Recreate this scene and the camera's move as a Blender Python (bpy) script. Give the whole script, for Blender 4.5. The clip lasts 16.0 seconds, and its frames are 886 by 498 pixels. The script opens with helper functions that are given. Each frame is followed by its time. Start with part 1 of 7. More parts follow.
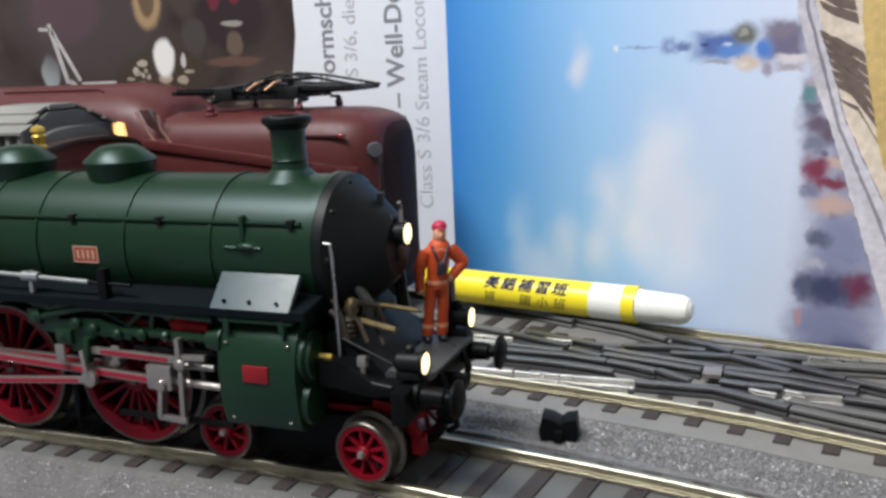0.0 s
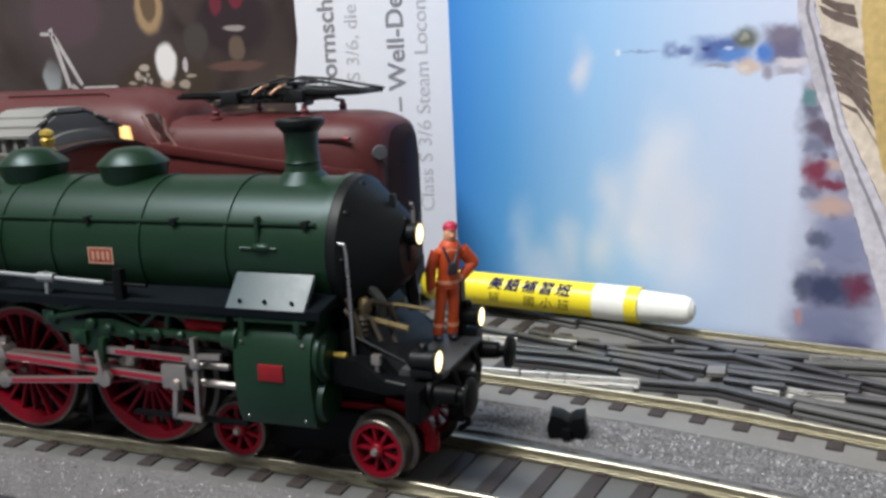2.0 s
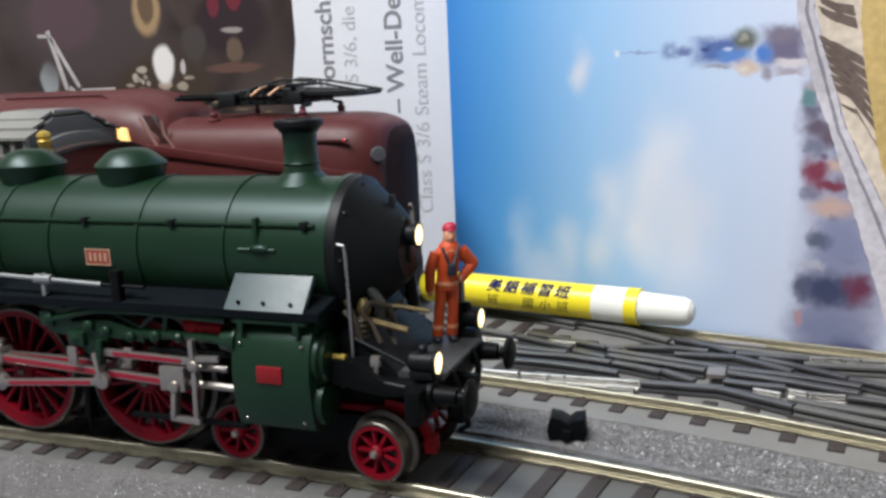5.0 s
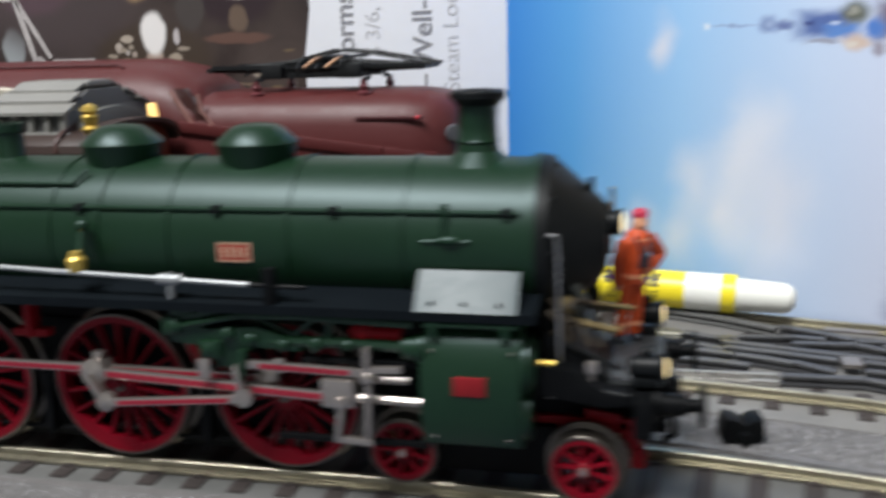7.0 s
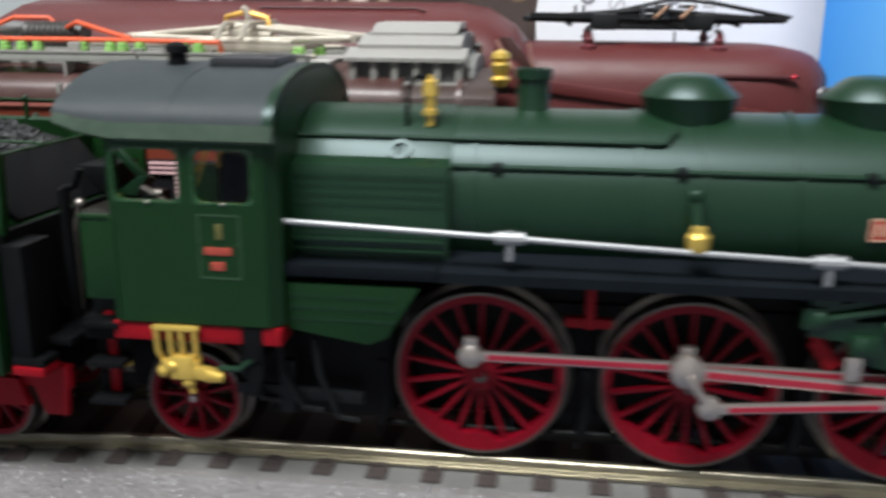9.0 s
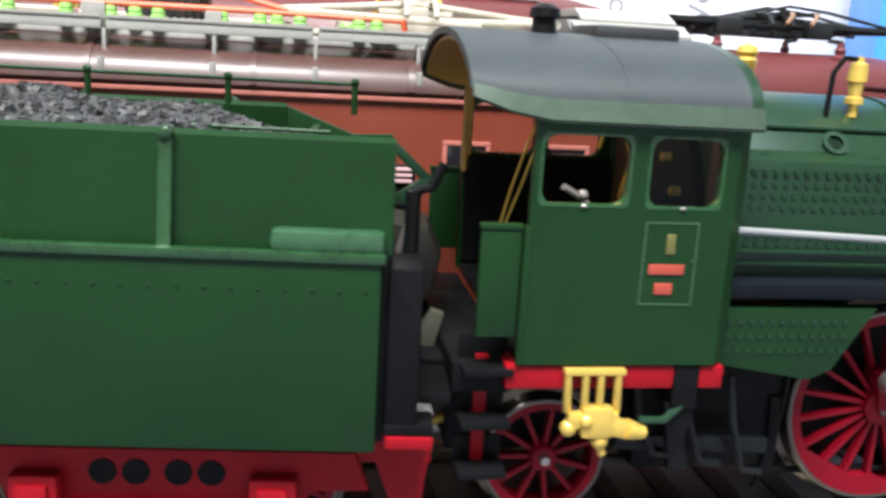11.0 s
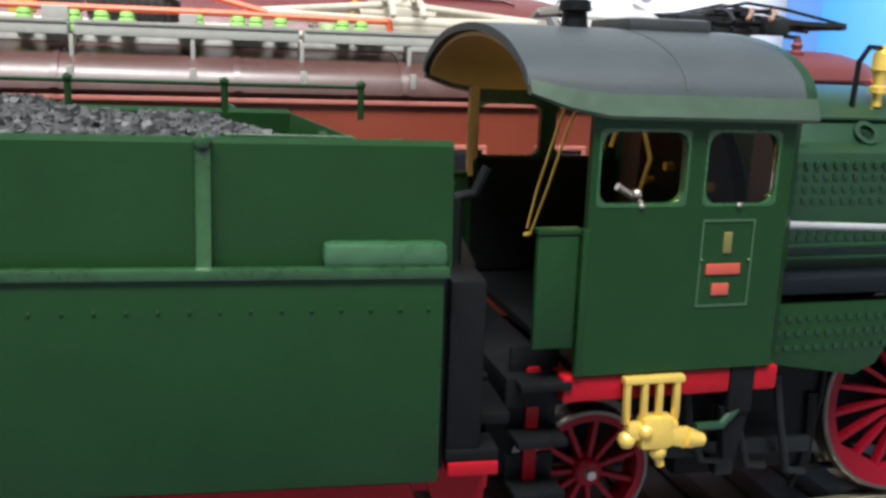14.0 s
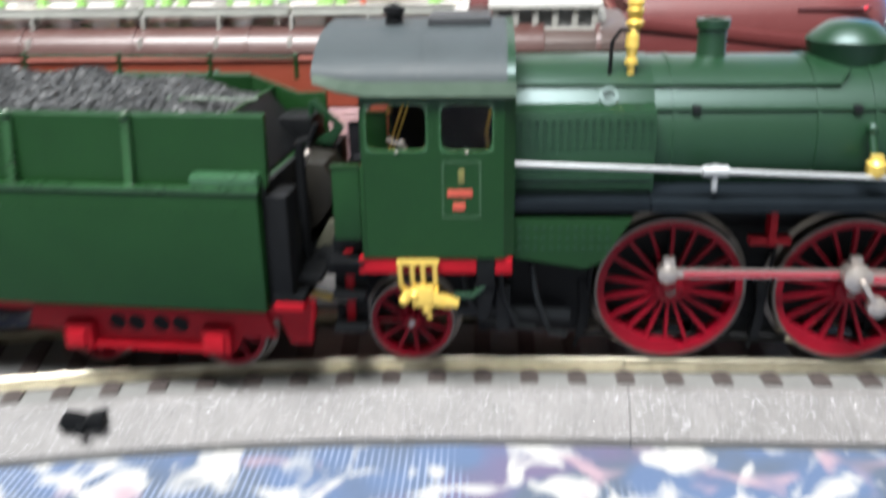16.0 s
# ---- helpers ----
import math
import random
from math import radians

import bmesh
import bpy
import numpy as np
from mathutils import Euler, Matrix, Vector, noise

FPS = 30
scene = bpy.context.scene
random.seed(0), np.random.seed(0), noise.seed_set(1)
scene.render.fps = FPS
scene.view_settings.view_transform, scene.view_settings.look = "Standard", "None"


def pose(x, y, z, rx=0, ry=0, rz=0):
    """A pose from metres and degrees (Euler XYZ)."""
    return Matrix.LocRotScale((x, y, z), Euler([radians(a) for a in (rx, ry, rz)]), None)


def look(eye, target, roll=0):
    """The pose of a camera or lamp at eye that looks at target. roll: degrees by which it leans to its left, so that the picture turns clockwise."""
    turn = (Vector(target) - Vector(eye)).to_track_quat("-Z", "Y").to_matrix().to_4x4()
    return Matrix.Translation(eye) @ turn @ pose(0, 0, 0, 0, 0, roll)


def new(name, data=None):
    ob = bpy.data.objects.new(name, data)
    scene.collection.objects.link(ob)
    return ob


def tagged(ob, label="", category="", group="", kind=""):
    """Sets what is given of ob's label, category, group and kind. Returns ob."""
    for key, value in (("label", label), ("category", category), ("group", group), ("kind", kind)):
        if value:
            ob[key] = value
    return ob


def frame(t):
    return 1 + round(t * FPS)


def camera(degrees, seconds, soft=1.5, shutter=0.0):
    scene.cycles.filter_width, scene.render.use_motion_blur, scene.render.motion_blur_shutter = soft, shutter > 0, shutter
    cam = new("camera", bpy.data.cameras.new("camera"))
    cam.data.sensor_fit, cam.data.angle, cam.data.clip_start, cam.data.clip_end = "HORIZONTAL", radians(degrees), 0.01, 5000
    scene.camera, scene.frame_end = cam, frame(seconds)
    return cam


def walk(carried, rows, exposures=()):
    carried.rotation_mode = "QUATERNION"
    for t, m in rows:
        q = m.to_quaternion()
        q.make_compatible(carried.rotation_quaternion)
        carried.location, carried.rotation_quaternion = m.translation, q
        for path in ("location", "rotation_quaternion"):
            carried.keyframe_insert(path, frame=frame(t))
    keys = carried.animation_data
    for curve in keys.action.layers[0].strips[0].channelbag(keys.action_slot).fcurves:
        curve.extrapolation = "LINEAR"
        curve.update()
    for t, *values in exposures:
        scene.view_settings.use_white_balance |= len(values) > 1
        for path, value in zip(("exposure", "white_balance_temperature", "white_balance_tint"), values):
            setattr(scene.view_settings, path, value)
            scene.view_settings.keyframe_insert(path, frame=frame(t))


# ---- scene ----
MM = 0.001
cam = camera(52.7, 16.0, soft=3.0, shutter=0.8)
# seconds, eye and target in millimetres, roll
PATH = [
    (0, (142.97, -115.89, 59.11), (108.09, -24.64, 37.74), -2.47),
    (0.5, (142.69, -115.87, 58.96), (108.24, -24.42, 37.75), -2.38),
    (1, (142.23, -115.64, 58.32), (108.02, -24.05, 37.33), -2.32),
    (1.5, (141.35, -117.41, 58.67), (107.34, -25.72, 37.76), -2.36),
    (2, (141.10, -118.96, 59.05), (107.02, -27.30, 38.15), -2.49),
    (2.5, (141.16, -118.58, 59.39), (106.85, -27.05, 38.28), -2.66),
    (3, (140.85, -119.05, 58.86), (106.53, -27.52, 37.75), -2.73),
    (3.5, (140.84, -118.32, 59.14), (106.48, -26.78, 38.13), -2.67),
    (6, (140.00, -119.20, 58.38), (107.81, -26.78, 37.82), -2.22),
    (6.5, (128.00, -119.89, 59.27), (100.45, -26.20, 37.74), -2.05),
    (7, (96.04, -114.77, 57.82), (74.38, -19.89, 34.82), -1.65),
    (7.5, (74.19, -115.06, 55.95), (54.97, -19.97, 31.69), -0.93),
    (8, (57.03, -117.85, 55.53), (40.15, -22.53, 30.45), -0.26),
    (8.5, (36.28, -115.72, 58.01), (21.42, -20.20, 32.43), 0.17),
    (9, (8.36, -109.77, 54.99), (-4.06, -14.18, 28.37), 0.38),
    (9.5, (-9.61, -103.01, 53.91), (-16.02, -7.06, 26.50), 0.81),
    (10, (-30.46, -97.30, 50.48), (-29.84, -0.88, 23.97), 1.77),
    (12.5, (-73.22, -80.78, 45.25), (-45.16, 13.22, 25.81), 2.98),
    (13, (-73.38, -78.95, 45.18), (-45.19, 14.77, 24.65), 2.64),
    (13.5, (-71.27, -79.30, 45.04), (-44.06, 14.56, 23.82), 2.34),
    (14, (-70.59, -81.88, 44.90), (-45.53, 12.49, 23.29), 2.01),
    (14.5, (-68.02, -83.93, 46.11), (-45.78, 11.15, 24.52), 1.70),
    (15, (-56.30, -95.89, 55.39), (-42.09, 0.49, 32.83), 0.61),
    (15.5, (-35.98, -109.90, 59.63), (-32.06, -13.62, 32.90), -0.55),
    (16, (-25.26, -126.40, 61.35), (-30.49, -32.93, 26.18), -0.91),
]
# the film's own brightening and darkening, in stops
EXPOSURE = [(0, 0.06), (6.0, 0.06), (6.5, 0.05), (7.0, 0.05), (7.5, 0.08), (8.0, 0.0), (8.5, 0.0), (9.0, 0.46), (9.5, 1.02), (10.0, 1.5),
            (12.5, 1.24), (13.0, 1.18), (14.0, 1.16), (14.5, 1.16), (15.0, 1.38), (15.5, 1.5), (16.0, 1.5)]
walk(cam, [(t, look([c * MM for c in eye], [c * MM for c in target], roll)) for t, eye, target, roll in PATH], exposures=EXPOSURE)

# ---------------------------------------------------------------- light
world = bpy.data.worlds.new("room_air")
world.use_nodes = True
world.node_tree.nodes["Background"].inputs[0].default_value = (0.80, 0.86, 1.0, 1)
world.node_tree.nodes["Background"].inputs[1].default_value = 0.25
scene.world = world
scene.view_settings.exposure = 0.0

lamp_data = bpy.data.lights.new("ceiling_lamp_light", "AREA")
lamp_data.shape, lamp_data.size, lamp_data.size_y = "RECTANGLE", 0.95, 0.30
lamp_data.energy, lamp_data.color = 36.5, (0.975, 0.985, 0.985)
lamp = new("ceiling_lamp_light", lamp_data)
lamp.matrix_world = look((-0.26, -0.56, 1.29), (0.0, 0.0, 0.0))

# ---------------------------------------------------------------- materials
MATS = {}


def mat(name, color, rough=0.5, metal=0.0, vary=0.12, grain=900.0, bump=0.0, coat=0.0, emit=0.0, spots=None, spec=0.5, uneven=0.07):
    """Paint, plastic or metal with two scales of variation; grain is the finer noise's scale per metre."""
    if name in MATS:
        return MATS[name]
    m = bpy.data.materials.new(name)
    m.use_nodes = True
    nt = m.node_tree
    p = nt.nodes["Principled BSDF"]
    tc = nt.nodes.new("ShaderNodeTexCoord")
    big = nt.nodes.new("ShaderNodeTexNoise")
    big.inputs["Scale"].default_value, big.inputs["Detail"].default_value = grain / 9.0, 3.0
    fine = nt.nodes.new("ShaderNodeTexNoise")
    fine.inputs["Scale"].default_value, fine.inputs["Detail"].default_value = grain, 4.0
    nt.links.new(tc.outputs["Object"], big.inputs["Vector"])
    nt.links.new(tc.outputs["Object"], fine.inputs["Vector"])
    mix = nt.nodes.new("ShaderNodeMath")
    mix.operation = "ADD"
    nt.links.new(big.outputs["Fac"], mix.inputs[0])
    nt.links.new(fine.outputs["Fac"], mix.inputs[1])
    ramp = nt.nodes.new("ShaderNodeMapRange")
    ramp.inputs["From Min"].default_value, ramp.inputs["From Max"].default_value = 0.6, 1.4
    ramp.inputs["To Min"].default_value, ramp.inputs["To Max"].default_value = 1.0 - vary, 1.0 + vary
    nt.links.new(mix.outputs[0], ramp.inputs["Value"])
    mul = nt.nodes.new("ShaderNodeVectorMath")
    mul.operation = "SCALE"
    mul.inputs[0].default_value = color[:3]
    nt.links.new(ramp.outputs[0], mul.inputs["Scale"])
    out = mul.outputs[0]
    if spots:
        sc, lo, hi, col = spots
        sn = nt.nodes.new("ShaderNodeTexNoise")
        sn.inputs["Scale"].default_value, sn.inputs["Detail"].default_value = sc, 2.0
        nt.links.new(tc.outputs["Object"], sn.inputs["Vector"])
        sr = nt.nodes.new("ShaderNodeMapRange")
        sr.inputs["From Min"].default_value, sr.inputs["From Max"].default_value = lo, hi
        nt.links.new(sn.outputs["Fac"], sr.inputs["Value"])
        mx = nt.nodes.new("ShaderNodeMix")
        mx.data_type = "RGBA"
        mx.inputs[7].default_value = (*col, 1)
        nt.links.new(sr.outputs[0], mx.inputs[0])
        nt.links.new(out, mx.inputs[6])
        out = mx.outputs[2]
    nt.links.new(out, p.inputs["Base Color"])
    rr = nt.nodes.new("ShaderNodeMapRange")
    rr.inputs["From Min"].default_value, rr.inputs["From Max"].default_value = 0.6, 1.4
    rr.inputs["To Min"].default_value, rr.inputs["To Max"].default_value = max(0.03, rough - uneven), min(1.0, rough + uneven)
    nt.links.new(mix.outputs[0], rr.inputs["Value"])
    nt.links.new(rr.outputs[0], p.inputs["Roughness"])
    p.inputs["Metallic"].default_value = metal
    p.inputs["Specular IOR Level"].default_value = spec
    p.inputs["Coat Weight"].default_value = coat
    if bump:
        b = nt.nodes.new("ShaderNodeBump")
        b.inputs["Strength"].default_value, b.inputs["Distance"].default_value = bump, 0.0003
        nt.links.new(fine.outputs["Fac"], b.inputs["Height"])
        nt.links.new(b.outputs[0], p.inputs["Normal"])
    if emit:
        p.inputs["Emission Color"].default_value = (*color[:3], 1)
        p.inputs["Emission Strength"].default_value = emit
    MATS[name] = m
    return m


GREEN = mat("green_enamel", (0.0042, 0.0205, 0.0070), 0.40, vary=0.10, grain=1500, spec=0.42, uneven=0.012)
CABGREEN = mat("green_sheet_enamel", (0.0048, 0.0225, 0.0052), 0.36, vary=0.16, grain=1500, bump=0.006, spec=0.22, uneven=0.03)
for m in (GREEN, CABGREEN):  # the lacquer shines cool
    m.node_tree.nodes["Principled BSDF"].inputs["Specular Tint"].default_value = (0.78, 0.95, 1.0, 1)
BLACK = mat("black_enamel", (0.0036, 0.0040, 0.0045), 0.46, vary=0.25, grain=1500, bump=0.03, spec=0.09)
SMOKE = mat("smokebox_black", (0.0035, 0.0045, 0.005), 0.48, vary=0.25, grain=1500, bump=0.04, spec=0.22)
BOARD = mat("running_board_blue_black", (0.0045, 0.0065, 0.0085), 0.55, vary=0.2, grain=1500, bump=0.05, spec=0.06)
ROOFGREY = mat("cab_roof_grey", (0.027, 0.034, 0.037), 0.58, vary=0.14, grain=1800, bump=0.06, spec=0.25)
REDW = mat("wheel_red_plastic", (0.155, 0.002, 0.009), 0.42, vary=0.16, grain=1500, spec=0.15)
REDF = mat("frame_red_plastic", (0.21, 0.003, 0.008), 0.46, vary=0.18, grain=1500, spec=0.15)
TYRE = mat("tyre_burnished_steel", (0.11, 0.098, 0.085), 0.34, 0.85, vary=0.2, grain=1500)
STEEL = mat("nickel_rod_metal", (0.36, 0.325, 0.30), 0.30, 0.8, vary=0.06, grain=1500, uneven=0.02)
RODRED = mat("rod_recess_red", (0.24, 0.006, 0.022), 0.5, vary=0.1)
BRASS = mat("bright_brass", (0.66, 0.46, 0.10), 0.34, 0.6, vary=0.1, grain=1800)
WIRE = mat("silver_wire", (0.25, 0.26, 0.265), 0.42, 0.4, vary=0.06)
PLATE = mat("plate_red_print", (0.28, 0.04, 0.024), 0.5, vary=0.06)
PLATEGOLD = mat("plate_pale_print", (0.42, 0.26, 0.18), 0.5, vary=0.06)
CABYEL = mat("cab_interior_ochre", (0.30, 0.20, 0.06), 0.6, vary=0.12)
COAL = mat("coal", (0.027, 0.028, 0.029), 0.5, vary=0.5, grain=700, bump=0.3, spec=0.3)
LAMPGLOW = mat("lamp_lens_lit", (1.0, 0.80, 0.42), 0.3, vary=0.0, emit=2.2)
RAIL = mat("rail_nickel_brass", (0.36, 0.335, 0.26), 0.33, 0.9, vary=0.2, grain=800)
RAILDARK = mat("rail_blackened", (0.040, 0.040, 0.043), 0.34, 0.0, vary=0.2, grain=900, spec=0.85)
RAILGREY = mat("turnout_rail_grey", (0.42, 0.41, 0.39), 0.3, 0.85, vary=0.2, grain=900)
SLEEPER = mat("sleeper_dark_brown", (0.036, 0.028, 0.026), 0.6, vary=0.3, grain=1200, bump=0.2)
BED = mat("roadbed_grey_plastic", (0.10, 0.10, 0.097), 0.5, vary=0.14, grain=1600, bump=0.15)
GLITTER = mat("ballast_glitter_grey", (0.108, 0.102, 0.100), 0.5, vary=0.25, grain=1900, bump=0.4,
              spots=(3200, 0.675, 0.72, (0.60, 0.60, 0.64)))
LOOSEBALLAST = mat("loose_ballast_grey", (0.150, 0.146, 0.148), 0.42, vary=0.5, grain=1900, bump=0.8,
                   spots=(3400, 0.655, 0.70, (0.60, 0.60, 0.63)))
BROWNFAR = mat("maroon_enamel", (0.078, 0.016, 0.016), 0.46, vary=0.10, grain=1200, bump=0.003, spec=0.32)
BROWNMID = mat("oxide_red_enamel", (0.15, 0.030, 0.016), 0.42, vary=0.10, grain=1200, bump=0.02)
ROOFMID = mat("dusky_pink_roof", (0.050, 0.022, 0.019), 0.40, vary=0.12, grain=1200, bump=0.005)
PALEGREY = mat("pale_grey_roof_paint", (0.22, 0.215, 0.20), 0.36, vary=0.12, grain=1400, spec=0.6)
DARKGREY = mat("shadow_grey_paint", (0.10, 0.10, 0.10), 0.55, vary=0.15, grain=1400)
ORANGE = mat("orange_busbar", (0.60, 0.085, 0.024), 0.45, vary=0.06)
GLASSGREEN = mat("green_insulator", (0.20, 0.40, 0.10), 0.45, vary=0.15)
SILVER = mat("silver_pantograph", (0.42, 0.385, 0.32), 0.36, 0.4, vary=0.15)
PANTOBLACK = mat("black_pantograph", (0.008, 0.009, 0.010), 0.5, vary=0.2, spec=0.3)
WINDOWDARK = mat("dark_window", (0.010, 0.010, 0.012), 0.12, vary=0.0)
CREAM = mat("dull_window_frame", (0.26, 0.13, 0.11), 0.5, vary=0.06)
PAPER = mat("white_printed_card", (0.82, 0.83, 0.87), 0.45, vary=0.02, grain=300)
INK = mat("grey_ink", (0.24, 0.24, 0.26), 0.55, vary=0.05)
INKPALE = mat("pale_grey_ink", (0.52, 0.52, 0.54), 0.55, vary=0.05)
PENYEL = mat("pen_yellow_plastic", (0.86, 0.70, 0.03), 0.35, vary=0.04)
PENWHITE = mat("pen_white_plastic", (0.80, 0.80, 0.74), 0.35, vary=0.03)
PENINK = mat("pen_dark_print", (0.016, 0.018, 0.075), 0.8, vary=0.1, spec=0.05)
OVERALL = mat("orange_overalls", (0.50, 0.062, 0.010), 0.6, vary=0.18, grain=1200, bump=0.1)
SKIN = mat("painted_flesh", (0.62, 0.30, 0.18), 0.55, vary=0.08)
CAPRED = mat("crimson_cap", (0.42, 0.015, 0.05), 0.55, vary=0.1)
BOOT = mat("dark_boots", (0.02, 0.02, 0.03), 0.5)
WALLP = mat("room_wall_paint", (0.52, 0.52, 0.51), 0.8, vary=0.04, grain=40)
CEILINGP = mat("ceiling_white", (0.78, 0.78, 0.77), 0.85, vary=0.03, grain=40)


# ---------------------------------------------------------------- mesh building (millimetres)
class Shape:
    """A bmesh in millimetres; every method adds a closed body."""

    def __init__(self):
        self.bm = bmesh.new()
        self.slot = 0

    def _tag(self, faces):
        for f in faces:
            f.material_index = self.slot

    def box(self, x0, x1, y0, y1, z0, z1, bev=0.0, turn=None):
        old = set(self.bm.faces)
        m = Matrix.Translation(((x0 + x1) / 2, (y0 + y1) / 2, (z0 + z1) / 2))
        if turn:
            m = m @ turn
        r = bmesh.ops.create_cube(self.bm, size=1.0, matrix=m @ Matrix.Diagonal((x1 - x0, y1 - y0, z1 - z0, 1)))
        if bev:
            edges = list({e for v in r["verts"] for e in v.link_edges})
            bmesh.ops.bevel(self.bm, geom=edges, offset=bev, segments=2, profile=0.6, affect="EDGES")
        self._tag(f for f in self.bm.faces if f not in old)
        return self

    def prism(self, pts, axis, a, b, bev=0.0):
        """Extrudes a 2D outline along x, y or z from a to b."""
        order = {"x": lambda u, v, w: (w, u, v), "y": lambda u, v, w: (u, w, v), "z": lambda u, v, w: (u, v, w)}[axis]
        old = set(self.bm.faces)
        lo = [self.bm.verts.new(order(u, v, a)) for u, v in pts]
        hi = [self.bm.verts.new(order(u, v, b)) for u, v in pts]
        n = len(pts)
        made = [self.bm.faces.new(lo), self.bm.faces.new(hi)]
        for i in range(n):
            made.append(self.bm.faces.new((lo[i], lo[(i + 1) % n], hi[(i + 1) % n], hi[i])))
        bmesh.ops.recalc_face_normals(self.bm, faces=made)
        if bev:
            edges = list({e for f in made[:2] for e in f.edges})
            bmesh.ops.bevel(self.bm, geom=edges, offset=bev, segments=2, profile=0.6, affect="EDGES")
        self._tag(f for f in self.bm.faces if f not in old)
        return self

    def lathe(self, profile, centre, axis="x", n=32, ring=False):
        """Turns (along, radius) pairs about an axis through centre; ring joins the last pair to the first, leaving the middle open."""
        frame_of = {"x": ((1, 0, 0), (0, 1, 0), (0, 0, 1)), "y": ((0, 1, 0), (1, 0, 0), (0, 0, 1)), "z": ((0, 0, 1), (1, 0, 0), (0, 1, 0))}
        a, u, v = (Vector(c) for c in frame_of[axis]) if isinstance(axis, str) else axis
        c = Vector(centre)
        rings = []
        for s, r in profile:
            if r < 1e-6:
                rings.append([self.bm.verts.new(c + a * s)])
            else:
                rings.append([self.bm.verts.new(c + a * s + u * (r * math.cos(math.tau * i / n)) + v * (r * math.sin(math.tau * i / n))) for i in range(n)])
        made = []
        for p, q in zip(rings, rings[1:] + rings[:1] if ring else rings[1:]):
            for i in range(n):
                j = (i + 1) % n
                if len(p) == 1 and len(q) == 1:
                    continue
                if len(p) == 1:
                    made.append(self.bm.faces.new((p[0], q[i], q[j])))
                elif len(q) == 1:
                    made.append(self.bm.faces.new((p[i], p[j], q[0])))
                else:
                    made.append(self.bm.faces.new((p[i], p[j], q[j], q[i])))
        for end in () if ring else (rings[0], rings[-1]):
            if len(end) > 1:
                made.append(self.bm.faces.new(end))
        bmesh.ops.recalc_face_normals(self.bm, faces=made)
        self._tag(made)
        return self

    def panel(self, us, vs, holes, y0, y1):
        """A sheet in the xz plane from y0 to y1, cut by the lines us and vs, with open cells at holes."""
        grid = {(i, j, k): self.bm.verts.new((u, y, v)) for i, u in enumerate(us) for j, v in enumerate(vs) for k, y in enumerate((y0, y1))}
        cells = {(i, j) for i in range(len(us) - 1) for j in range(len(vs) - 1)} - set(holes)
        made = []
        for i, j in cells:
            for k in (0, 1):
                made.append(self.bm.faces.new([grid[c] for c in ((i, j, k), (i + 1, j, k), (i + 1, j + 1, k), (i, j + 1, k))]))
            for (di, dj), a, b in (((-1, 0), (i, j), (i, j + 1)), ((1, 0), (i + 1, j), (i + 1, j + 1)), ((0, -1), (i, j), (i + 1, j)), ((0, 1), (i, j + 1), (i + 1, j + 1))):
                if (i + di, j + dj) not in cells:
                    made.append(self.bm.faces.new([grid[(*a, 0)], grid[(*b, 0)], grid[(*b, 1)], grid[(*a, 1)]]))
        bmesh.ops.recalc_face_normals(self.bm, faces=made)
        self._tag(made)
        return self

    def rod(self, p, q, r, n=10, r2=None):
        """A round bar from p to q."""
        p, q = Vector(p), Vector(q)
        a = (q - p).normalized()
        u = a.orthogonal().normalized()
        return self.lathe([(0, r), ((q - p).length, r if r2 is None else r2)], p, (a, u, a.cross(u)), n)

    def bar(self, p, q, w, h, up=(0, 0, 1), bev=0.0):
        """A flat bar from p to q, w wide across and h high along up."""
        p, q = Vector(p), Vector(q)
        a = (q - p).normalized()
        s = a.cross(Vector(up)).normalized()
        t = s.cross(a)
        m = Matrix((a, s, t)).transposed().to_4x4()
        m.translation = (p + q) / 2
        old = set(self.bm.faces)
        r = bmesh.ops.create_cube(self.bm, size=1.0, matrix=m @ Matrix.Diagonal(((q - p).length, w, h, 1)))
        if bev:
            bmesh.ops.bevel(self.bm, geom=list({e for v in r["verts"] for e in v.link_edges}), offset=bev, segments=2, profile=0.6, affect="EDGES")
        self._tag(f for f in self.bm.faces if f not in old)
        return self

    def tube(self, pts, r, n=8):
        """A round wire along a line of points."""
        pts = [Vector(p) for p in pts]
        rings = []
        u = None
        for i, p in enumerate(pts):
            a = (pts[min(i + 1, len(pts) - 1)] - pts[max(i - 1, 0)]).normalized()
            u = a.orthogonal() if u is None else u - a * u.dot(a)
            u.normalize()
            v = a.cross(u)
            rings.append([self.bm.verts.new(p + u * (r * math.cos(math.tau * k / n)) + v * (r * math.sin(math.tau * k / n))) for k in range(n)])
        made = []
        for a, b in zip(rings, rings[1:]):
            made += [self.bm.faces.new((a[k], a[(k + 1) % n], b[(k + 1) % n], b[k])) for k in range(n)]
        made += [self.bm.faces.new(rings[0]), self.bm.faces.new(rings[-1])]
        bmesh.ops.recalc_face_normals(self.bm, faces=made)
        self._tag(made)
        return self

    def ball(self, c, r, s=(1, 1, 1), n=12):
        old = set(self.bm.faces)
        bmesh.ops.create_uvsphere(self.bm, u_segments=n, v_segments=max(6, n * 2 // 3), radius=1.0,
                                  matrix=Matrix.Translation(c) @ Matrix.Diagonal((r * s[0], r * s[1], r * s[2], 1)))
        self._tag(f for f in self.bm.faces if f not in old)
        return self

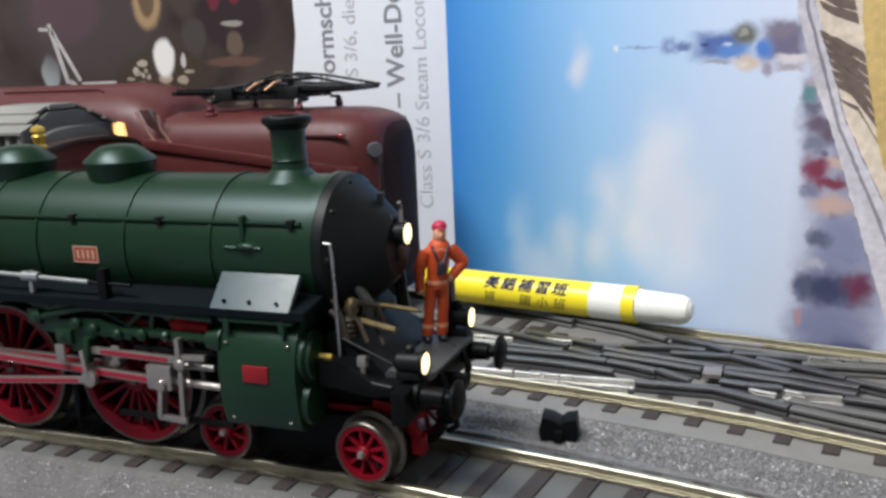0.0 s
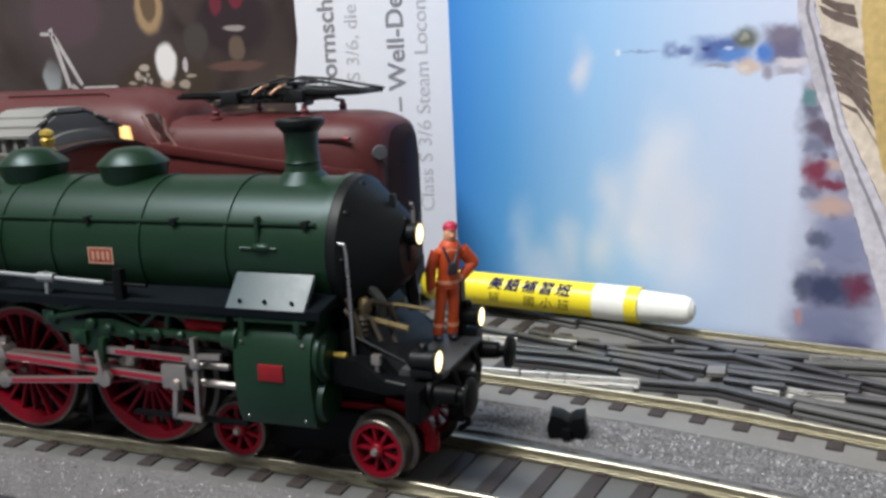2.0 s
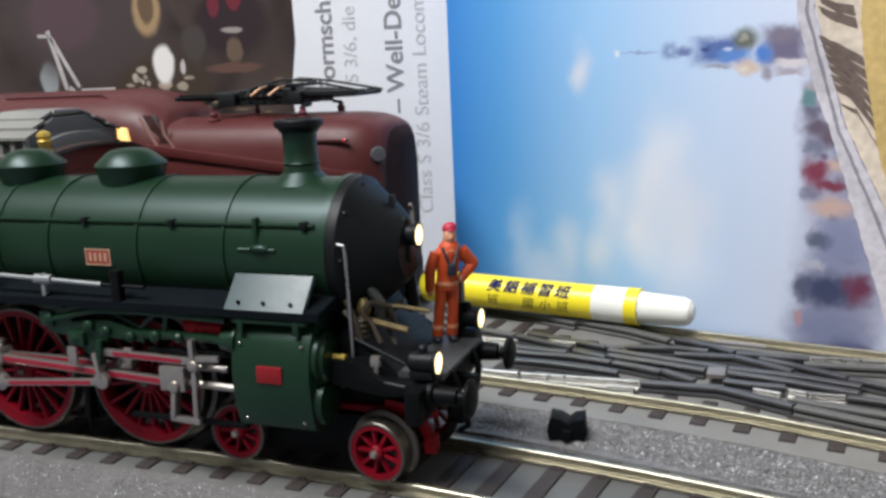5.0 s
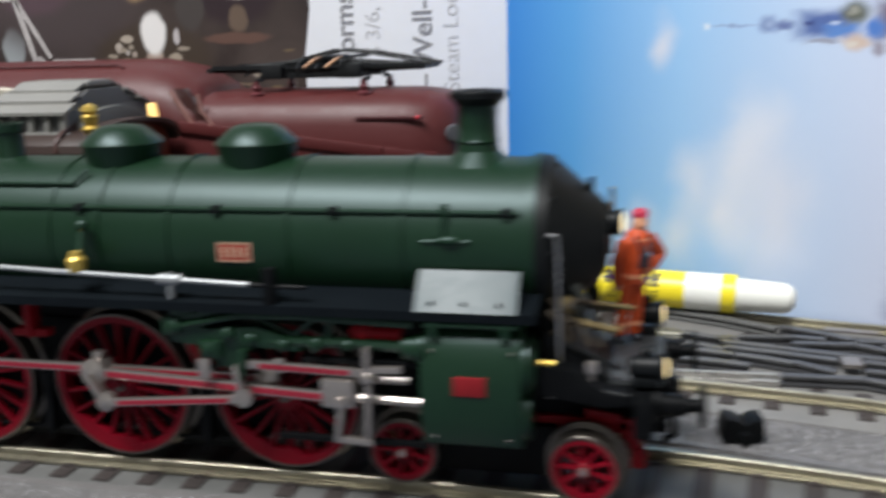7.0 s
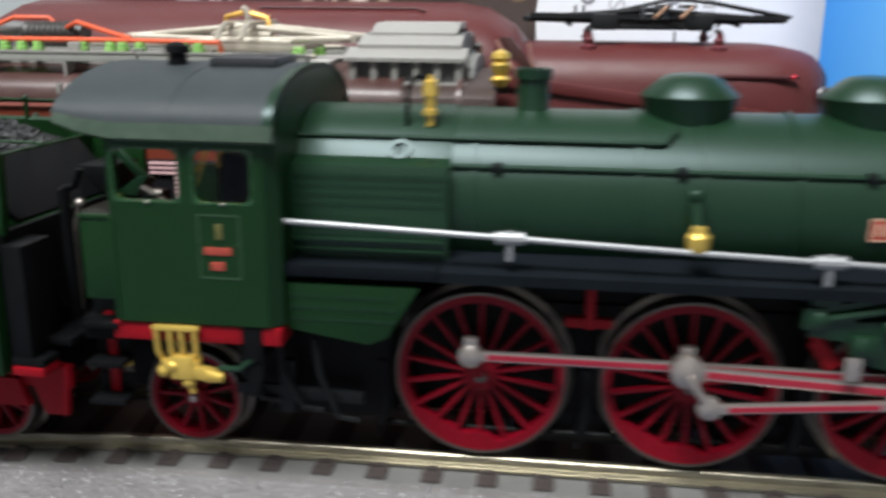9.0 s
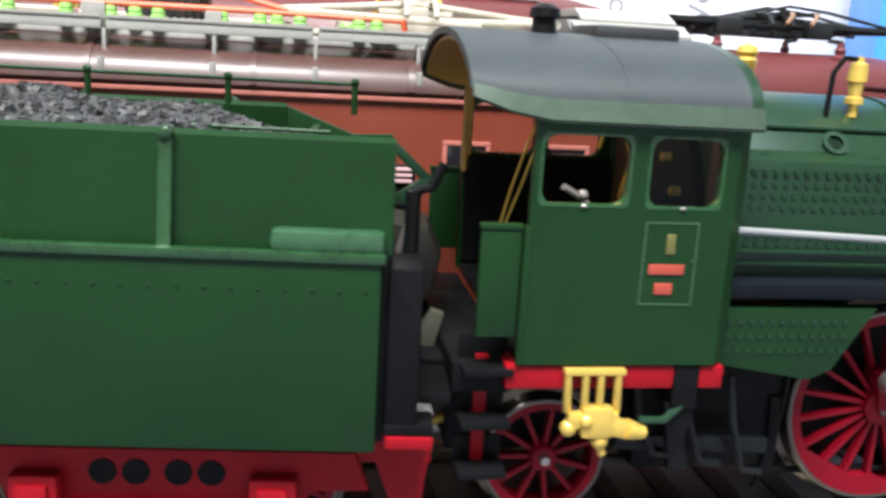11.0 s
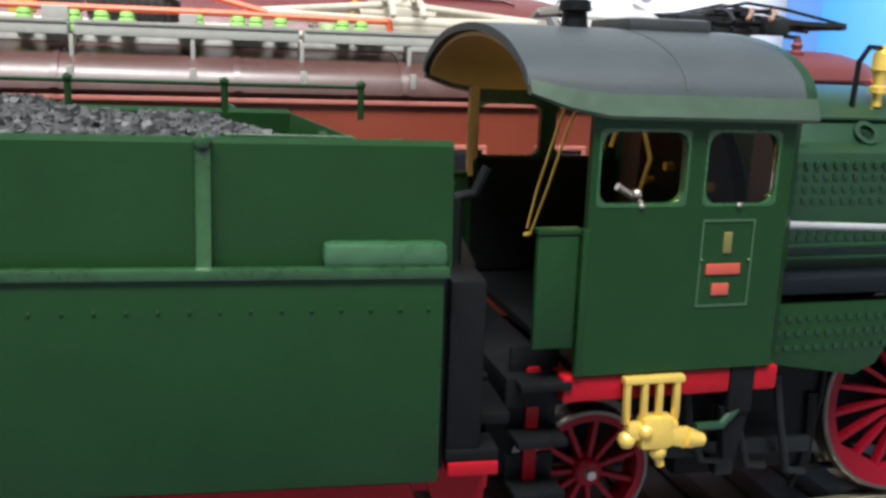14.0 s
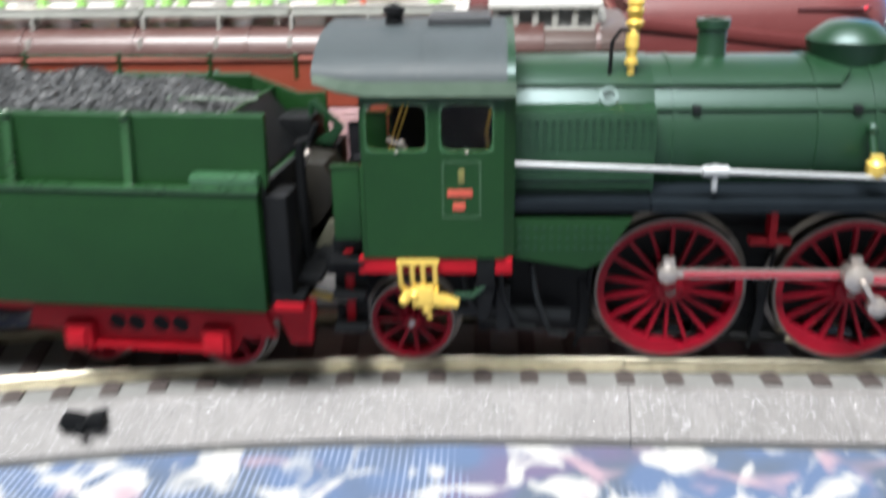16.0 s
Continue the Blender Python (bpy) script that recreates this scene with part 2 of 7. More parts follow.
    def mesh(self, name, mats, angle=32):
        me = bpy.data.meshes.new(name)
        bmesh.ops.scale(self.bm, vec=(MM, MM, MM), verts=self.bm.verts)
        self.bm.to_mesh(me)
        self.bm.free()
        for m in mats if isinstance(mats, (list, tuple)) else [mats]:
            me.materials.append(m)
        me.polygons.foreach_set("use_smooth", [True] * len(me.polygons))
        me.set_sharp_from_angle(angle=radians(angle))
        return me


def thing(name, at, label, category, group="", kind=""):
    """An empty at the base of a thing, in millimetres."""
    ob = new(name)
    ob.empty_display_size = 0.005
    ob.location = [c * MM for c in at]
    return tagged(ob, label, category, group, kind)


def part(name, shape, mats, parent=None, label="", angle=32):
    """Links a shape (or ready mesh) as one mesh object under a thing or a part."""
    me = shape if isinstance(shape, bpy.types.Mesh) else shape.mesh(name, mats, angle)
    ob = new(name, me)
    if parent is not None:
        ob.parent = parent
        if parent.type == "EMPTY":
            ob.matrix_parent_inverse = Matrix.Translation(-parent.location)
    if label:
        ob["label"] = label
    return ob


def solid(name, shape, mats, label, category, group="", kind="", angle=32):
    return tagged(part(name, shape, mats, angle=angle), label, category, group, kind)


def arc(cx, cy, r, a0, a1, n):
    return [(cx + r * math.cos(radians(a0 + (a1 - a0) * i / n)), cy + r * math.sin(radians(a0 + (a1 - a0) * i / n))) for i in range(n + 1)]


# ---------------------------------------------------------------- room
GROUND = -9.0  # top of the cloth, rail heads are at 0


def cloth_material():
    """Printed cotton: slate, blue and violet fields with fine pale stripes, and broad off-white flowers."""
    m = bpy.data.materials.new("patterned_cloth")
    m.use_nodes = True
    nt = m.node_tree
    p = nt.nodes["Principled BSDF"]
    tc = nt.nodes.new("ShaderNodeTexCoord")

    def noise(scale, detail, distortion, move):
        shift = nt.nodes.new("ShaderNodeVectorMath")
        shift.operation = "ADD"
        shift.inputs[1].default_value = move
        n = nt.nodes.new("ShaderNodeTexNoise")
        n.inputs["Scale"].default_value, n.inputs["Detail"].default_value, n.inputs["Distortion"].default_value = scale, detail, distortion
        nt.links.new(tc.outputs["Object"], shift.inputs[0])
        nt.links.new(shift.outputs[0], n.inputs["Vector"])
        return n.outputs["Fac"]

    def step(value, lo, hi):
        r_ = nt.nodes.new("ShaderNodeMapRange")
        r_.inputs["From Min"].default_value, r_.inputs["From Max"].default_value = lo, hi
        nt.links.new(value, r_.inputs["Value"])
        return r_.outputs[0]

    def mixed(fac, a, b):
        x = nt.nodes.new("ShaderNodeMix")
        x.data_type = "RGBA"
        nt.links.new(fac, x.inputs[0])
        for slot, c in ((6, a), (7, b)):
            if isinstance(c, tuple):
                x.inputs[slot].default_value = (*c, 1)
            else:
                nt.links.new(c, x.inputs[slot])
        return x.outputs[2]

    wave = nt.nodes.new("ShaderNodeTexWave")
    wave.inputs["Scale"].default_value, wave.inputs["Distortion"].default_value, wave.inputs["Detail Scale"].default_value = 330.0, 0.8, 0.3
    nt.links.new(tc.outputs["Object"], wave.inputs["Vector"])
    field = mixed(step(noise(64, 2, 0.5, (0.31, 0.1, 0)), 0.40, 0.56), (0.042, 0.056, 0.082), (0.044, 0.070, 0.128))
    field = mixed(step(noise(48, 2, 0.4, (0.72, 0.4, 0)), 0.54, 0.66), field, (0.066, 0.054, 0.098))
    lines = nt.nodes.new("ShaderNodeMath")
    lines.operation = "MULTIPLY"
    nt.links.new(step(wave.outputs["Fac"], 0.62, 0.95), lines.inputs[0])
    nt.links.new(step(noise(60, 1, 0.0, (0.12, 0.9, 0)), 0.46, 0.58), lines.inputs[1])
    field = mixed(lines.outputs[0], field, (0.115, 0.145, 0.215))
    cloth = mixed(step(noise(105, 3, 0.9, (0.55, 0.2, 0)), 0.50, 0.59), field, (0.245, 0.245, 0.24))
    cloth = mixed(step(noise(120, 1, 0.4, (0.05, 0.66, 0)), 0.62, 0.74), cloth, (0.19, 0.135, 0.16))
    nt.links.new(cloth, p.inputs["Base Color"])
    p.inputs["Roughness"].default_value = 0.9
    b = nt.nodes.new("ShaderNodeBump")
    b.inputs["Strength"].default_value, b.inputs["Distance"].default_value = 0.3, 0.0003
    nt.links.new(noise(1600, 2, 0.0, (0, 0, 0)), b.inputs["Height"])
    nt.links.new(b.outputs[0], p.inputs["Normal"])
    return m


s = Shape().box(-1500, 1500, -1500, 1500, GROUND - 40, GROUND)
solid("ground", s, cloth_material(), "blue, white and violet patterned cloth under the tracks", "cloth", kind="structure")
s = Shape().box(-1540, 1540, 1500, 1540, GROUND - 40, 1700)
solid("wall_north", s, WALLP, "plain pale painted room wall", "wall", kind="structure")
s = Shape().box(-1540, 1540, -1540, -1500, GROUND - 40, 1700)
solid("wall_south", s, WALLP, "plain pale painted room wall", "wall", kind="structure")
s = Shape().box(-1540, -1500, -1500, 1500, GROUND - 40, 1700)
solid("wall_west", s, WALLP, "plain pale painted room wall", "wall", kind="structure")
s = Shape().box(1500, 1540, -1500, 1500, GROUND - 40, 1700)
solid("wall_east", s, WALLP, "plain pale painted room wall", "wall", kind="structure")
s = Shape().box(-1540, 1540, -1540, 1540, 1700, 1740)
solid("ceiling", s, CEILINGP, "plain pale painted room ceiling", "ceiling", kind="structure")

# ---------------------------------------------------------------- tracks
PITCH = 6.9


def rail_shape(p, q, h=1.75, head=1.0, foot=2.2):
    """One rail between two points of its head's middle: foot, web and head."""
    p, q = Vector((*p, 0)), Vector((*q, 0))
    s = Shape()
    prof = [(-foot / 2, -h), (foot / 2, -h), (foot / 2, -h + 0.35), (0.3, -h + 0.6), (0.3, -0.75), (head / 2, -0.55), (head / 2, -0.1), (head / 2 - 0.12, 0),
            (-head / 2 + 0.12, 0), (-head / 2, -0.1), (-head / 2, -0.55), (-0.3, -0.75), (-0.3, -h + 0.6), (-foot / 2, -h + 0.35)]
    a = (q - p).normalized()
    side = Vector((-a.y, a.x, 0))
    lo = [s.bm.verts.new(p + side * u + Vector((0, 0, v))) for u, v in prof]
    hi = [s.bm.verts.new(q + side * u + Vector((0, 0, v))) for u, v in prof]
    n = len(prof)
    s.bm.faces.new(lo), s.bm.faces.new(hi)
    for i in range(n):
        s.bm.faces.new((lo[i], lo[(i + 1) % n], hi[(i + 1) % n], hi[i]))
    bmesh.ops.recalc_face_normals(s.bm, faces=s.bm.faces)
    return s


def sleeper_mesh():
    s = Shape()
    s.box(-1.3, 1.3, -12.6, 12.6, -2.8, -1.6, 0.2)
    for y in (-8.25, 8.25):
        for d in (-1.55, 1.55):
            s.box(-0.75, 0.75, y + d - 0.4, y + d + 0.4, -1.75, -1.3, 0.12)
    return s.mesh("sleeper", SLEEPER)


SLEEPER_MESH = sleeper_mesh()


def straight_track(y, x0, x1, label, joints=()):
    """A straight length of model track with moulded ballast, rails and sleepers."""
    t = thing("track", ((x0 + x1) / 2, y, GROUND), label, "model track", "model tracks")
    cuts = [x0, *joints, x1]
    for a, b in zip(cuts, cuts[1:]):
        s = Shape()
        s.prism([(y - 18.0, GROUND + 0.02), (y + 18.0, GROUND + 0.02), (y + 18.0, -7.6), (y + 14.2, -2.3), (y + 13.4, -2.0),
                 (y - 13.4, -2.0), (y - 14.2, -2.3), (y - 18.0, -7.6)], "x", a + 0.06, b - 0.06)
        part("roadbed", s, BED, t)
        s = Shape()
        for side in (-1, 1):
            s.prism([(y + side * 13.3, -1.96), (y + side * 14.3, -2.25), (y + side * 18.1, -7.55), (y + side * 18.1, -7.9), (y + side * 14.0, -2.6)], "x", a + 0.1, b - 0.1)
        part("ballast_shoulder", s, GLITTER, t, "coarse glittering grey ballast")
        for side in (-8.25, 8.25):
            part("rail", rail_shape((a + 0.1, y + side), (b - 0.1, y + side)), RAIL, t, "brassy nickel-silver rail")
    for i in range(int(x0 / PITCH) + 1, int(x1 / PITCH)):
        ob = part("sleeper", SLEEPER_MESH, None, t)
        ob.matrix_parent_inverse = Matrix.Translation(-t.location)
        ob.location = (i * PITCH * MM + 0.0012, y * MM, 0)
    return t


CURVE = 360.0  # radius of the bends at both ends of the near track
BEND0, BEND1 = -20.0, 60.0


def near_line(d):
    """Place and heading of the near track's middle, d millimetres along it; both ends bend towards the viewer."""
    a = (d - BEND1) / CURVE if d > BEND1 else (d - BEND0) / CURVE if d < BEND0 else 0.0
    x0 = min(max(d, BEND0), BEND1)
    return x0 + CURVE * math.sin(a), -CURVE * (1 - math.cos(a)), -a


def sweep(shape, profile, stations):
    """A closed (across, up) profile carried along the near track."""
    rings = []
    for d in stations:
        x, y, a = near_line(d)
        rings.append([shape.bm.verts.new((x - u * math.sin(a), y + u * math.cos(a), v)) for u, v in profile])
    n = len(profile)
    made = [shape.bm.faces.new(rings[0]), shape.bm.faces.new(rings[-1])]
    for p, q in zip(rings, rings[1:]):
        made += [shape.bm.faces.new((p[i], p[(i + 1) % n], q[(i + 1) % n], q[i])) for i in range(n)]
    bmesh.ops.recalc_face_normals(shape.bm, faces=made)
    return shape


def rail_profile(y, h=1.75, head=1.0, foot=2.2):
    half = [(foot / 2, -h), (foot / 2, -h + 0.35), (0.3, -h + 0.6), (0.3, -0.75), (head / 2, -0.55), (head / 2, -0.1), (head / 2 - 0.12, 0)]
    return [(y + u, v) for u, v in half] + [(y - u, v) for u, v in half[::-1]]


def curved_track(d0, d1, joints, label):
    t = thing("track", (0, 0, GROUND), label, "model track", "model tracks")
    cuts = [d0, *joints, d1]
    for a, b in zip(cuts, cuts[1:]):
        st = [a + 0.06 + (b - a - 0.12) * i / 24 for i in range(25)]
        part("roadbed", sweep(Shape(), [(-18.0, GROUND + 0.02), (18.0, GROUND + 0.02), (18.0, -7.6), (14.2, -2.3), (13.4, -2.0), (-13.4, -2.0), (-14.2, -2.3), (-18.0, -7.6)], st), BED, t)
        s = Shape()
        for side in (-1, 1):
            sweep(s, [(side * u, v) for u, v in ((13.3, -1.96), (14.3, -2.25), (18.1, -7.55), (18.1, -7.9), (14.0, -2.6))], st)
        part("ballast_shoulder", s, GLITTER, t, "coarse glittering grey ballast")
        for side in (-8.25, 8.25):
            part("rail", sweep(Shape(), rail_profile(side), st), RAIL, t, "brassy nickel-silver rail")
    for i in range(int(d0 / PITCH) + 1, int(d1 / PITCH)):
        x, y, a = near_line(i * PITCH + 1.2)
        ob = part("sleeper", SLEEPER_MESH, None, t)
        ob.location, ob.rotation_euler = (x * MM, y * MM, 0), (0, 0, a)
    return t


curved_track(-250, 250, (-185.2, -5.6, 173.8), "grey roadbed model track with brown sleepers under the steam engine")
straight_track(44.5, -260, 60, "grey roadbed model track under the oxide red engine", (-92,))
straight_track(80.5, -260, 60, "grey roadbed model track under the maroon engine", (-60,))

# ---------------------------------------------------------------- steam engine
AX, R = 32.0, 10.6  # boiler axis height and radius
eng = thing("steam_locomotive", (30, 0, 0), "green model express steam engine with red spoked wheels", "model locomotive")


def ring_band(x, r, w=0.55, t=0.22):
    return Shape().lathe([(-w / 2, r - 0.3), (-w / 2, r + t), (w / 2, r + t), (w / 2, r - 0.3)], (x, 0, AX), "x", 56)


# boiler barrel, slightly coned towards the firebox
s = Shape().lathe([(0, 0.0), (0, R + 0.1), (52.0, R), (88.0, R), (105.4, R - 0.05), (105.4, 0.0)], (-22.0, 0, AX), "x", 72)
boiler = part("boiler", s, GREEN, eng, "satin green boiler barrel")
for x in (-1.2, 17.3, 24.6, 34.8, 51.6, 66.8):
    part("boiler_band", ring_band(x, R + 0.02), GREEN, boiler)
part("boiler_band", ring_band(82.9, R + 0.05, 1.0, 0.3), GREEN, boiler)
# firebox wrapper below and beside the barrel, with rows of rivets
s = Shape().prism([(-12.0, 24.4), (-12.0, 35.0), (-11.4, 37.0), *arc(0, AX, R + 0.25, 148, 32, 22), (11.4, 37.0), (12.0, 35.0), (12.0, 24.4)], "x", -22.2, -3.8, 0.15)
firebox = part("firebox", s, GREEN, eng, "riveted green firebox casing")
for side in (-1, 1):
    low = Shape().prism([(-22.2, 23.8), (-22.2, 18.2), (-12.6, 16.6), (-10.4, 17.6), (-6.6, 23.8)], "y", *sorted((side * 14.9, side * 13.2)), 0.15)
    part("firebox_apron", low, CABGREEN, eng, "green lower firebox panel")
for z in (36.0, 34.9, 33.8, 32.7, 30.0, 29.2, 22.4, 21.0, 19.6):
    rv = Shape()
    y = -12.0 if z > 24 else -14.9
    for i in range(17 if z > 24 else 12):
        rv.box(-21.6 + i * 1.05, -21.1 + i * 1.05, y - 0.14, y + 0.1, z - 0.22, z + 0.22)
    part("rivet_line", rv, GREEN, firebox)
for z in (28.5, 27.3):
    part("casing_strip", Shape().box(-22.0, -4.2, -12.5, -11.9, z - 0.2, z + 0.2, 0.08), GREEN, firebox)
# longitudinal handrail knobs and pipe along the barrel side
s = Shape().tube([(-22, -9.75, 37.0), (20, -9.65, 36.95), (81.5, -9.65, 36.9)], 0.30)
part("boiler_pipe", s, GREEN, boiler)
for x in (-17.5, -6.0, 1.5, 22.0, 42.0, 58.0, 80.0):
    part("pipe_clip", Shape().box(x - 0.55, x + 0.55, -10.3, -9.0, 36.4, 37.5, 0.25), SMOKE, boiler)
s = Shape().tube([(-22, -7.8, 39.9), (20.2, -7.8, 39.8), (21.6, -6.4, 41.6)], 0.28)
part("upper_pipe", s, GREEN, boiler)
s = Shape().lathe([(0, 1.3), (0.35, 1.3), (0.35, 0.8), (0, 0.8)], (-9.8, -8.75, 38.5), (Vector((0, -0.78, 0.62)), Vector((1, 0, 0)), Vector((0, 0.62, 0.78))), 20)
part("washout_plug", s, GREEN, boiler)
# chimney and domes
s = Shape().lathe([(-0.6, 4.6), (0.3, 3.7), (1.2, 2.8), (2.2, 2.6), (2.5, 2.8), (2.8, 2.6), (4.6, 2.5), (6.9, 2.62), (7.1, 2.8), (7.4, 2.95), (8.0, 3.55), (8.6, 3.6), (8.9, 3.3), (8.9, 2.2), (6.0, 2.1), (6.0, 0)], (75.0, 0, 42.2), "z", 40)
part("chimney", s, GREEN, eng, "tall flared chimney")
s = Shape().lathe([(7.05, 2.86), (7.4, 3.02), (8.0, 3.67), (8.7, 3.7), (9.0, 3.35), (9.0, 2.2), (6.2, 2.05), (6.2, 2.4)], (75.0, 0, 42.2), "z", 40)
part("chimney_cap", s, SMOKE, eng, "black chimney cap")


def dome(x, name, label):
    s = Shape().lathe([(-2.6, 6.3), (-1.5, 5.1), (-0.9, 4.8), (2.2, 5.55), (2.5, 5.7), (2.75, 5.62), (4.4, 3.7), (4.85, 3.0), (5.1, 1.8), (5.15, 0)], (x, 0, 42.0), "z", 40)
    part(name, s, GREEN, eng, label)


dome(44.0, "sand_dome", "broad flat-topped sand dome")
dome(23.4, "steam_dome", "broad flat-topped steam dome")
s = Shape().lathe([(-1.0, 2.6), (0.0, 2.2), (0.6, 1.95), (3.8, 1.95), (4.0, 2.25), (5.2, 2.3), (5.2, 1.6), (4.0, 1.5), (4.0, 0)], (5.0, 0, 42.2), "z", 28)
part("safety_valve_casing", s, GREEN, eng)
# brass whistle on the firebox, near side
s = Shape().lathe([(0, 0.5), (1.2, 0.45), (1.3, 0.9), (1.9, 0.9), (2.0, 0.6), (3.4, 0.75), (3.5, 0.95), (5.2, 0.85), (5.4, 0.4), (5.9, 0.35)], (-6.7, -6.0, 41.0), "z", 18)
wh = part("whistle", s, BRASS, eng, "bright brass steam whistle")
part("whistle_lever", Shape().tube([(-9.5, -6.0, 40.6), (-9.3, -6.0, 45.2), (-8.3, -6.0, 46.7), (-6.9, -6.0, 46.6)], 0.28), BLACK, wh)

# smokebox front: coned door
s = Shape().lathe([(0, 0), (0, R + 0.25), (1.4, R + 0.1), (1.9, R - 0.5), (7.6, 5.2), (8.4, 4.2), (8.7, 0)], (83.4, 0, AX), "x", 64)
door = part("smokebox_door", s, SMOKE, eng, "black coned smokebox door")
for a in range(20, 360, 40):
    y, z = (R - 0.9) * math.cos(radians(a)), (R - 0.9) * math.sin(radians(a))
    part("door_clamp", Shape().ball((85.2, y, AX + z), 0.55, (1.3, 1, 1), 8), SMOKE, door)
part("door_handwheel", Shape().tube([(92.2, 0, 38.6), (92.2, 0.6, 37.6), (92.3, 0.4, 35.6)], 0.3), STEEL, door)


def headlamp(x, y, z, r, name="headlamp"):
    s = Shape().lathe([(-4.4, r * 0.55), (-3.9, r * 0.8), (-0.6, r * 0.9), (-0.3, r * 1.06), (0, r * 1.06), (0, r * 0.8), (-0.5, r * 0.75)], (x, y, z), "x", 28)
    body = part(name, s, SMOKE, eng, "black lantern with a lit lens")
    part("lens", Shape().lathe([(-0.5, 0), (-0.5, r * 0.9), (-0.02, r * 0.88), (0.22, r * 0.5), (0.3, 0)], (x, y, z), "x", 24), LAMPGLOW, body, "warm glowing lamp lens")
    part("lamp_vent", Shape().lathe([(0, r * 0.4), (0.8, r * 0.4), (1.1, r * 0.25), (1.3, 0)], (x - 2.2, y, z + r * 0.8), "z", 14), SMOKE, body)
    return body


headlamp(93.6, -0.6, 34.2, 1.75)
headlamp(99.2, -9.8, 18.3, 1.75)
headlamp(99.2, 9.8, 19.0, 1.75)
part("lamp_bracket", Shape().box(89.5, 92.4, -1.4, 0.4, 30.2, 32.6, 0.2).box(89.2, 90.0, -1.0, 0.2, 35.4, 40.0, 0.2), SMOKE, eng)

# running boards
s = Shape()
for side in (-1, 1):
    s = Shape()
    s.prism([(side * 9.0, 25.2), (side * 14.6, 25.1), (side * 14.6, 24.7), (side * 15.3, 24.7), (side * 15.3, 25.9), (side * 9.0, 27.0)], "x", -4.4, 84.2, 0.1)
    part("running_board", s, BOARD, eng, "blue-black running board along the boiler")
for side in (-1, 1):
    part("running_board_edge", Shape().box(-22.2, -4.5, *sorted((side * 15.3, side * 11.0)), 24.7, 26.2, 0.2), BOARD, eng)
s = Shape().box(-3.8, 69.0, -5.6, 5.6, 19.0, 25.4, 0.3).box(69.0, 82.0, -9.0, 9.0, 20.0, 25.4, 0.3)
part("boiler_underside", s, BLACK, eng)
# step plate over the cylinders
s = Shape().prism([(-15.4, 25.9), (-14.9, 26.5), (-11.6, 30.2), (-10.9, 30.0), (-10.9, 29.4), (-14.8, 25.4)], "x", 69.4, 81.9, 0.12)
part("inspection_plate", s, mat("blue_grey_plate", (0.058, 0.082, 0.088), 0.42, vary=0.12, grain=1500, spec=0.42), eng, "blue-grey sloping plate above the cylinder")
for x in (71.5, 75.5, 79.8):
    part("plate_stud", Shape().ball((x, -14.85, 26.9), 0.3, (1, 1, 1), 8), BOARD, eng)
# handrail above the running board
s = Shape().tube([(-22.4, -14.6, 31.0), (3.4, -14.6, 30.0), (22.2, -14.6, 29.2), (36.7, -14.6, 28.7), (48.0, -14.6, 28.3)], 0.36, 10)
hr = part("handrail", s, WIRE, eng, "silver reversing rod and handrail")
for x, z in ((3.4, 30.0), (37.2, 28.7)):
    part("rail_stanchion", Shape().box(x - 0.35, x + 0.35, -15.0, -14.2, z - 2.6, z + 0.9, 0.15).rod((x - 1.6, -14.6, z), (x + 1.6, -14.6, z), 0.75), WIRE, hr)
part("rail_lever", Shape().box(50.0, 51.6, -15.2, -13.8, 25.5, 30.6, 0.3).rod((47.6, -14.6, 28.3), (55.5, -14.4, 28.1), 0.3), BLACK, eng)
s = Shape().lathe([(0, 0.8), (0.8, 1.25), (2.0, 1.3), (2.4, 0.9), (3.0, 0.8), (3.0, 0)], (23.6, -14.0, 28.9), "z", 16)
pump = part("feed_pump_valve", s, BRASS, eng, "small brass valve beside the boiler")
part("valve_stem", Shape().rod((23.6, -13.0, 31.5), (23.4, -11.6, 34.6), 0.55).ball((23.4, -11.7, 34.8), 0.9, n=8), GREEN, pump)
# number plates, writing left as bars
def plate(x0, x1, y, z0, z1, parent, rows=1):
    p = part("number_plate", Shape().box(x0, x1, y - 0.18, y + 0.3, z0, z1, 0.08), PLATE, parent, "red plate with a pale border and bars")
    f = Shape()
    f.box(x0, x1, y - 0.24, y - 0.1, z1 - 0.2, z1).box(x0, x1, y - 0.24, y - 0.1, z0, z0 + 0.2)
    f.box(x0, x0 + 0.2, y - 0.24, y - 0.1, z0 + 0.2, z1 - 0.2).box(x1 - 0.2, x1, y - 0.24, y - 0.1, z0 + 0.2, z1 - 0.2)
    n = 4
    for i in range(n):
        c = x0 + (x1 - x0) * (i + 1) / (n + 1)
        f.box(c - 0.24, c + 0.24, y - 0.24, y - 0.1, z0 + 0.6, z1 - 0.6)
    part("plate_border", f, PLATEGOLD, p)


plate(42.1, 46.8, -10.45, 30.2, 32.75, eng)
part("side_fitting", Shape().box(72.0, 72.7, -10.4, -9.2, 34.0, 38.0, 0.2).ball((73.0, -10.6, 33.6), 0.9, (1.8, 0.7, 0.7), 10).rod((69.5, -10.5, 33.4), (75.5, -10.5, 33.4), 0.28), GREEN, eng)

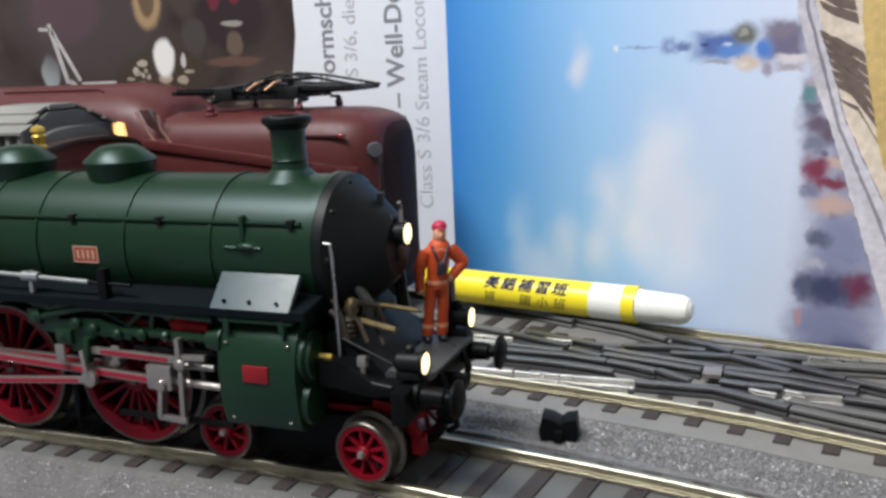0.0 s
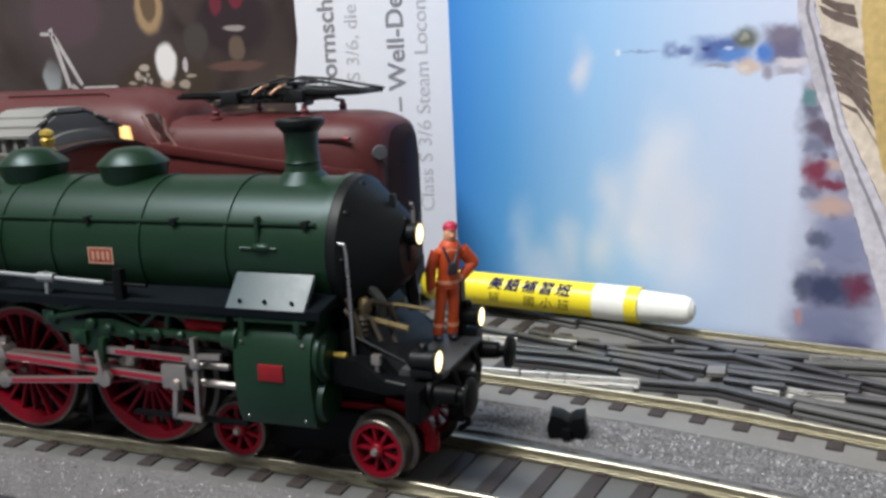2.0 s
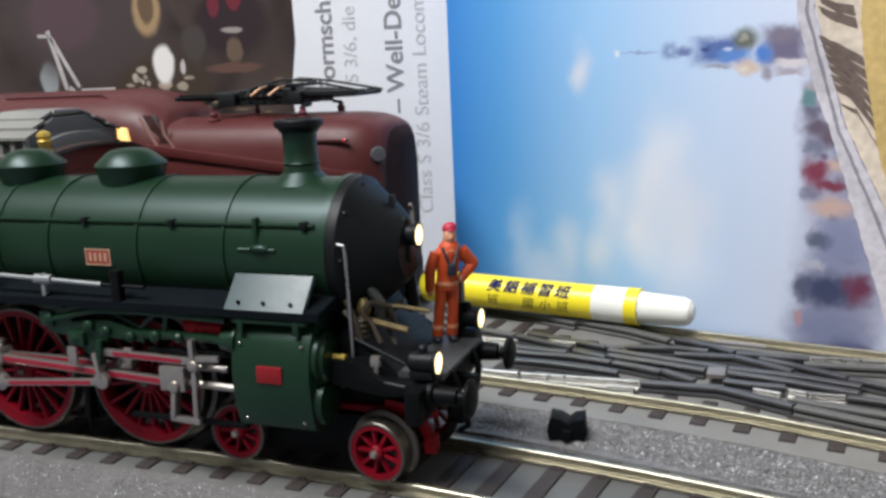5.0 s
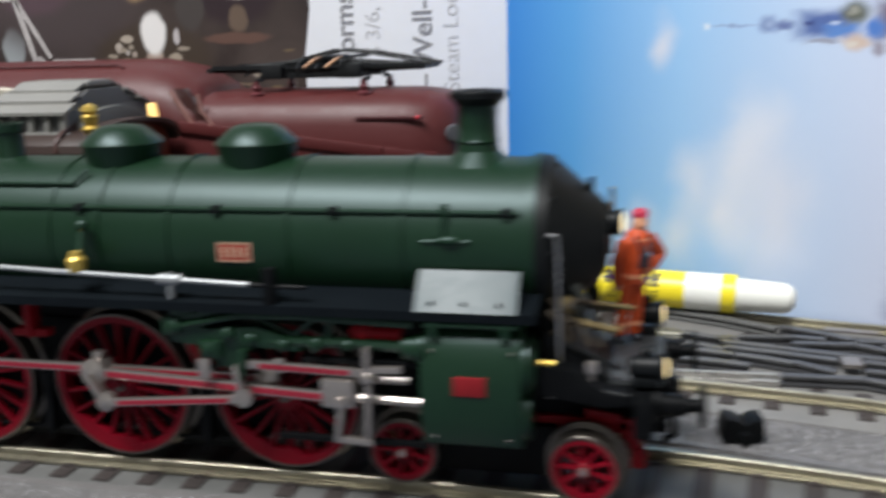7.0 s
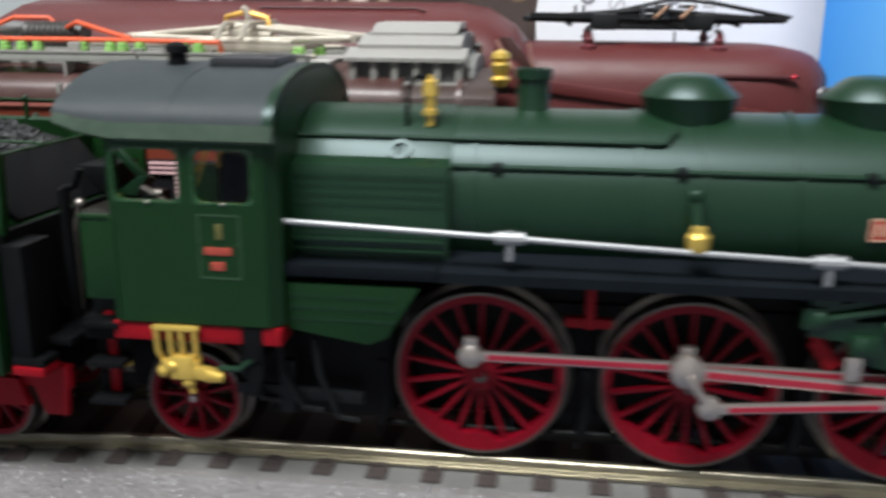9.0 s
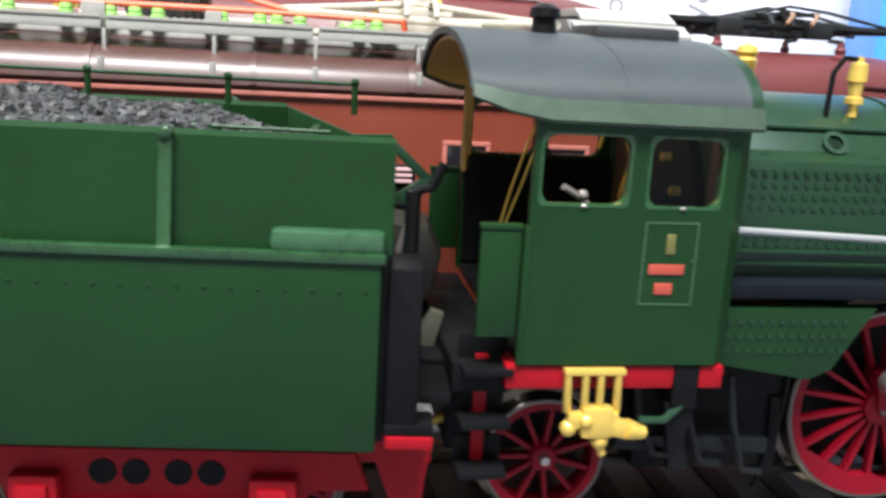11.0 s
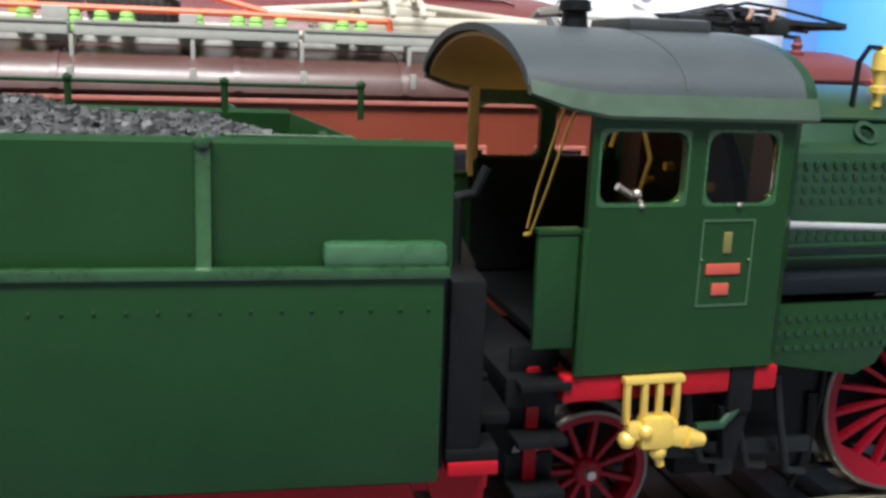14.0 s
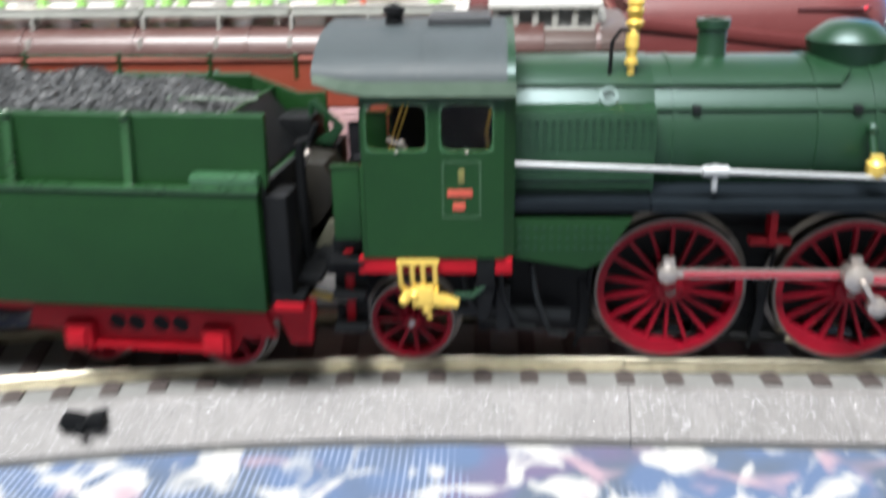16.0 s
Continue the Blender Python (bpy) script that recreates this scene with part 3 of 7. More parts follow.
# cylinders
def cylinder(side):
    y = side * 15.6
    out = [(side * u, z) for u, z in ((9.0, 24.0), (12.4, 24.0), (13.8, 23.0), (14.8, 21.4), (15.5, 19.3), (15.85, 16.8), (15.8, 14.4), (15.55, 12.0), (15.2, 10.0), (14.7, 8.7), (13.6, 8.1), (9.0, 8.0))]
    if side > 0:
        out = out[::-1]
    c = part("cylinder", Shape().prism(out, "x", 70.0, 82.4, 0.35), GREEN, eng, "green cylinder block with a red plate")
    part("cylinder_end", Shape().lathe([(0, 0), (0, 3.9), (0.8, 3.9), (1.1, 3.2), (1.5, 3.0), (1.7, 0)], (82.3, side * 11.3, 18.4), "x", 30), GREEN, c)
    part("cylinder_end", Shape().lathe([(0, 0), (0, 3.4), (1.0, 3.2), (1.2, 0)], (82.3, side * 11.6, 12.0), "x", 30), GREEN, c)
    part("piston_tail", Shape().rod((83.8, side * 11.3, 18.6), (85.9, side * 11.3, 18.6), 0.5), BRASS, c)
    part("valve_guide", Shape().lathe([(0, 0), (0, 1.5), (2.2, 1.9), (2.4, 2.2), (2.8, 2.2), (2.8, 0)], (67.6, side * 13.4, 20.6), "x", 20), GREEN, c)
    for x in (71.6, 80.4):
        part("lifting_lug", Shape().box(x - 0.5, x + 0.5, side * 14.6 - 0.6, side * 14.6 + 0.6, 22.4, 24.6, 0.25), GREEN, c)
    part("top_rail", Shape().rod((70.4, side * 14.7, 24.2), (82.0, side * 14.7, 24.2), 0.45), GREEN, c)
    for x, z in ((71.6, 9.8), (80.8, 9.8), (71.4, 21.0), (81.2, 21.0)):
        part("cover_bolt", Shape().ball((x, side * (15.25 if z > 15 else 15.1), z), 0.24, n=6), STEEL, c)
    if side < 0:
        part("maker_plate", Shape().box(74.2, 78.2, -16.05, -15.4, 15.6, 18.0, 0.1), mat("cylinder_plate_red", (0.20, 0.010, 0.014), 0.5, spec=0.2), c, "plain red maker's plate")
    return c


cylinder(-1), cylinder(1)

# wheels
def spoked_wheel(r, spokes, hub, width, weight=False):
    """Wheel centre with spokes about the y axis, outer face towards -y; r is the tread."""
    s = Shape()
    rim_o, rim_i = r - 0.42, r - 1.45 if r > 9 else r - 1.2
    s.lathe([(-0.4, rim_i), (-0.4, rim_o), (width - 0.6, rim_o), (width - 0.6, rim_i)], (0, 0, 0), "y", 56, True)
    s.lathe([(-0.9, 0), (-0.9, hub * 0.8), (-0.6, hub), (width - 0.8, hub), (width - 0.8, 0)], (0, 0, 0), "y", 20)
    if weight:
        pts = arc(0, 0, rim_i + 0.2, 210, 285, 12) + [(0.6, -7.9), (-2.2, -7.9), (-5.0, -6.4)]
        s.prism([(u, v) for u, v in pts], "y", -0.35, 0.9)
        s.bar((-0.2, -0.1, 0), (-1.2, -0.3, 4.2), 1.5, 2.6, (0, 1, 0), 0.2)
    return s


def spoke_mesh(r, hub):
    rim_i = r - 1.45 if r > 9 else r - 1.2
    return Shape().bar((hub * 0.7, 0.35, 0), (rim_i + 0.2, 0.35, 0), 0.5, 1.0, (0, 1, 0), 0.1).mesh("spoke", REDW)


def tyre(r, width):
    return Shape().lathe([(-0.5, r - 0.45), (-0.5, r - 0.12), (-0.35, r), (width - 1.0, r + 0.05), (width - 0.75, r + 0.75), (width - 0.2, r + 0.75), (width, r - 0.1), (width, r - 0.45)], (0, 0, 0), "y", 64, True)


DRIVE, DRIVETYRE = spoked_wheel(10.6, 18, 2.0, 2.9, True).mesh("driving_wheel", REDW), tyre(10.6, 2.9).mesh("tyre", TYRE)
SPOKES = {10.6: (18, spoke_mesh(10.6, 2.0)), 6.3: (11, spoke_mesh(6.3, 1.4)), 5.5: (9, spoke_mesh(5.5, 1.2)), 4.6: (9, spoke_mesh(4.6, 1.1))}
SMALL, SMALLTYRE = spoked_wheel(5.5, 9, 1.2, 2.7).mesh("bogie_wheel", REDW), tyre(5.5, 2.7).mesh("tyre", TYRE)
TRAIL, TRAILTYRE = spoked_wheel(6.3, 11, 1.4, 2.7).mesh("trailing_wheel", REDW), tyre(6.3, 2.7).mesh("tyre", TYRE)
BOGIE, BOGIETYRE = spoked_wheel(4.6, 9, 1.1, 3.0).mesh("bogie_wheel", REDW), tyre(4.6, 3.0).mesh("tyre", TYRE)
HUBCAP = Shape().lathe([(-1.5, 0), (-1.4, 0.45), (-0.8, 0.65), (-0.8, 0)], (0, 0, 0), "y", 14).mesh("axle_end", STEEL)
HUBBIG = Shape().lathe([(-1.2, 0), (-1.2, 0.75), (-0.8, 0.85), (-0.8, 0)], (0, 0, 0), "y", 14).mesh("axle_end", TYRE)


def wheelset(parent, x, r, body, tyre_mesh, name, cap, up=0.0, half=9.2, steer=0.0, across=0.0):
    st = radians(steer)
    for side in (-1, 1):
        w = part(name, body, None, parent, "red spoked wheel with a burnished tyre")
        w.location = ((x - side * half * math.sin(st)) * MM, (across + side * half * math.cos(st)) * MM, (r + up) * MM)
        w.rotation_euler = (0, 0, st + (0 if side < 0 else math.pi))
        for n, me in (("tyre", tyre_mesh), ("axle_end", cap)):
            c = part(n, me, None, w)
        count, me = SPOKES[r]
        for k in range(count):
            sp = part("spoke", me, None, w)
            sp.rotation_euler = (0, math.tau * (k + 0.5) / count, 0)
    part("axle", Shape().rod((x, -8.0, r + up), (x, 8.0, r + up), 1.3), BLACK, parent)


for x in (0.0, 24.8, 49.6):
    wheelset(eng, x, 10.6, DRIVE, DRIVETYRE, "driving_wheel", HUBBIG, 0.7, 8.7)
wheelset(eng, 65.8, 4.6, BOGIE, BOGIETYRE, "bogie_wheel", HUBCAP)
wheelset(eng, 90.6, 4.6, BOGIE, BOGIETYRE, "bogie_wheel", HUBCAP, 0.0, 9.2, -6.0, -1.6)
wheelset(eng, -36.4, 6.3, TRAIL, TRAILTYRE, "trailing_wheel", HUBCAP)

# frames between the wheels
s = Shape().box(-24, 62, -6.2, 6.2, 5.0, 20.0, 0.3).box(60, 96, -5.0, 5.0, 8.0, 16.0, 0.3)
part("main_frame", s, BLACK, eng)
s = Shape().box(63, 93, -6.0, 6.0, 6.6, 9.4, 0.3)
part("bogie_frame", s, REDF, eng, "red leading bogie frame")
part("bogie_stretcher", Shape().box(68.5, 86.0, -7.4, 7.4, 1.4, 8.4, 0.4), BLACK, eng, "black bogie stretcher under the cylinders")
part("ash_pan", Shape().box(4.0, 18.6, -6.4, 6.4, 1.6, 6.0, 0.4).box(28.8, 43.4, -6.4, 6.4, 1.6, 6.0, 0.4), BLACK, eng)
for side in (-1, 1):
    s = Shape()
    for a, b in (((89.5, 10.4), (94.0, 9.8)), ((94.0, 9.8), (96.8, 4.6)), ((92.8, 8.6), (97.4, 9.8))):
        s.bar((a[0], side * 6.6, a[1]), (b[0], side * 6.6, b[1]), 1.0, 1.5, (0, 0, 1), 0.2)
    s.box(95.4, 97.2, *sorted((side * 7.3, side * 5.4)), 3.4, 6.2, 0.3)
    part("rail_guard", s, REDF, eng, "red rail guard ahead of the bogie")
part("red_bracket", Shape().box(12.2, 13.2, -11.4, -9.0, 18.6, 23.8, 0.2).box(9.8, 15.4, -11.0, -9.4, 18.6, 19.8, 0.3), REDF, eng)
part("red_bracket", Shape().box(37.2, 38.2, -11.8, -9.0, 18.4, 23.4, 0.2).bar((37.7, -11, 18.8), (39.9, -11.6, 15.8), 1.4, 1.8, (0, 0, 1), 0.2), REDF, eng)
part("red_pipe", Shape().rod((61.5, -12.6, 22.2), (67.2, -12.6, 22.0), 0.9).ball((62.0, -12.8, 22.2), 1.3, (1.3, 0.8, 1), 10), REDF, eng)

# brake shoes and sand pipes beside the driving wheels
for x in (-12.3, 12.5, 37.3):
    for side in (-1, 1):
        part("brake_shoe", Shape().prism([(x - 0.7, 4.0), (x + 0.5, 3.6), (x + 0.9, 8.0), (x + 0.6, 12.6), (x - 0.5, 12.6), (x - 0.2, 8.0)], "y", *sorted((side * 9.4, side * 7.6)), 0.15), BLACK, eng)
        part("sand_pipe", Shape().tube([(x + 1.4, side * 9.0, 18.0), (x + 1.0, side * 9.2, 12.0), (x + 0.4, side * 8.8, 6.0), (x - 0.6, side * 8.4, 2.0)], 0.3), BLACK, eng)
for side in (-1, 1):
    part("brake_rod", Shape().rod((-12.0, side * 7.4, 3.4), (40.0, side * 7.4, 3.4), 0.4), BLACK, eng)
# rods and valve gear, near side and far side
def fluted_rod(p, q, parent, w0=1.7, w1=1.7, t=0.8, name="rod", n=(0, -1, 0)):
    """A nickel rod with a red fluted face."""
    p, q = Vector(p), Vector(q)
    a = (q - p).normalized()
    up = Vector((0, -1, 0)).cross(a)
    s = Shape()
    s.bar(p, q, t, w0, up, 0.12)
    r = part(name, s, STEEL, parent, "nickel rod with a red fluted face")
    o = Vector((0, -t / 2 if n[1] < 0 else t / 2, 0))
    part("flute", Shape().bar(p + a * 2.0 + o, q - a * 2.0 + o, 0.18, w0 * 0.56, up), RODRED, r)
    return r


def valve_gear(sy):
    y = lambda d: sy * d
    n = (0, -1 if sy > 0 else 1, 0)
    pins = [(-1.0, 14.9), (23.8, 14.9), (48.6, 14.9)]
    for (a, za), (b, zb) in zip(pins, pins[1:]):
        fluted_rod((a, y(-11.9), za), (b, y(-11.9), zb), eng, 1.15, n=n, name="coupling_rod")
    for i, (x, z) in enumerate(pins):
        d = 1.65 if i == 1 else 1.4
        part("crank_pin", Shape().lathe([(0, 0), (0, d), (1.5, d), (1.9, d * 0.6), (2.1, 0)], (x, y(-11.0), z), (Vector((0, y(-1), 0)), Vector((1, 0, 0)), Vector((0, 0, 1))), 24)
             .box(x - 0.8, x + 0.8, *sorted((y(-12.5), y(-11.3))), z + d * 0.6, z + d + 0.9, 0.2), STEEL, eng)
    # connecting rod to the crosshead
    fluted_rod((23.8, y(-13.3), 14.9), (60.6, y(-13.6), 13.4), eng, 1.35, n=n, name="connecting_rod")
    part("big_end", Shape().lathe([(0, 0), (0, 1.9), (1.2, 1.9), (1.6, 1.1), (2.0, 0)], (23.8, y(-12.7), 14.9), (Vector((0, y(-1), 0)), Vector((1, 0, 0)), Vector((0, 0, 1))), 26), STEEL, eng)
    # return crank and eccentric rod to the link
    part("return_crank", Shape().bar((23.8, y(-14.6), 15.0), (26.0, y(-14.8), 11.6), 0.8, 1.9, (0, 1, 0), 0.2)
         .lathe([(0, 0), (0, 1.35), (1.0, 1.35), (1.4, 0.6), (1.5, 0)], (26.2, y(-14.4), 11.4), (Vector((0, y(-1), 0)), Vector((1, 0, 0)), Vector((0, 0, 1))), 18), STEEL, eng)
    fluted_rod((26.2, y(-15.2), 11.4), (46.2, y(-14.9), 13.0), eng, 1.05, n=n, name="eccentric_rod")
    part("link_foot", Shape().lathe([(0, 0), (0, 1.3), (0.9, 1.3), (1.2, 0)], (46.2, y(-14.4), 13.2), (Vector((0, y(-1), 0)), Vector((1, 0, 0)), Vector((0, 0, 1))), 18)
         .bar((46.2, y(-14.6), 13.2), (45.4, y(-14.4), 17.6), 0.8, 2.0, (0, 1, 0), 0.2), STEEL, eng)
    # bracket in green with the expansion link
    g = Shape()
    g.prism([(36.0, 24.4), (39.0, 24.6), (41.0, 22.0), (48.0, 22.6), (54.0, 20.8), (54.0, 19.4), (47.5, 19.8), (45.2, 16.4), (42.6, 17.0), (40.4, 19.6), (36.0, 20.0)], "y", *sorted((y(-14.0), y(-12.2))), 0.3)
    g.box(35.2, 37.6, *sorted((y(-14.6), y(-12.6))), 21.0, 23.6, 0.4)
    g.box(40.4, 43.4, *sorted((y(-14.8), y(-13.0))), 18.2, 20.6, 0.4)
    g.tube([(38, y(-14.2), 22.4), (46, y(-14.4), 24.2), (54, y(-14.4), 24.4), (69, y(-14.4), 23.9)], 0.55)
    g.tube([(50, y(-13.4), 20.6), (60, y(-13.4), 20.8), (68, y(-13.4), 20.6)], 0.75)
    g.tube([(46, y(-12.6), 24.0), (52, y(-12.6), 21.6), (58, y(-12.6), 20.2)], 0.4)
    for bx, bz, br in ((37.0, 22.2, 1.0), (41.6, 19.4, 1.1), (44.4, 21.6, 0.9), (47.6, 21.0, 0.8), (52.0, 20.4, 0.8), (56.4, 20.7, 0.9), (60.6, 20.8, 0.7)):
        g.lathe([(0, 0), (0, br), (0.7, br), (1.0, br * 0.6), (1.1, 0)], (bx, y(-14.0), bz), (Vector((0, y(-1), 0)), Vector((1, 0, 0)), Vector((0, 0, 1))), 14)
    g.bar((37.4, y(-13.6), 23.0), (45.0, y(-13.8), 25.0), 0.8, 0.9, (0, 0, 1), 0.15).bar((46.4, y(-14.4), 19.6), (46.0, y(-14.6), 15.6), 1.0, 1.3, (0, 1, 0), 0.2)
    g.bar((57.5, y(-13.4), 20.6), (58.2, y(-13.4), 24.2), 0.8, 0.8, (0, 1, 0), 0.15).bar((52.6, y(-13.2), 21.0), (56.6, y(-13.2), 24.4), 0.6, 0.7, (0, 0, 1), 0.15)
    part("valve_gear_bracket", g, GREEN, eng, "green cast bracket and reversing gear")
    part("link_plate", Shape().box(40.0, 41.8, *sorted((y(-14.9), y(-14.4))), 15.4, 18.2, 0.3).box(50.4, 52.0, *sorted((y(-14.6), y(-14.0))), 16.6, 18.6, 0.3), STEEL, eng)
    # radius rod, combination lever, crosshead, slide bar
    fluted_rod((46.5, y(-14.2), 17.6), (62.6, y(-14.2), 17.2), eng, 1.1, n=n, name="radius_rod")
    part("combination_lever", Shape().bar((63.2, y(-15.0), 20.9), (63.2, y(-15.0), 16.8), 0.8, 1.2, (0, 1, 0), 0.15).bar((63.3, y(-15.0), 17.0), (62.9, y(-15.0), 8.4), 0.8, 1.0, (0, 1, 0), 0.15)
         .bar((63.2, y(-15.0), 18.0), (67.6, y(-15.0), 18.2), 0.8, 0.9, (0, 0, 1), 0.15).ball((63.2, y(-15.3), 16.9), 1.0, (1, 0.6, 1), 12), STEEL, eng, "nickel combination lever")
    part("crosshead", Shape().box(56.9, 61.3, *sorted((y(-15.2), y(-12.8))), 12.6, 16.4, 0.4).bar((59.6, y(-15.0), 12.6), (59.0, y(-15.0), 8.6), 0.8, 1.6, (0, 1, 0), 0.2)
         .bar((58.6, y(-15.2), 8.6), (63.6, y(-15.2), 8.3), 0.8, 0.9, (0, 0, 1), 0.15).lathe([(0, 0), (0, 1.0), (0.8, 0.8), (1.0, 0)], (59.6, y(-15.0), 13.4), (Vector((0, y(-1), 0)), Vector((1, 0, 0)), Vector((0, 0, 1))), 16), STEEL, eng, "nickel crosshead block")
    part("piston_rod", Shape().rod((61, y(-13.6), 13.6), (70.2, y(-13.6), 13.4), 0.62), STEEL, eng)
    part("valve_spindle", Shape().rod((62, y(-13.6), 16.2), (68, y(-13.6), 16.2), 0.5), STEEL, eng)
    part("slide_bar", Shape().box(50.0, 70.5, *sorted((y(-13.9), y(-12.9))), 7.3, 8.0, 0.15).box(54.0, 70.5, *sorted((y(-13.6), y(-12.6))), 17.9, 18.7, 0.15), BLACK, eng)


valve_gear(1), valve_gear(-1)

# buffer beam, front platform, buffers, coupler, pipework
s = Shape()
s.prism([(84.0, 14.5), (84.0, 21.2), (86.2, 21.6), (92.2, 15.4), (97.6, 15.3), (97.6, 13.0), (92.0, 13.2)], "y", -9.4, 9.4, 0.3)
s.prism([(84.0, 14.8), (84.0, 18.6), (88.4, 18.2), (92.6, 15.4), (97.6, 15.2), (97.6, 14.2), (92.0, 13.6)], "y", -12.4, 12.4, 0.3)
s.box(95.6, 97.9, -14.2, 14.2, 10.6, 15.4, 0.3)
s.prism([(83.0, 23.8), (86.0, 24.6), (87.6, 22.6), (87.0, 18.0), (83.0, 18.0)], "y", -7.0, 7.0, 0.3)
part("front_platform", s, BLACK, eng, "black front platform and buffer beam")
part("deck_slope", Shape().prism([(92.6, 15.4), (92.6, 16.0), (86.4, 22.3), (86.0, 21.8), (92.0, 15.4)], "y", -9.0, 9.0, 0.1), SMOKE, eng)
part("footplate", Shape().prism([(99.4, 15.4), (99.4, 16.0), (92.7, 16.1), (92.7, 15.4)], "y", -9.0, 9.0, 0.1), mat("front_deck_grey", (0.045, 0.048, 0.05), 0.5, vary=0.2, bump=0.05), eng, "dark grey stepped front deck")
pump = Shape().lathe([(0, 1.0), (0.4, 1.25), (0.8, 1.0), (1.2, 1.25), (1.6, 1.0), (2.0, 1.25), (2.4, 1.0), (2.8, 1.2), (3.2, 0.8), (3.5, 0)], (87.0, -7.8, 20.4), "z", 20)
pump.tube([(87.4, -7.6, 24.6), (88.4, -7.2, 25.6), (90.4, -5.4, 24.6), (91.0, -4.6, 21.2)], 0.45).tube([(85.6, -8.4, 19.0), (87.0, -9.2, 20.6), (86.6, -9.4, 23.4), (85.0, -9.0, 24.6)], 0.5)
part("air_pump", pump, mat("bronzed_pump", (0.035, 0.026, 0.016), 0.5, 0.3, vary=0.4), eng, "bronzed ribbed air pump")
part("deck_pipe", Shape().tube([(90.4, -11.0, 16.8), (90.6, -11.0, 18.6), (91.4, -10.8, 18.9)], 0.5).rod((88.0, -11.8, 16.0), (95.0, -12.0, 15.2), 0.35).rod((86.4, -9.6, 21.0), (94.0, -9.4, 17.6), 0.3), SMOKE, eng)
tangle = Shape()
for k, (a, b, c) in enumerate((((85.6, -8.6, 22.0), (87.6, -9.0, 20.0), (89.6, -8.4, 18.8)), ((86.0, -7.0, 24.4), (88.6, -7.8, 22.8), (90.2, -8.6, 20.2)), ((86.2, -3.4, 24.0), (89.4, -5.0, 22.6), (91.6, -6.6, 19.4)), ((85.4, -9.2, 26.4), (86.8, -9.6, 24.0), (87.6, -9.4, 20.6)))):
    tangle.tube([a, b, c], 0.32 + 0.06 * (k % 2))
part("pipe_tangle", tangle, mat("bronzed_pump", (0, 0, 0)), eng, "bronzed small pipes below the smokebox")
part("lamp_plate", Shape().box(95.6, 96.4, 8.4, 10.8, 16.0, 25.2, 0.3), SMOKE, eng)
part("deck_valve", Shape().box(89.8, 91.2, -11.8, -10.8, 17.6, 19.2, 0.25).rod((90.5, -11.3, 16.2), (90.5, -11.3, 18.0), 0.35), STEEL, eng)
for side in (-1, 1):
    part("lamp_foot", Shape().box(95.2, 98.6, side * 9.8 - 1.2, side * 9.8 + 1.2, 16.0, 17.2, 0.2), SMOKE, eng)


def buffer(y):
    b = part("buffer", Shape().lathe([(0, 0), (0, 2.2), (0.7, 2.2), (0.9, 1.5), (4.0, 1.3), (4.2, 0.9), (4.2, 0)], (97.8, y, 13.6), "x", 22), BLACK, eng, "black round sprung buffer")
    part("buffer_head", Shape().lathe([(3.8, 0), (3.8, 0.85), (5.4, 0.85), (5.5, 2.6), (6.0, 2.7), (6.3, 2.2), (6.45, 0)], (97.8, y, 13.6), "x", 24), BLACK, b)


buffer(-9.9), buffer(9.9)
part("coupling_hook", Shape().box(97.6, 101.5, -0.8, 0.8, 11.0, 13.4, 0.3).box(97.6, 100.0, -2.6, 2.6, 6.4, 9.2, 0.4).tube([(98, -3.2, 12.0), (100.6, -3.2, 9.4), (100.8, -3.0, 6.6), (99.4, -2.8, 5.6)], 0.5), BLACK, eng)
for y in (-5.0, 4.6):
    part("brake_hose", Shape().tube([(97.8, y, 15.6), (99.4, y, 15.4), (100.2, y, 13.0), (99.8, y, 10.2), (98.8, y, 9.0)], 0.55), BLACK, eng)
part("front_handrail", Shape().tube([(83.4, -9.4, 34.0), (84.4, -9.9, 34.5), (86.0, -10.0, 34.3), (86.2, -10.0, 33.0), (86.6, -10.2, 14.6)], 0.25, 10), mat("bare_steel_wire", (0.42, 0.42, 0.42), 0.3, 0.95, vary=0.1), eng, "bare metal grab rail")
part("front_step", Shape().box(85.0, 88.2, -11.6, -9.0, 14.2, 14.7, 0.1).box(88.6, 89.4, -11.8, -10.8, 14.6, 17.4, 0.2), STEEL, eng)
part("brass_pipe", Shape().tube([(86.6, -6.4, 23.0), (89.0, -6.8, 22.6), (93.6, -6.6, 21.6)], 0.5).tube([(87.0, -4.4, 24.4), (91.0, -3.6, 24.2), (95.4, -2.6, 23.4)], 0.35).ball((87.0, -6.6, 24.6), 1.4, (0.8, 0.8, 1.1), 10),
     mat("dull_brass", (0.20, 0.15, 0.07), 0.45, 0.6, vary=0.3), eng, "dull brass pipes on the platform")
part("steam_pipe", Shape().tube([(85.4, -6.0, 28.0), (87.6, -5.8, 27.4), (89.0, -5.2, 25.0), (88.6, -5.2, 21.6)], 0.8), mat("grey_pump_casting", (0.05, 0.055, 0.05), 0.5, vary=0.3), eng)
part("steam_pipe", Shape().tube([(86, 7, 30), (89, 6, 27), (90, 5, 21)], 1.0), SMOKE, eng)

# cab
FRAMEGREEN = mat("pale_edge_green", (0.012, 0.05, 0.016), 0.26, vary=0.15)


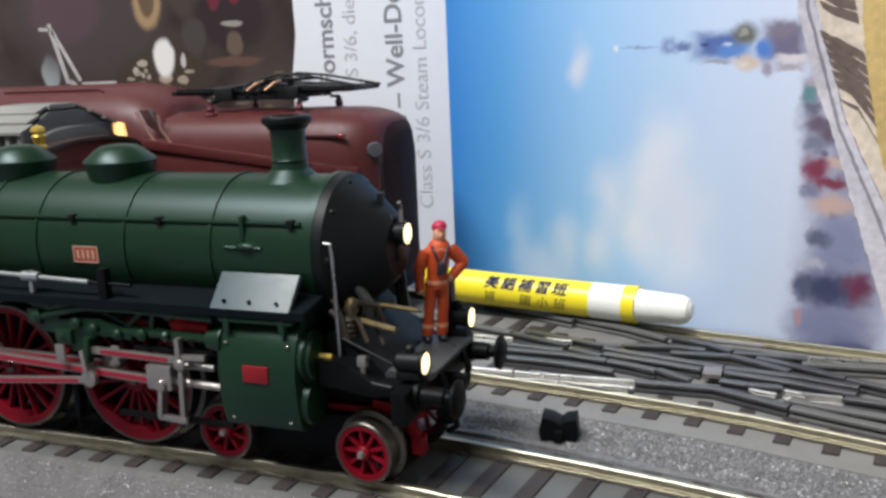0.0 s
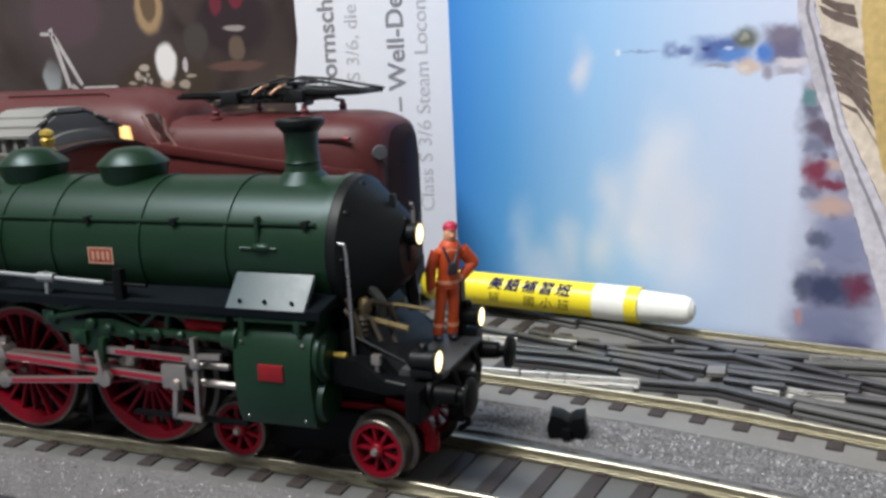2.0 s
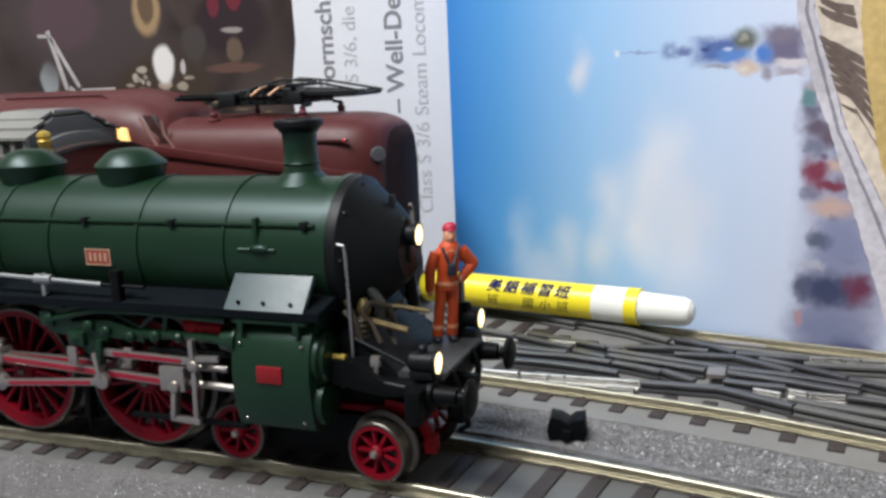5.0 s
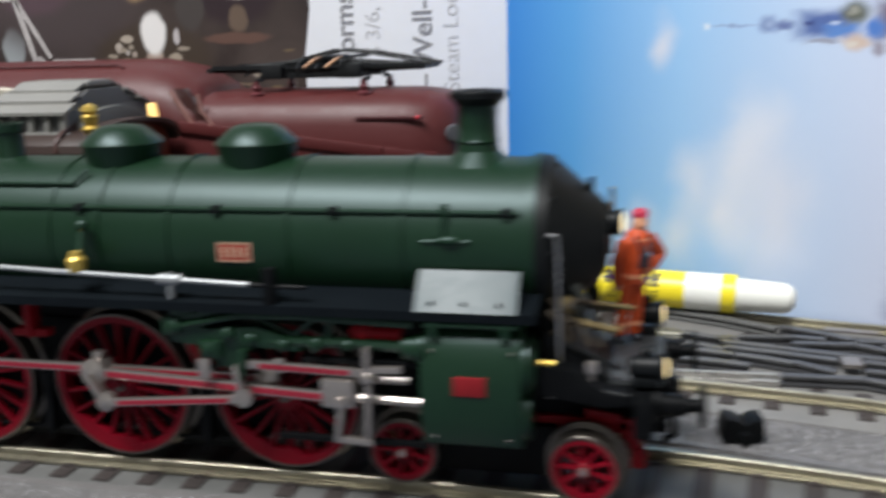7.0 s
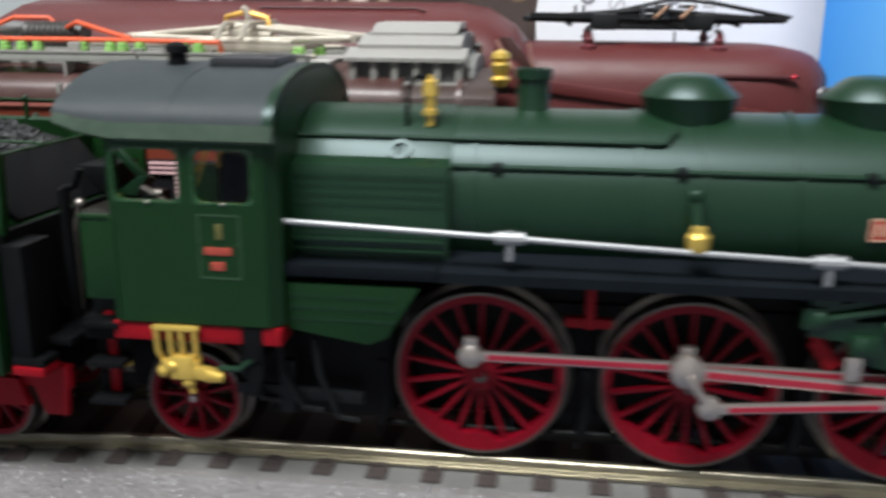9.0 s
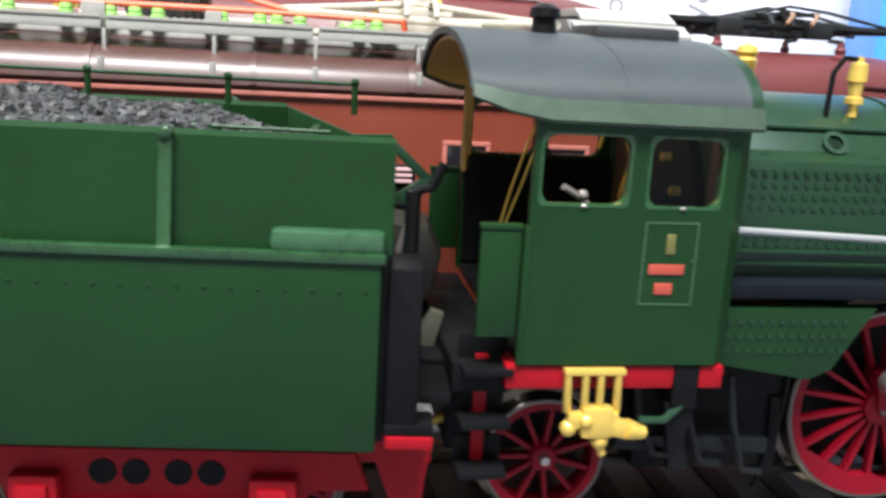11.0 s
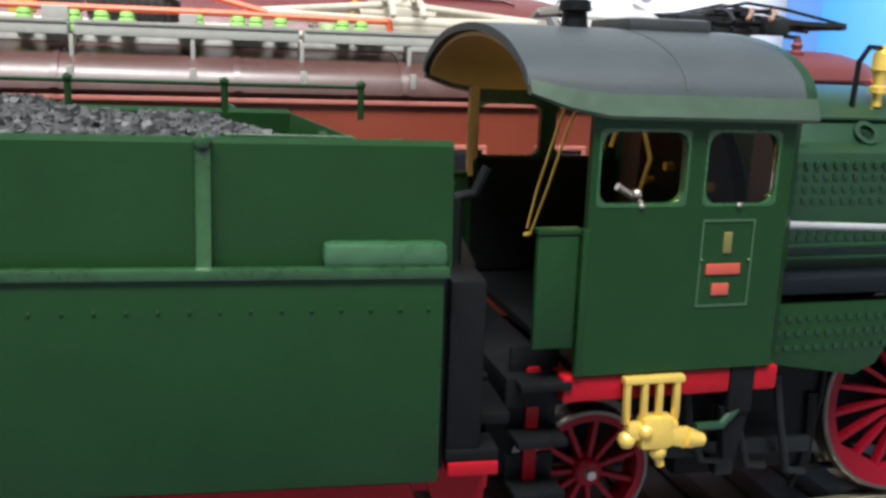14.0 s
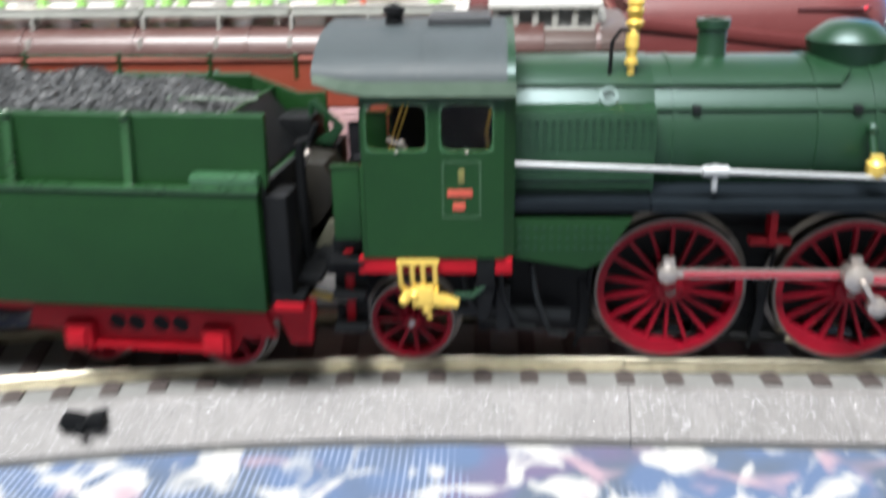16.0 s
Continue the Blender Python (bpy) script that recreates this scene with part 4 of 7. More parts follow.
def rounded_frame(sh, x0, x1, z0, z1, y0, y1, r=1.2, w=0.14):
    """A window surround whose opening has rounded corners."""
    def loop(e, rad):
        pts = []
        for cx, cz, a in ((x1 + e - rad, z1 + e - rad, 0), (x0 - e + rad, z1 + e - rad, 90), (x0 - e + rad, z0 - e + rad, 180), (x1 + e - rad, z0 - e + rad, 270)):
            pts += arc(cx, cz, rad, a, a + 90, 5)
        return pts
    loops = [[sh.bm.verts.new((u, y, v)) for u, v in lp] for y in (y0, y1) for lp in (loop(w, 0.5), loop(-w * 0.6, r))]
    n = len(loops[0])
    for i in range(n):
        j = (i + 1) % n
        for p, q in ((0, 1), (2, 3), (0, 2), (1, 3)):
            sh.bm.faces.new((loops[p][i], loops[p][j], loops[q][j], loops[q][i]))
    bmesh.ops.recalc_face_normals(sh.bm, faces=sh.bm.faces)


def cab():
    c = part("cab", Shape().box(-41.6, -22.4, -15.9, 15.9, 18.9, 19.7, 0.1), BLACK, eng, "black cab floor")
    for side in (-1, 1):
        y0, y1 = sorted((side * 17.2, side * 16.5))
        s = Shape()
        s.panel([-41.6, -40.9, -33.2, -31.5, -24.9, -23.5], [19.0, 33.3, 39.3, 41.4], [(1, 1), (3, 1)], y0, y1)
        w = part("cab_side", s, CABGREEN, c, "green cab side with two windows")
        f = Shape()
        yo0, yo1 = sorted((side * 17.24, side * 16.3))
        for a, b in ((-40.9, -33.2), (-31.5, -24.9)):
            f = Shape()
            rounded_frame(f, a, b, 33.3, 39.3, yo0, yo1)
            part("window_frame", f, FRAMEGREEN, w, "pale edged window frame with rounded corners")
            part("window_catch", Shape().ball(((a + b) / 2, side * 17.35, 33.3), 0.22, (1.3, 0.6, 0.8), 8), STEEL, w)
        part("window_pane", Shape().box(-31.4, -25.0, side * 16.7 - 0.1, side * 16.7 + 0.1, 33.4, 39.1), GLASS_CLEAR, w)
        part("corner_strip", Shape().box(-41.9, -41.3, *sorted((side * 17.35, side * 16.6)), 19.0, 31.4, 0.1).prism([(-23.52, side * 17.2), (-22.1, side * 15.9), (-22.1, side * 15.3), (-23.52, side * 16.5)][::-side], "z", 19.0, 41.4), CABGREEN, w)
        d = part("half_door", Shape().box(-45.6, -42.0, side * 16.6 - 0.35, side * 16.6 + 0.35, 21.4, 31.2, 0.25), CABGREEN, c, "green half-height cab gate")
        part("gate_cap", Shape().box(-45.7, -42.0, side * 16.6 - 0.5, side * 16.6 + 0.5, 31.0, 31.5, 0.15), CABGREEN, d)
        if side < 0:
            k = part("crest", Shape().box(-29.3, -28.5, -17.34, -17.1, 29.2, 31.0, 0.1), mat("crest_gold", (0.085, 0.08, 0.02), 0.5), w, "small gold crest")
            part("cab_number", Shape().box(-30.7, -27.5, -17.34, -17.1, 27.4, 28.3, 0.05), PLATE, w, "red bar of a number plate")
            part("cab_number", Shape().box(-30.0, -28.4, -17.34, -17.1, 25.6, 26.6, 0.05), PLATE, w, "red bars of a number plate")
            f = Shape()
            f.box(-31.2, -26.6, -17.28, -17.12, 31.9, 32.06).box(-31.2, -26.6, -17.28, -17.12, 24.6, 24.76).box(-31.36, -31.2, -17.28, -17.12, 24.6, 32.06).box(-26.6, -26.44, -17.28, -17.12, 24.6, 32.06)
            part("lining", f, mat("pale_green_lining", (0.022, 0.056, 0.026), 0.5), w)
            for x in (-31.2, -26.8):
                part("lining_stud", Shape().ball((x, -17.26, 28.6), 0.16, n=6), FRAMEGREEN, w)
    # front bulkhead with the boiler in it
    part("cab_front", Shape().prism([(-15.6, 19.4), (15.6, 19.4), (15.6, 41.6)] + [(15.9 * math.sin(radians(a)), 41.0 + 6.0 * math.cos(radians(a)) ** 0.85) for a in range(75, -76, -15)] + [(-15.6, 41.6)], "x", -22.9, -22.2, 0.1), CABGREEN, c)
    part("backhead", Shape().lathe([(0, 0), (0, 10.4), (-0.8, 10.0), (-1.0, 0)], (-23.0, 0, 30.5), "x", 40), BLACK, c, "black boiler backhead")
    bf = Shape()
    for yy, zz in ((-6, 33), (-3, 36), (2, 34), (6, 32), (0, 29), (-5, 28)):
        bf.rod((-23.5, yy, zz), (-24.8, yy, zz), 0.45)
    bf.tube([(-24.6, 4.6, 40.0), (-25.6, 5.4, 37.2), (-25.0, 4.8, 34.4), (-25.8, 5.2, 30.6), (-25.4, 5.0, 27.0)], 0.3).tube([(-24.6, 10.4, 40.6), (-26.0, 10.8, 38.2), (-26.8, 11.0, 35.0)], 0.28)
    bf.tube([(-34.6, 2.0, 41.2), (-36.6, 0.8, 37.0), (-38.2, 0.2, 32.4), (-40.0, 0.0, 27.4)], 0.14).tube([(-35.8, 2.6, 40.6), (-37.6, 1.4, 36.4), (-39.2, 0.8, 31.8), (-40.2, 0.4, 28.0)], 0.14)
    bf.ball((-40.1, 0.2, 27.4), 0.42, (1.4, 0.8, 0.7), 8)
    part("cab_pipework", bf, BRASS, c, "brass pipes and levers on the backhead")
    part("regulator_handle", Shape().tube([(-38.4, -15.4, 34.6), (-37.2, -15.2, 33.9), (-36.2, -15.2, 33.2), (-35.6, -15.2, 31.6)], 0.32).ball((-36.6, -15.3, 33.9), 0.5, n=8), STEEL, c, "bright lever at the window sill")
    part("front_lining", Shape().box(-23.2, -22.95, -15.3, -10.8, 26.0, 40.8).box(-23.2, -22.95, 10.8, 15.3, 26.0, 40.8), mat("cab_front_brown", (0.050, 0.026, 0.016), 0.6), c, "brown inside of the cab front")
    # roof: one curved shell with an ochre underside
    n = 22
    outer = [(17.7 * math.sin(radians(-90 + 180 * i / n)) * (1.0), 41.3 + 6.3 * math.cos(radians(-90 + 180 * i / n)) ** 0.85 if 0 < i < n else 41.3) for i in range(n + 1)]
    inner = [(u * 0.96, v - 0.7 if 0 < i < n else v) for i, (u, v) in enumerate(outer)]
    # the eaves lift towards the open rear end
    def lift(prof, up, narrow):
        return [(u * (1 - narrow), v + up * max(0.0, 1 - (v - 39.6) / 5.0)) for u, v in prof]

    def lofted(prof, xs):
        sh = Shape()
        rows = [[sh.bm.verts.new((x, u, v)) for u, v in lift(prof, up, narrow)] for x, up, narrow in xs]
        n_ = len(prof)
        for p, q in zip(rows, rows[1:]):
            for i in range(n_):
                sh.bm.faces.new((p[i], p[(i + 1) % n_], q[(i + 1) % n_], q[i]))
        sh.bm.faces.new(rows[0]), sh.bm.faces.new(rows[-1])
        bmesh.ops.recalc_face_normals(sh.bm, faces=sh.bm.faces)
        return sh

    TAIL = ((-23.2, 0, 0), (-40.5, 0.1, 0), (-44.0, 0.8, 0.005), (-47.3, 2.0, 0.02))
    roof = part("cab_roof", lofted(outer + inner[::-1], TAIL), [ROOFGREY], c, "grey arched cab roof")
    part("roof_lining", lofted([(u * 0.99, v - 0.12) for u, v in inner] + [(u * 0.97, v - 0.5) for u, v in inner][::-1], ((-23.2, 0, 0), (-40.5, 0.1, 0), (-44.0, 0.8, 0.005), (-46.7, 1.95, 0.02))), CABYEL, roof, "ochre underside of the roof")
    # gutter: the sheen on its slant is put into a paler green
    for side in (-1, 1):
        part("gutter", lofted([(side * 17.1, 40.2), (side * 17.9, 40.1), (side * 18.2, 40.4), (side * 17.65, 42.1), (side * 17.2, 41.6)][::side], ((-22.1, 0, 0), (-40.5, 0.1, 0), (-44.0, 0.8, 0.005), (-47.1, 2.0, 0.02))), mat("roof_edge_sheen_green", (0.030, 0.050, 0.034), 0.34, vary=0.15), roof, "green roof edge with its sheen painted in")
    part("front_rim", lofted(outer + inner[::-1], ((-22.2, 0, 0), (-23.2, 0, 0))), GREEN, roof, "dark green rim of the roof front")
    for x in (-34.0,):
        part("roof_seam", Shape().prism([(u * 1.003, v + 0.04) for u, v in outer[1:-1]] + [(u * 0.99, v - 0.3) for u, v in outer[1:-1]][::-1], "x", x - 0.1, x + 0.1), ROOFGREY, roof)
    part("roof_vent", Shape().lathe([(-1.5, 1.6), (0.4, 1.2), (1.4, 1.1), (1.5, 1.5), (2.3, 1.4), (2.7, 0.7), (2.8, 0)], (-38.2, -3.6, 47.4), "z", 18), BLACK, roof)
    part("roof_hatch", Shape().box(-33.6, -25.2, -5.4, 3.6, 46.9, 48.5, 0.5), mat("roof_hatch_dark", (0.014, 0.016, 0.018), 0.5), roof, "dark sliding roof hatch")
    part("roof_knob", Shape().ball((-41.0, -12.6, 44.8), 0.4, n=8), BLACK, roof)
    # rear stanchions and the far side seen through
    for side in (1,):
        part("roof_post", Shape().box(-42.0, -40.9, *sorted((side * 17.0, side * 16.0)), 31.0, 41.0, 0.15), CABYEL, c)
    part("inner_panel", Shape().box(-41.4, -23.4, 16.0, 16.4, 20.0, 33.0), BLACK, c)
    # dim bulb under the roof
    bulb = part("cab_bulb", Shape().lathe([(0, 0.5), (-0.6, 0.5), (-1.0, 0.3), (-1.1, 0)], (-33.0, 3.0, 45.6), "z", 14), mat("bulb_lit", (1.0, 0.66, 0.22), 0.4, vary=0.0, emit=1.5), roof, "small dim cab bulb")
    glow = bpy.data.lights.new("cab_bulb_light", "POINT")
    glow.energy, glow.color, glow.shadow_soft_size = 0.0006, (1.0, 0.66, 0.22), 0.0008
    lamp_ob = new("cab_bulb_light", glow)
    lamp_ob.location = (-0.0335, 0.003, 0.0434)
    # running gear under the cab
    part("red_sill", Shape().box(-42.6, -27.0, -16.9, -13.0, 16.6, 18.8, 0.25), REDF, c, "red sill below the cab")
    part("red_sill", Shape().box(-24.6, -22.3, -16.9, -13.0, 16.6, 18.8, 0.25), REDF, c)
    part("sill_bracket", Shape().box(-27.0, -24.6, -17.0, -12.0, 14.6, 18.9, 0.25).prism([(-27.4, 15.0), (-24.4, 15.0), (-25.4, 10.0), (-26.6, 10.0)], "y", -16.6, -15.6, 0.2), BLACK, c)
    inj = part("injector", Shape().box(-36.8, -32.0, -17.8, -16.6, 13.0, 14.6, 0.4).box(-35.6, -32.6, -18.1, -16.4, 12.2, 15.2, 0.5).bar((-34.6, -17.3, 13.6), (-30.2, -17.3, 12.7), 1.3, 1.7, (0, 0, 1), 0.45).rod((-31.2, -17.3, 12.9), (-29.4, -17.3, 12.5), 1.0, 12, 0.6).ball((-33.6, -17.2, 11.8), 0.85, n=10).ball((-36.6, -17.2, 13.0), 0.8, n=10).ball((-35.2, -17.8, 13.9), 0.7, n=10).rod((-33.6, -17.2, 11.6), (-33.2, -17.2, 10.4), 0.4), BRASS, c, "bright brass injector")
    for x in (-37.0, -35.4, -34.0, -32.4):
        part("injector_pipe", Shape().tube([(x + 0.2, -17.1, 14.6), (x, -17.5, 15.6), (x - 0.1, -17.5, 18.6)], 0.36), BRASS, inj)
    part("injector_flange", Shape().box(-37.5, -31.9, -17.9, -17.0, 18.2, 18.8, 0.15), BRASS, inj)
    part("delivery_pipe", Shape().tube([(-30, -17.0, 13.6), (-27.5, -17, 13.6), (-25.8, -16.6, 15.0)], 0.4), GREEN, inj)
    for z in (17.8, 12.8, 8.0):
        part("cab_step", Shape().box(-46.4, -41.9, -17.2, -13.8, z, z + 0.7, 0.15).box(-46.4, -42.0, -14.2, -13.8, z, z + 3.0, 0.1), BLACK, c)
    part("step_hanger", Shape().box(-44.9, -43.7, -14.6, -13.6, 8.0, 19.0, 0.15), REDF, c)
    for k, x in enumerate((-29.0, -24.0, -19.5)):
        part("frame_pipe", Shape().tube([(x, -13.0, 16.4), (x + 0.6, -13.4, 12.0), (x + 2.6, -12.6, 8.2 - k), (x + 5.0, -12.0, 7.6 - k)], 0.4), SMOKE, c)
    part("equaliser", Shape().bar((-30.0, -11.6, 9.0), (-14.0, -11.6, 8.4), 0.8, 1.6, (0, 0, 1), 0.2).box(-24.4, -22.4, -12.2, -10.8, 6.0, 13.0, 0.3), SMOKE, c)
    part("ash_pan", Shape().box(-27.0, -11.0, -9.0, 9.0, 4.6, 16.0, 0.6), BLACK, c)
    part("trailing_frame", Shape().box(-46.0, -22.0, -7.0, 7.0, 6.0, 17.0, 0.4), BLACK, c)
    part("tail_sill", Shape().box(-47.2, -41.8, -15.6, 15.6, 15.8, 18.6, 0.3), BLACK, c)
    return c


def glass_clear():
    m = bpy.data.materials.new("clear_window_plastic")
    m.use_nodes = True
    p = m.node_tree.nodes["Principled BSDF"]
    p.inputs["Base Color"].default_value = (0.9, 0.95, 0.95, 1)
    p.inputs["Roughness"].default_value = 0.06
    p.inputs["Transmission Weight"].default_value = 1.0
    p.inputs["IOR"].default_value = 1.15
    return m


GLASS_CLEAR = glass_clear()
cab_part = cab()

# ---------------------------------------------------------------- tender
ten = thing("tender", (-95, 0, 0), "green model tender heaped with coal on red bogies", "model tender")
TX0, TX1 = -140.0, -53.6
s = Shape().box(TX0, TX1, -18.0, 18.0, 12.8, 29.4, 0.35)
tank = part("water_tank", s, CABGREEN, ten, "green riveted water tank")
s = Shape().prism([(-16.2, 29.2), (-15.4, 38.1), (-14.8, 38.5), (-14.3, 38.1), (-15.0, 29.2)], "x", TX0 + 1.5, TX1 + 0.8, 0.1)
s.prism([(16.2, 29.2), (15.4, 38.1), (14.8, 38.5), (14.3, 38.1), (15.0, 29.2)][::-1], "x", TX0 + 1.5, TX1 - 11.0, 0.1)
s.prism([(TX1 - 11.0, 29.2), (TX1 + 0.8, 29.2), (TX1 + 0.8, 35.6), (TX1 - 3.6, 35.4), (TX1 - 11.0, 38.2)], "y", 14.6, 15.6, 0.1)
s.box(TX1 - 8.0, TX1 - 7.2, -15.0, 15.0, 29.0, 36.4, 0.1)
s.box(TX0 + 1.5, TX0 + 2.3, -15.0, 15.0, 29.0, 38.0, 0.1)
part("coal_bunker", s, CABGREEN, ten, "green coal bunker walls")
# posts and rim: lighter green paints in their highlights along with wear
for x in (-135.0, -119.0, -103.0, -86.6, -70.6):
    for side in (-1, 1):
        part("bunker_post", Shape().prism([(side * 17.6, 29.3), (side * 17.2, 30.4), (side * 16.1, 38.0), (side * 15.2, 38.3), (side * 15.8, 29.3)][::side], "x", x - 0.55, x + 0.55, 0.15).ball((x, side * 15.9, 38.2), 0.7, n=8), mat("worn_highlight_green", (0.008, 0.036, 0.011), 0.3, vary=0.4), ten)
part("tank_rim", Shape().box(TX0, TX1 + 0.3, -18.3, -17.3, 28.9, 29.7, 0.15).box(TX0, TX1 + 0.3, 17.3, 18.3, 28.9, 29.7, 0.15), mat("worn_highlight_green", (0, 0, 0)), ten)
part("filler_step", Shape().box(-62.4, TX1 + 0.2, -17.9, -15.6, 29.5, 31.3, 0.6), mat("pale_step_green", (0.018, 0.058, 0.026), 0.30, vary=0.3), ten, "raised pale green step on the tank top")
RIVET = Shape().ball((0, 0, 0), 0.18, (1, 0.7, 1), 6).mesh("rivet", CABGREEN)
for i in range(40):
    part("rivet", RIVET, None, tank).location = ((TX1 - 1.2 - i * 2.1) * MM, -18.02 * MM, 26.6 * MM)
for x in (-102.0, -86.0, -71.0, -57.2):
    for y in (14.6,):
        part("rail_post", Shape().rod((x, y, 37.6), (x, y, 41.0), 0.35).ball((x, y, 41.1), 0.5, n=8), CABGREEN, ten)
part("coal_rail", Shape().rod((-128.0, 1.0, 37.4), (-59.0, 1.0, 37.0), 0.2).rod((-86.0, 1.0, 34.0), (-86.0, 1.0, 37.3), 0.25).rod((-70.4, 1.0, 34.0), (-70.4, 1.0, 37.3), 0.25), mat("worn_highlight_green", (0, 0, 0)), ten, "thin lighter green rail above the coal")
part("bunker_rail", Shape().rod((-102.0, 14.6, 40.9), (-57.2, 14.6, 40.9), 0.22), CABGREEN, ten)
# coal: one heap of broken lumps
rng = random.Random(5)
c = Shape()
nx, ny = 40, 14
grid = [[None] * (ny + 1) for _ in range(nx + 1)]
for i in range(nx + 1):
    for j in range(ny + 1):
        x, y = TX0 + 3 + (TX1 - 11.0 - TX0) * i / nx, -14.4 + 28.8 * j / ny
        fall = min(1.0, (TX1 - 5.0 - x) / 12.0)
        z = 34.4 + (2.2 + 0.06 * y) * fall * (1 - 0.3 * (y / 16.0) ** 2) + 1.9 * min(1.0, max(0.0, (-66 - x) / 26.0)) * (0.75 + 0.02 * y) + 0.5 * math.sin(x * 0.4) * math.cos(y * 0.5) + rng.uniform(-0.3, 0.3)
        grid[i][j] = c.bm.verts.new((x, y, z))
for i in range(nx):
    for j in range(ny):
        c.bm.faces.new((grid[i][j], grid[i + 1][j], grid[i + 1][j + 1], grid[i][j + 1]))
part("coal_bed", c, COAL, ten, angle=5)
lump = Shape()
CORNERS = [Vector((i, j, k)) for i in (-1, 1) for j in (-1, 1) for k in (-1, 1)]
SIDES = ((0, 1, 3, 2), (4, 6, 7, 5), (0, 4, 5, 1), (2, 3, 7, 6), (0, 2, 6, 4), (1, 5, 7, 3))
for k in range(4200):
    x = rng.uniform(TX0 + 4, TX1 - 8.4)
    y = rng.uniform(-14.0, 14.0)
    fall = min(1.0, (TX1 - 5.0 - x) / 12.0)
    z = 34.4 + (2.2 + 0.06 * y) * fall * (1 - 0.3 * (y / 16.0) ** 2) + 1.9 * min(1.0, max(0.0, (-66 - x) / 26.0)) * (0.75 + 0.02 * y) + 0.5 * math.sin(x * 0.4) * math.cos(y * 0.5)
    r = rng.uniform(0.16, 0.52)
    spin = Euler((rng.uniform(0, 3), rng.uniform(0, 3), rng.uniform(0, 3))).to_matrix()
    size = Vector((r, r * rng.uniform(0.6, 1.1), r * rng.uniform(0.5, 0.9)))
    vs = [lump.bm.verts.new(Vector((x, y, z)) + spin @ (Vector((c.x * size.x, c.y * size.y, c.z * size.z)) * rng.uniform(0.75, 1.15))) for c in CORNERS]
    for q in SIDES:
        lump.bm.faces.new([vs[i] for i in q])
coal = part("coal", lump, COAL, ten, "heap of broken black coal", angle=5)
coal["kind"] = "stuff"
# front end of the tender: green plates and locker, coloured black as shade
part("tender_front", Shape().box(TX1 - 0.2, TX1 + 0.6, -16.2, 16.2, 13.0, 29.6, 0.15), BLACK, ten, "tender front plate, blackened to stand for shade")
part("shovel_plate", Shape().prism([(TX1 - 7.4, 36.0), (TX1 - 7.0, 36.2), (TX1 - 1.0, 29.8), (TX1 - 1.4, 29.5)], "y", -11.0, 11.0, 0.1), BLACK, ten, "sloping shovelling plate, blackened to stand for shade")
part("front_locker", Shape().box(TX1 - 4.6, TX1 + 0.8, 5.9, 13.1, 29.6, 33.4, 0.4), BLACK, ten, "locker on the tender front, blackened to stand for shade")
part("handrail_bracket", Shape().bar((TX1 + 0.4, 8.0, 35.6), (TX1 + 5.0, 8.0, 31.4), 1.0, 0.8, (0, 1, 0), 0.15).prism([(TX1 + 0.4, 29.4), (TX1 + 3.4, 29.0), (TX1 + 5.4, 32.0), (TX1 + 3.8, 31.8)], "y", 7.4, 8.6, 0.15)
     .rod((TX1 + 0.2, 8.0, 29.4), (TX1 + 0.2, 8.0, 35.4), 0.4), GREEN, ten, "green triangular bracket on the tender front")
part("water_chute", Shape().prism([(TX1 + 0.5, 29.0), (TX1 + 4.4, 28.6), (TX1 + 5.8, 26.0), (TX1 + 5.2, 22.4), (TX1 + 3.0, 19.4), (TX1 + 0.5, 18.4)], "y", -2.0, 6.0, 0.5), mat("chute_umber", (0.010, 0.009, 0.007), 0.45, spec=0.3), ten, "umber hanging water chute")
part("water_lever", Shape().tube([(TX1 + 1.4, -4.0, 16.6), (TX1 + 1.6, -4.0, 27.0), (TX1 + 2.6, -4.2, 30.4)], 0.35).ball((TX1 + 2.7, -4.2, 30.6), 0.6, n=8), STEEL, ten)
part("chain", Shape().tube([(TX1 + 1.2, -12.0, 28.0), (TX1 + 2.6, -10.6, 23.0), (TX1 + 3.0, -9.6, 19.0)], 0.3), BLACK, ten)
# these lockers too take black for the shade they stand in
for side in (-1, 1):
    part("tool_locker", Shape().box(TX1 + 0.6, TX1 + 3.4, *sorted((side * 17.0, side * 11.4)), 14.6, 28.4, 0.4), BLACK, ten, "upright tool locker, blackened to stand for shade")
part("brake_column", Shape().rod((TX1 + 2.6, -7.0, 16.6), (TX1 + 2.6, -7.0, 33.0), 0.7).tube([(TX1 + 2.6, -7.0, 33.0), (TX1 + 4.2, -7.2, 33.4), (TX1 + 5.2, -7.2, 35.6)], 0.45), BLACK, ten, "black hand brake column")
part("footplate", Shape().box(TX1 + 0.4, TX1 + 6.4, -14.0, 14.0, 15.6, 16.6, 0.2), BLACK, ten)
part("fall_plate", Shape().box(TX1 + 4.0, -45.4, -7.0, 7.0, 16.6, 17.2, 0.1), BLACK, ten)
part("tender_step", Shape().box(TX1 + 0.6, TX1 + 4.8, -17.2, -14.0, 14.0, 15.0, 0.2), BLACK, ten)
part("red_step_edge", Shape().box(TX1 + 0.8, TX1 + 4.8, -17.4, -14.2, 12.9, 14.0, 0.2), REDF, ten)
part("drawbar_cable", Shape().tube([(TX1 + 1, -2, 9.0), (-49, -2, 8.2), (-46, -1, 9)], 0.5), BRASS, ten)
part("hose_bracket", Shape().prism([(-50.8, 16.8), (-48.4, 16.2), (-47.4, 20.4), (-48.6, 20.8)], "y", -3.5, -2.0, 0.2), mat("dusty_olive_plastic", (0.045, 0.045, 0.03), 0.6), ten)
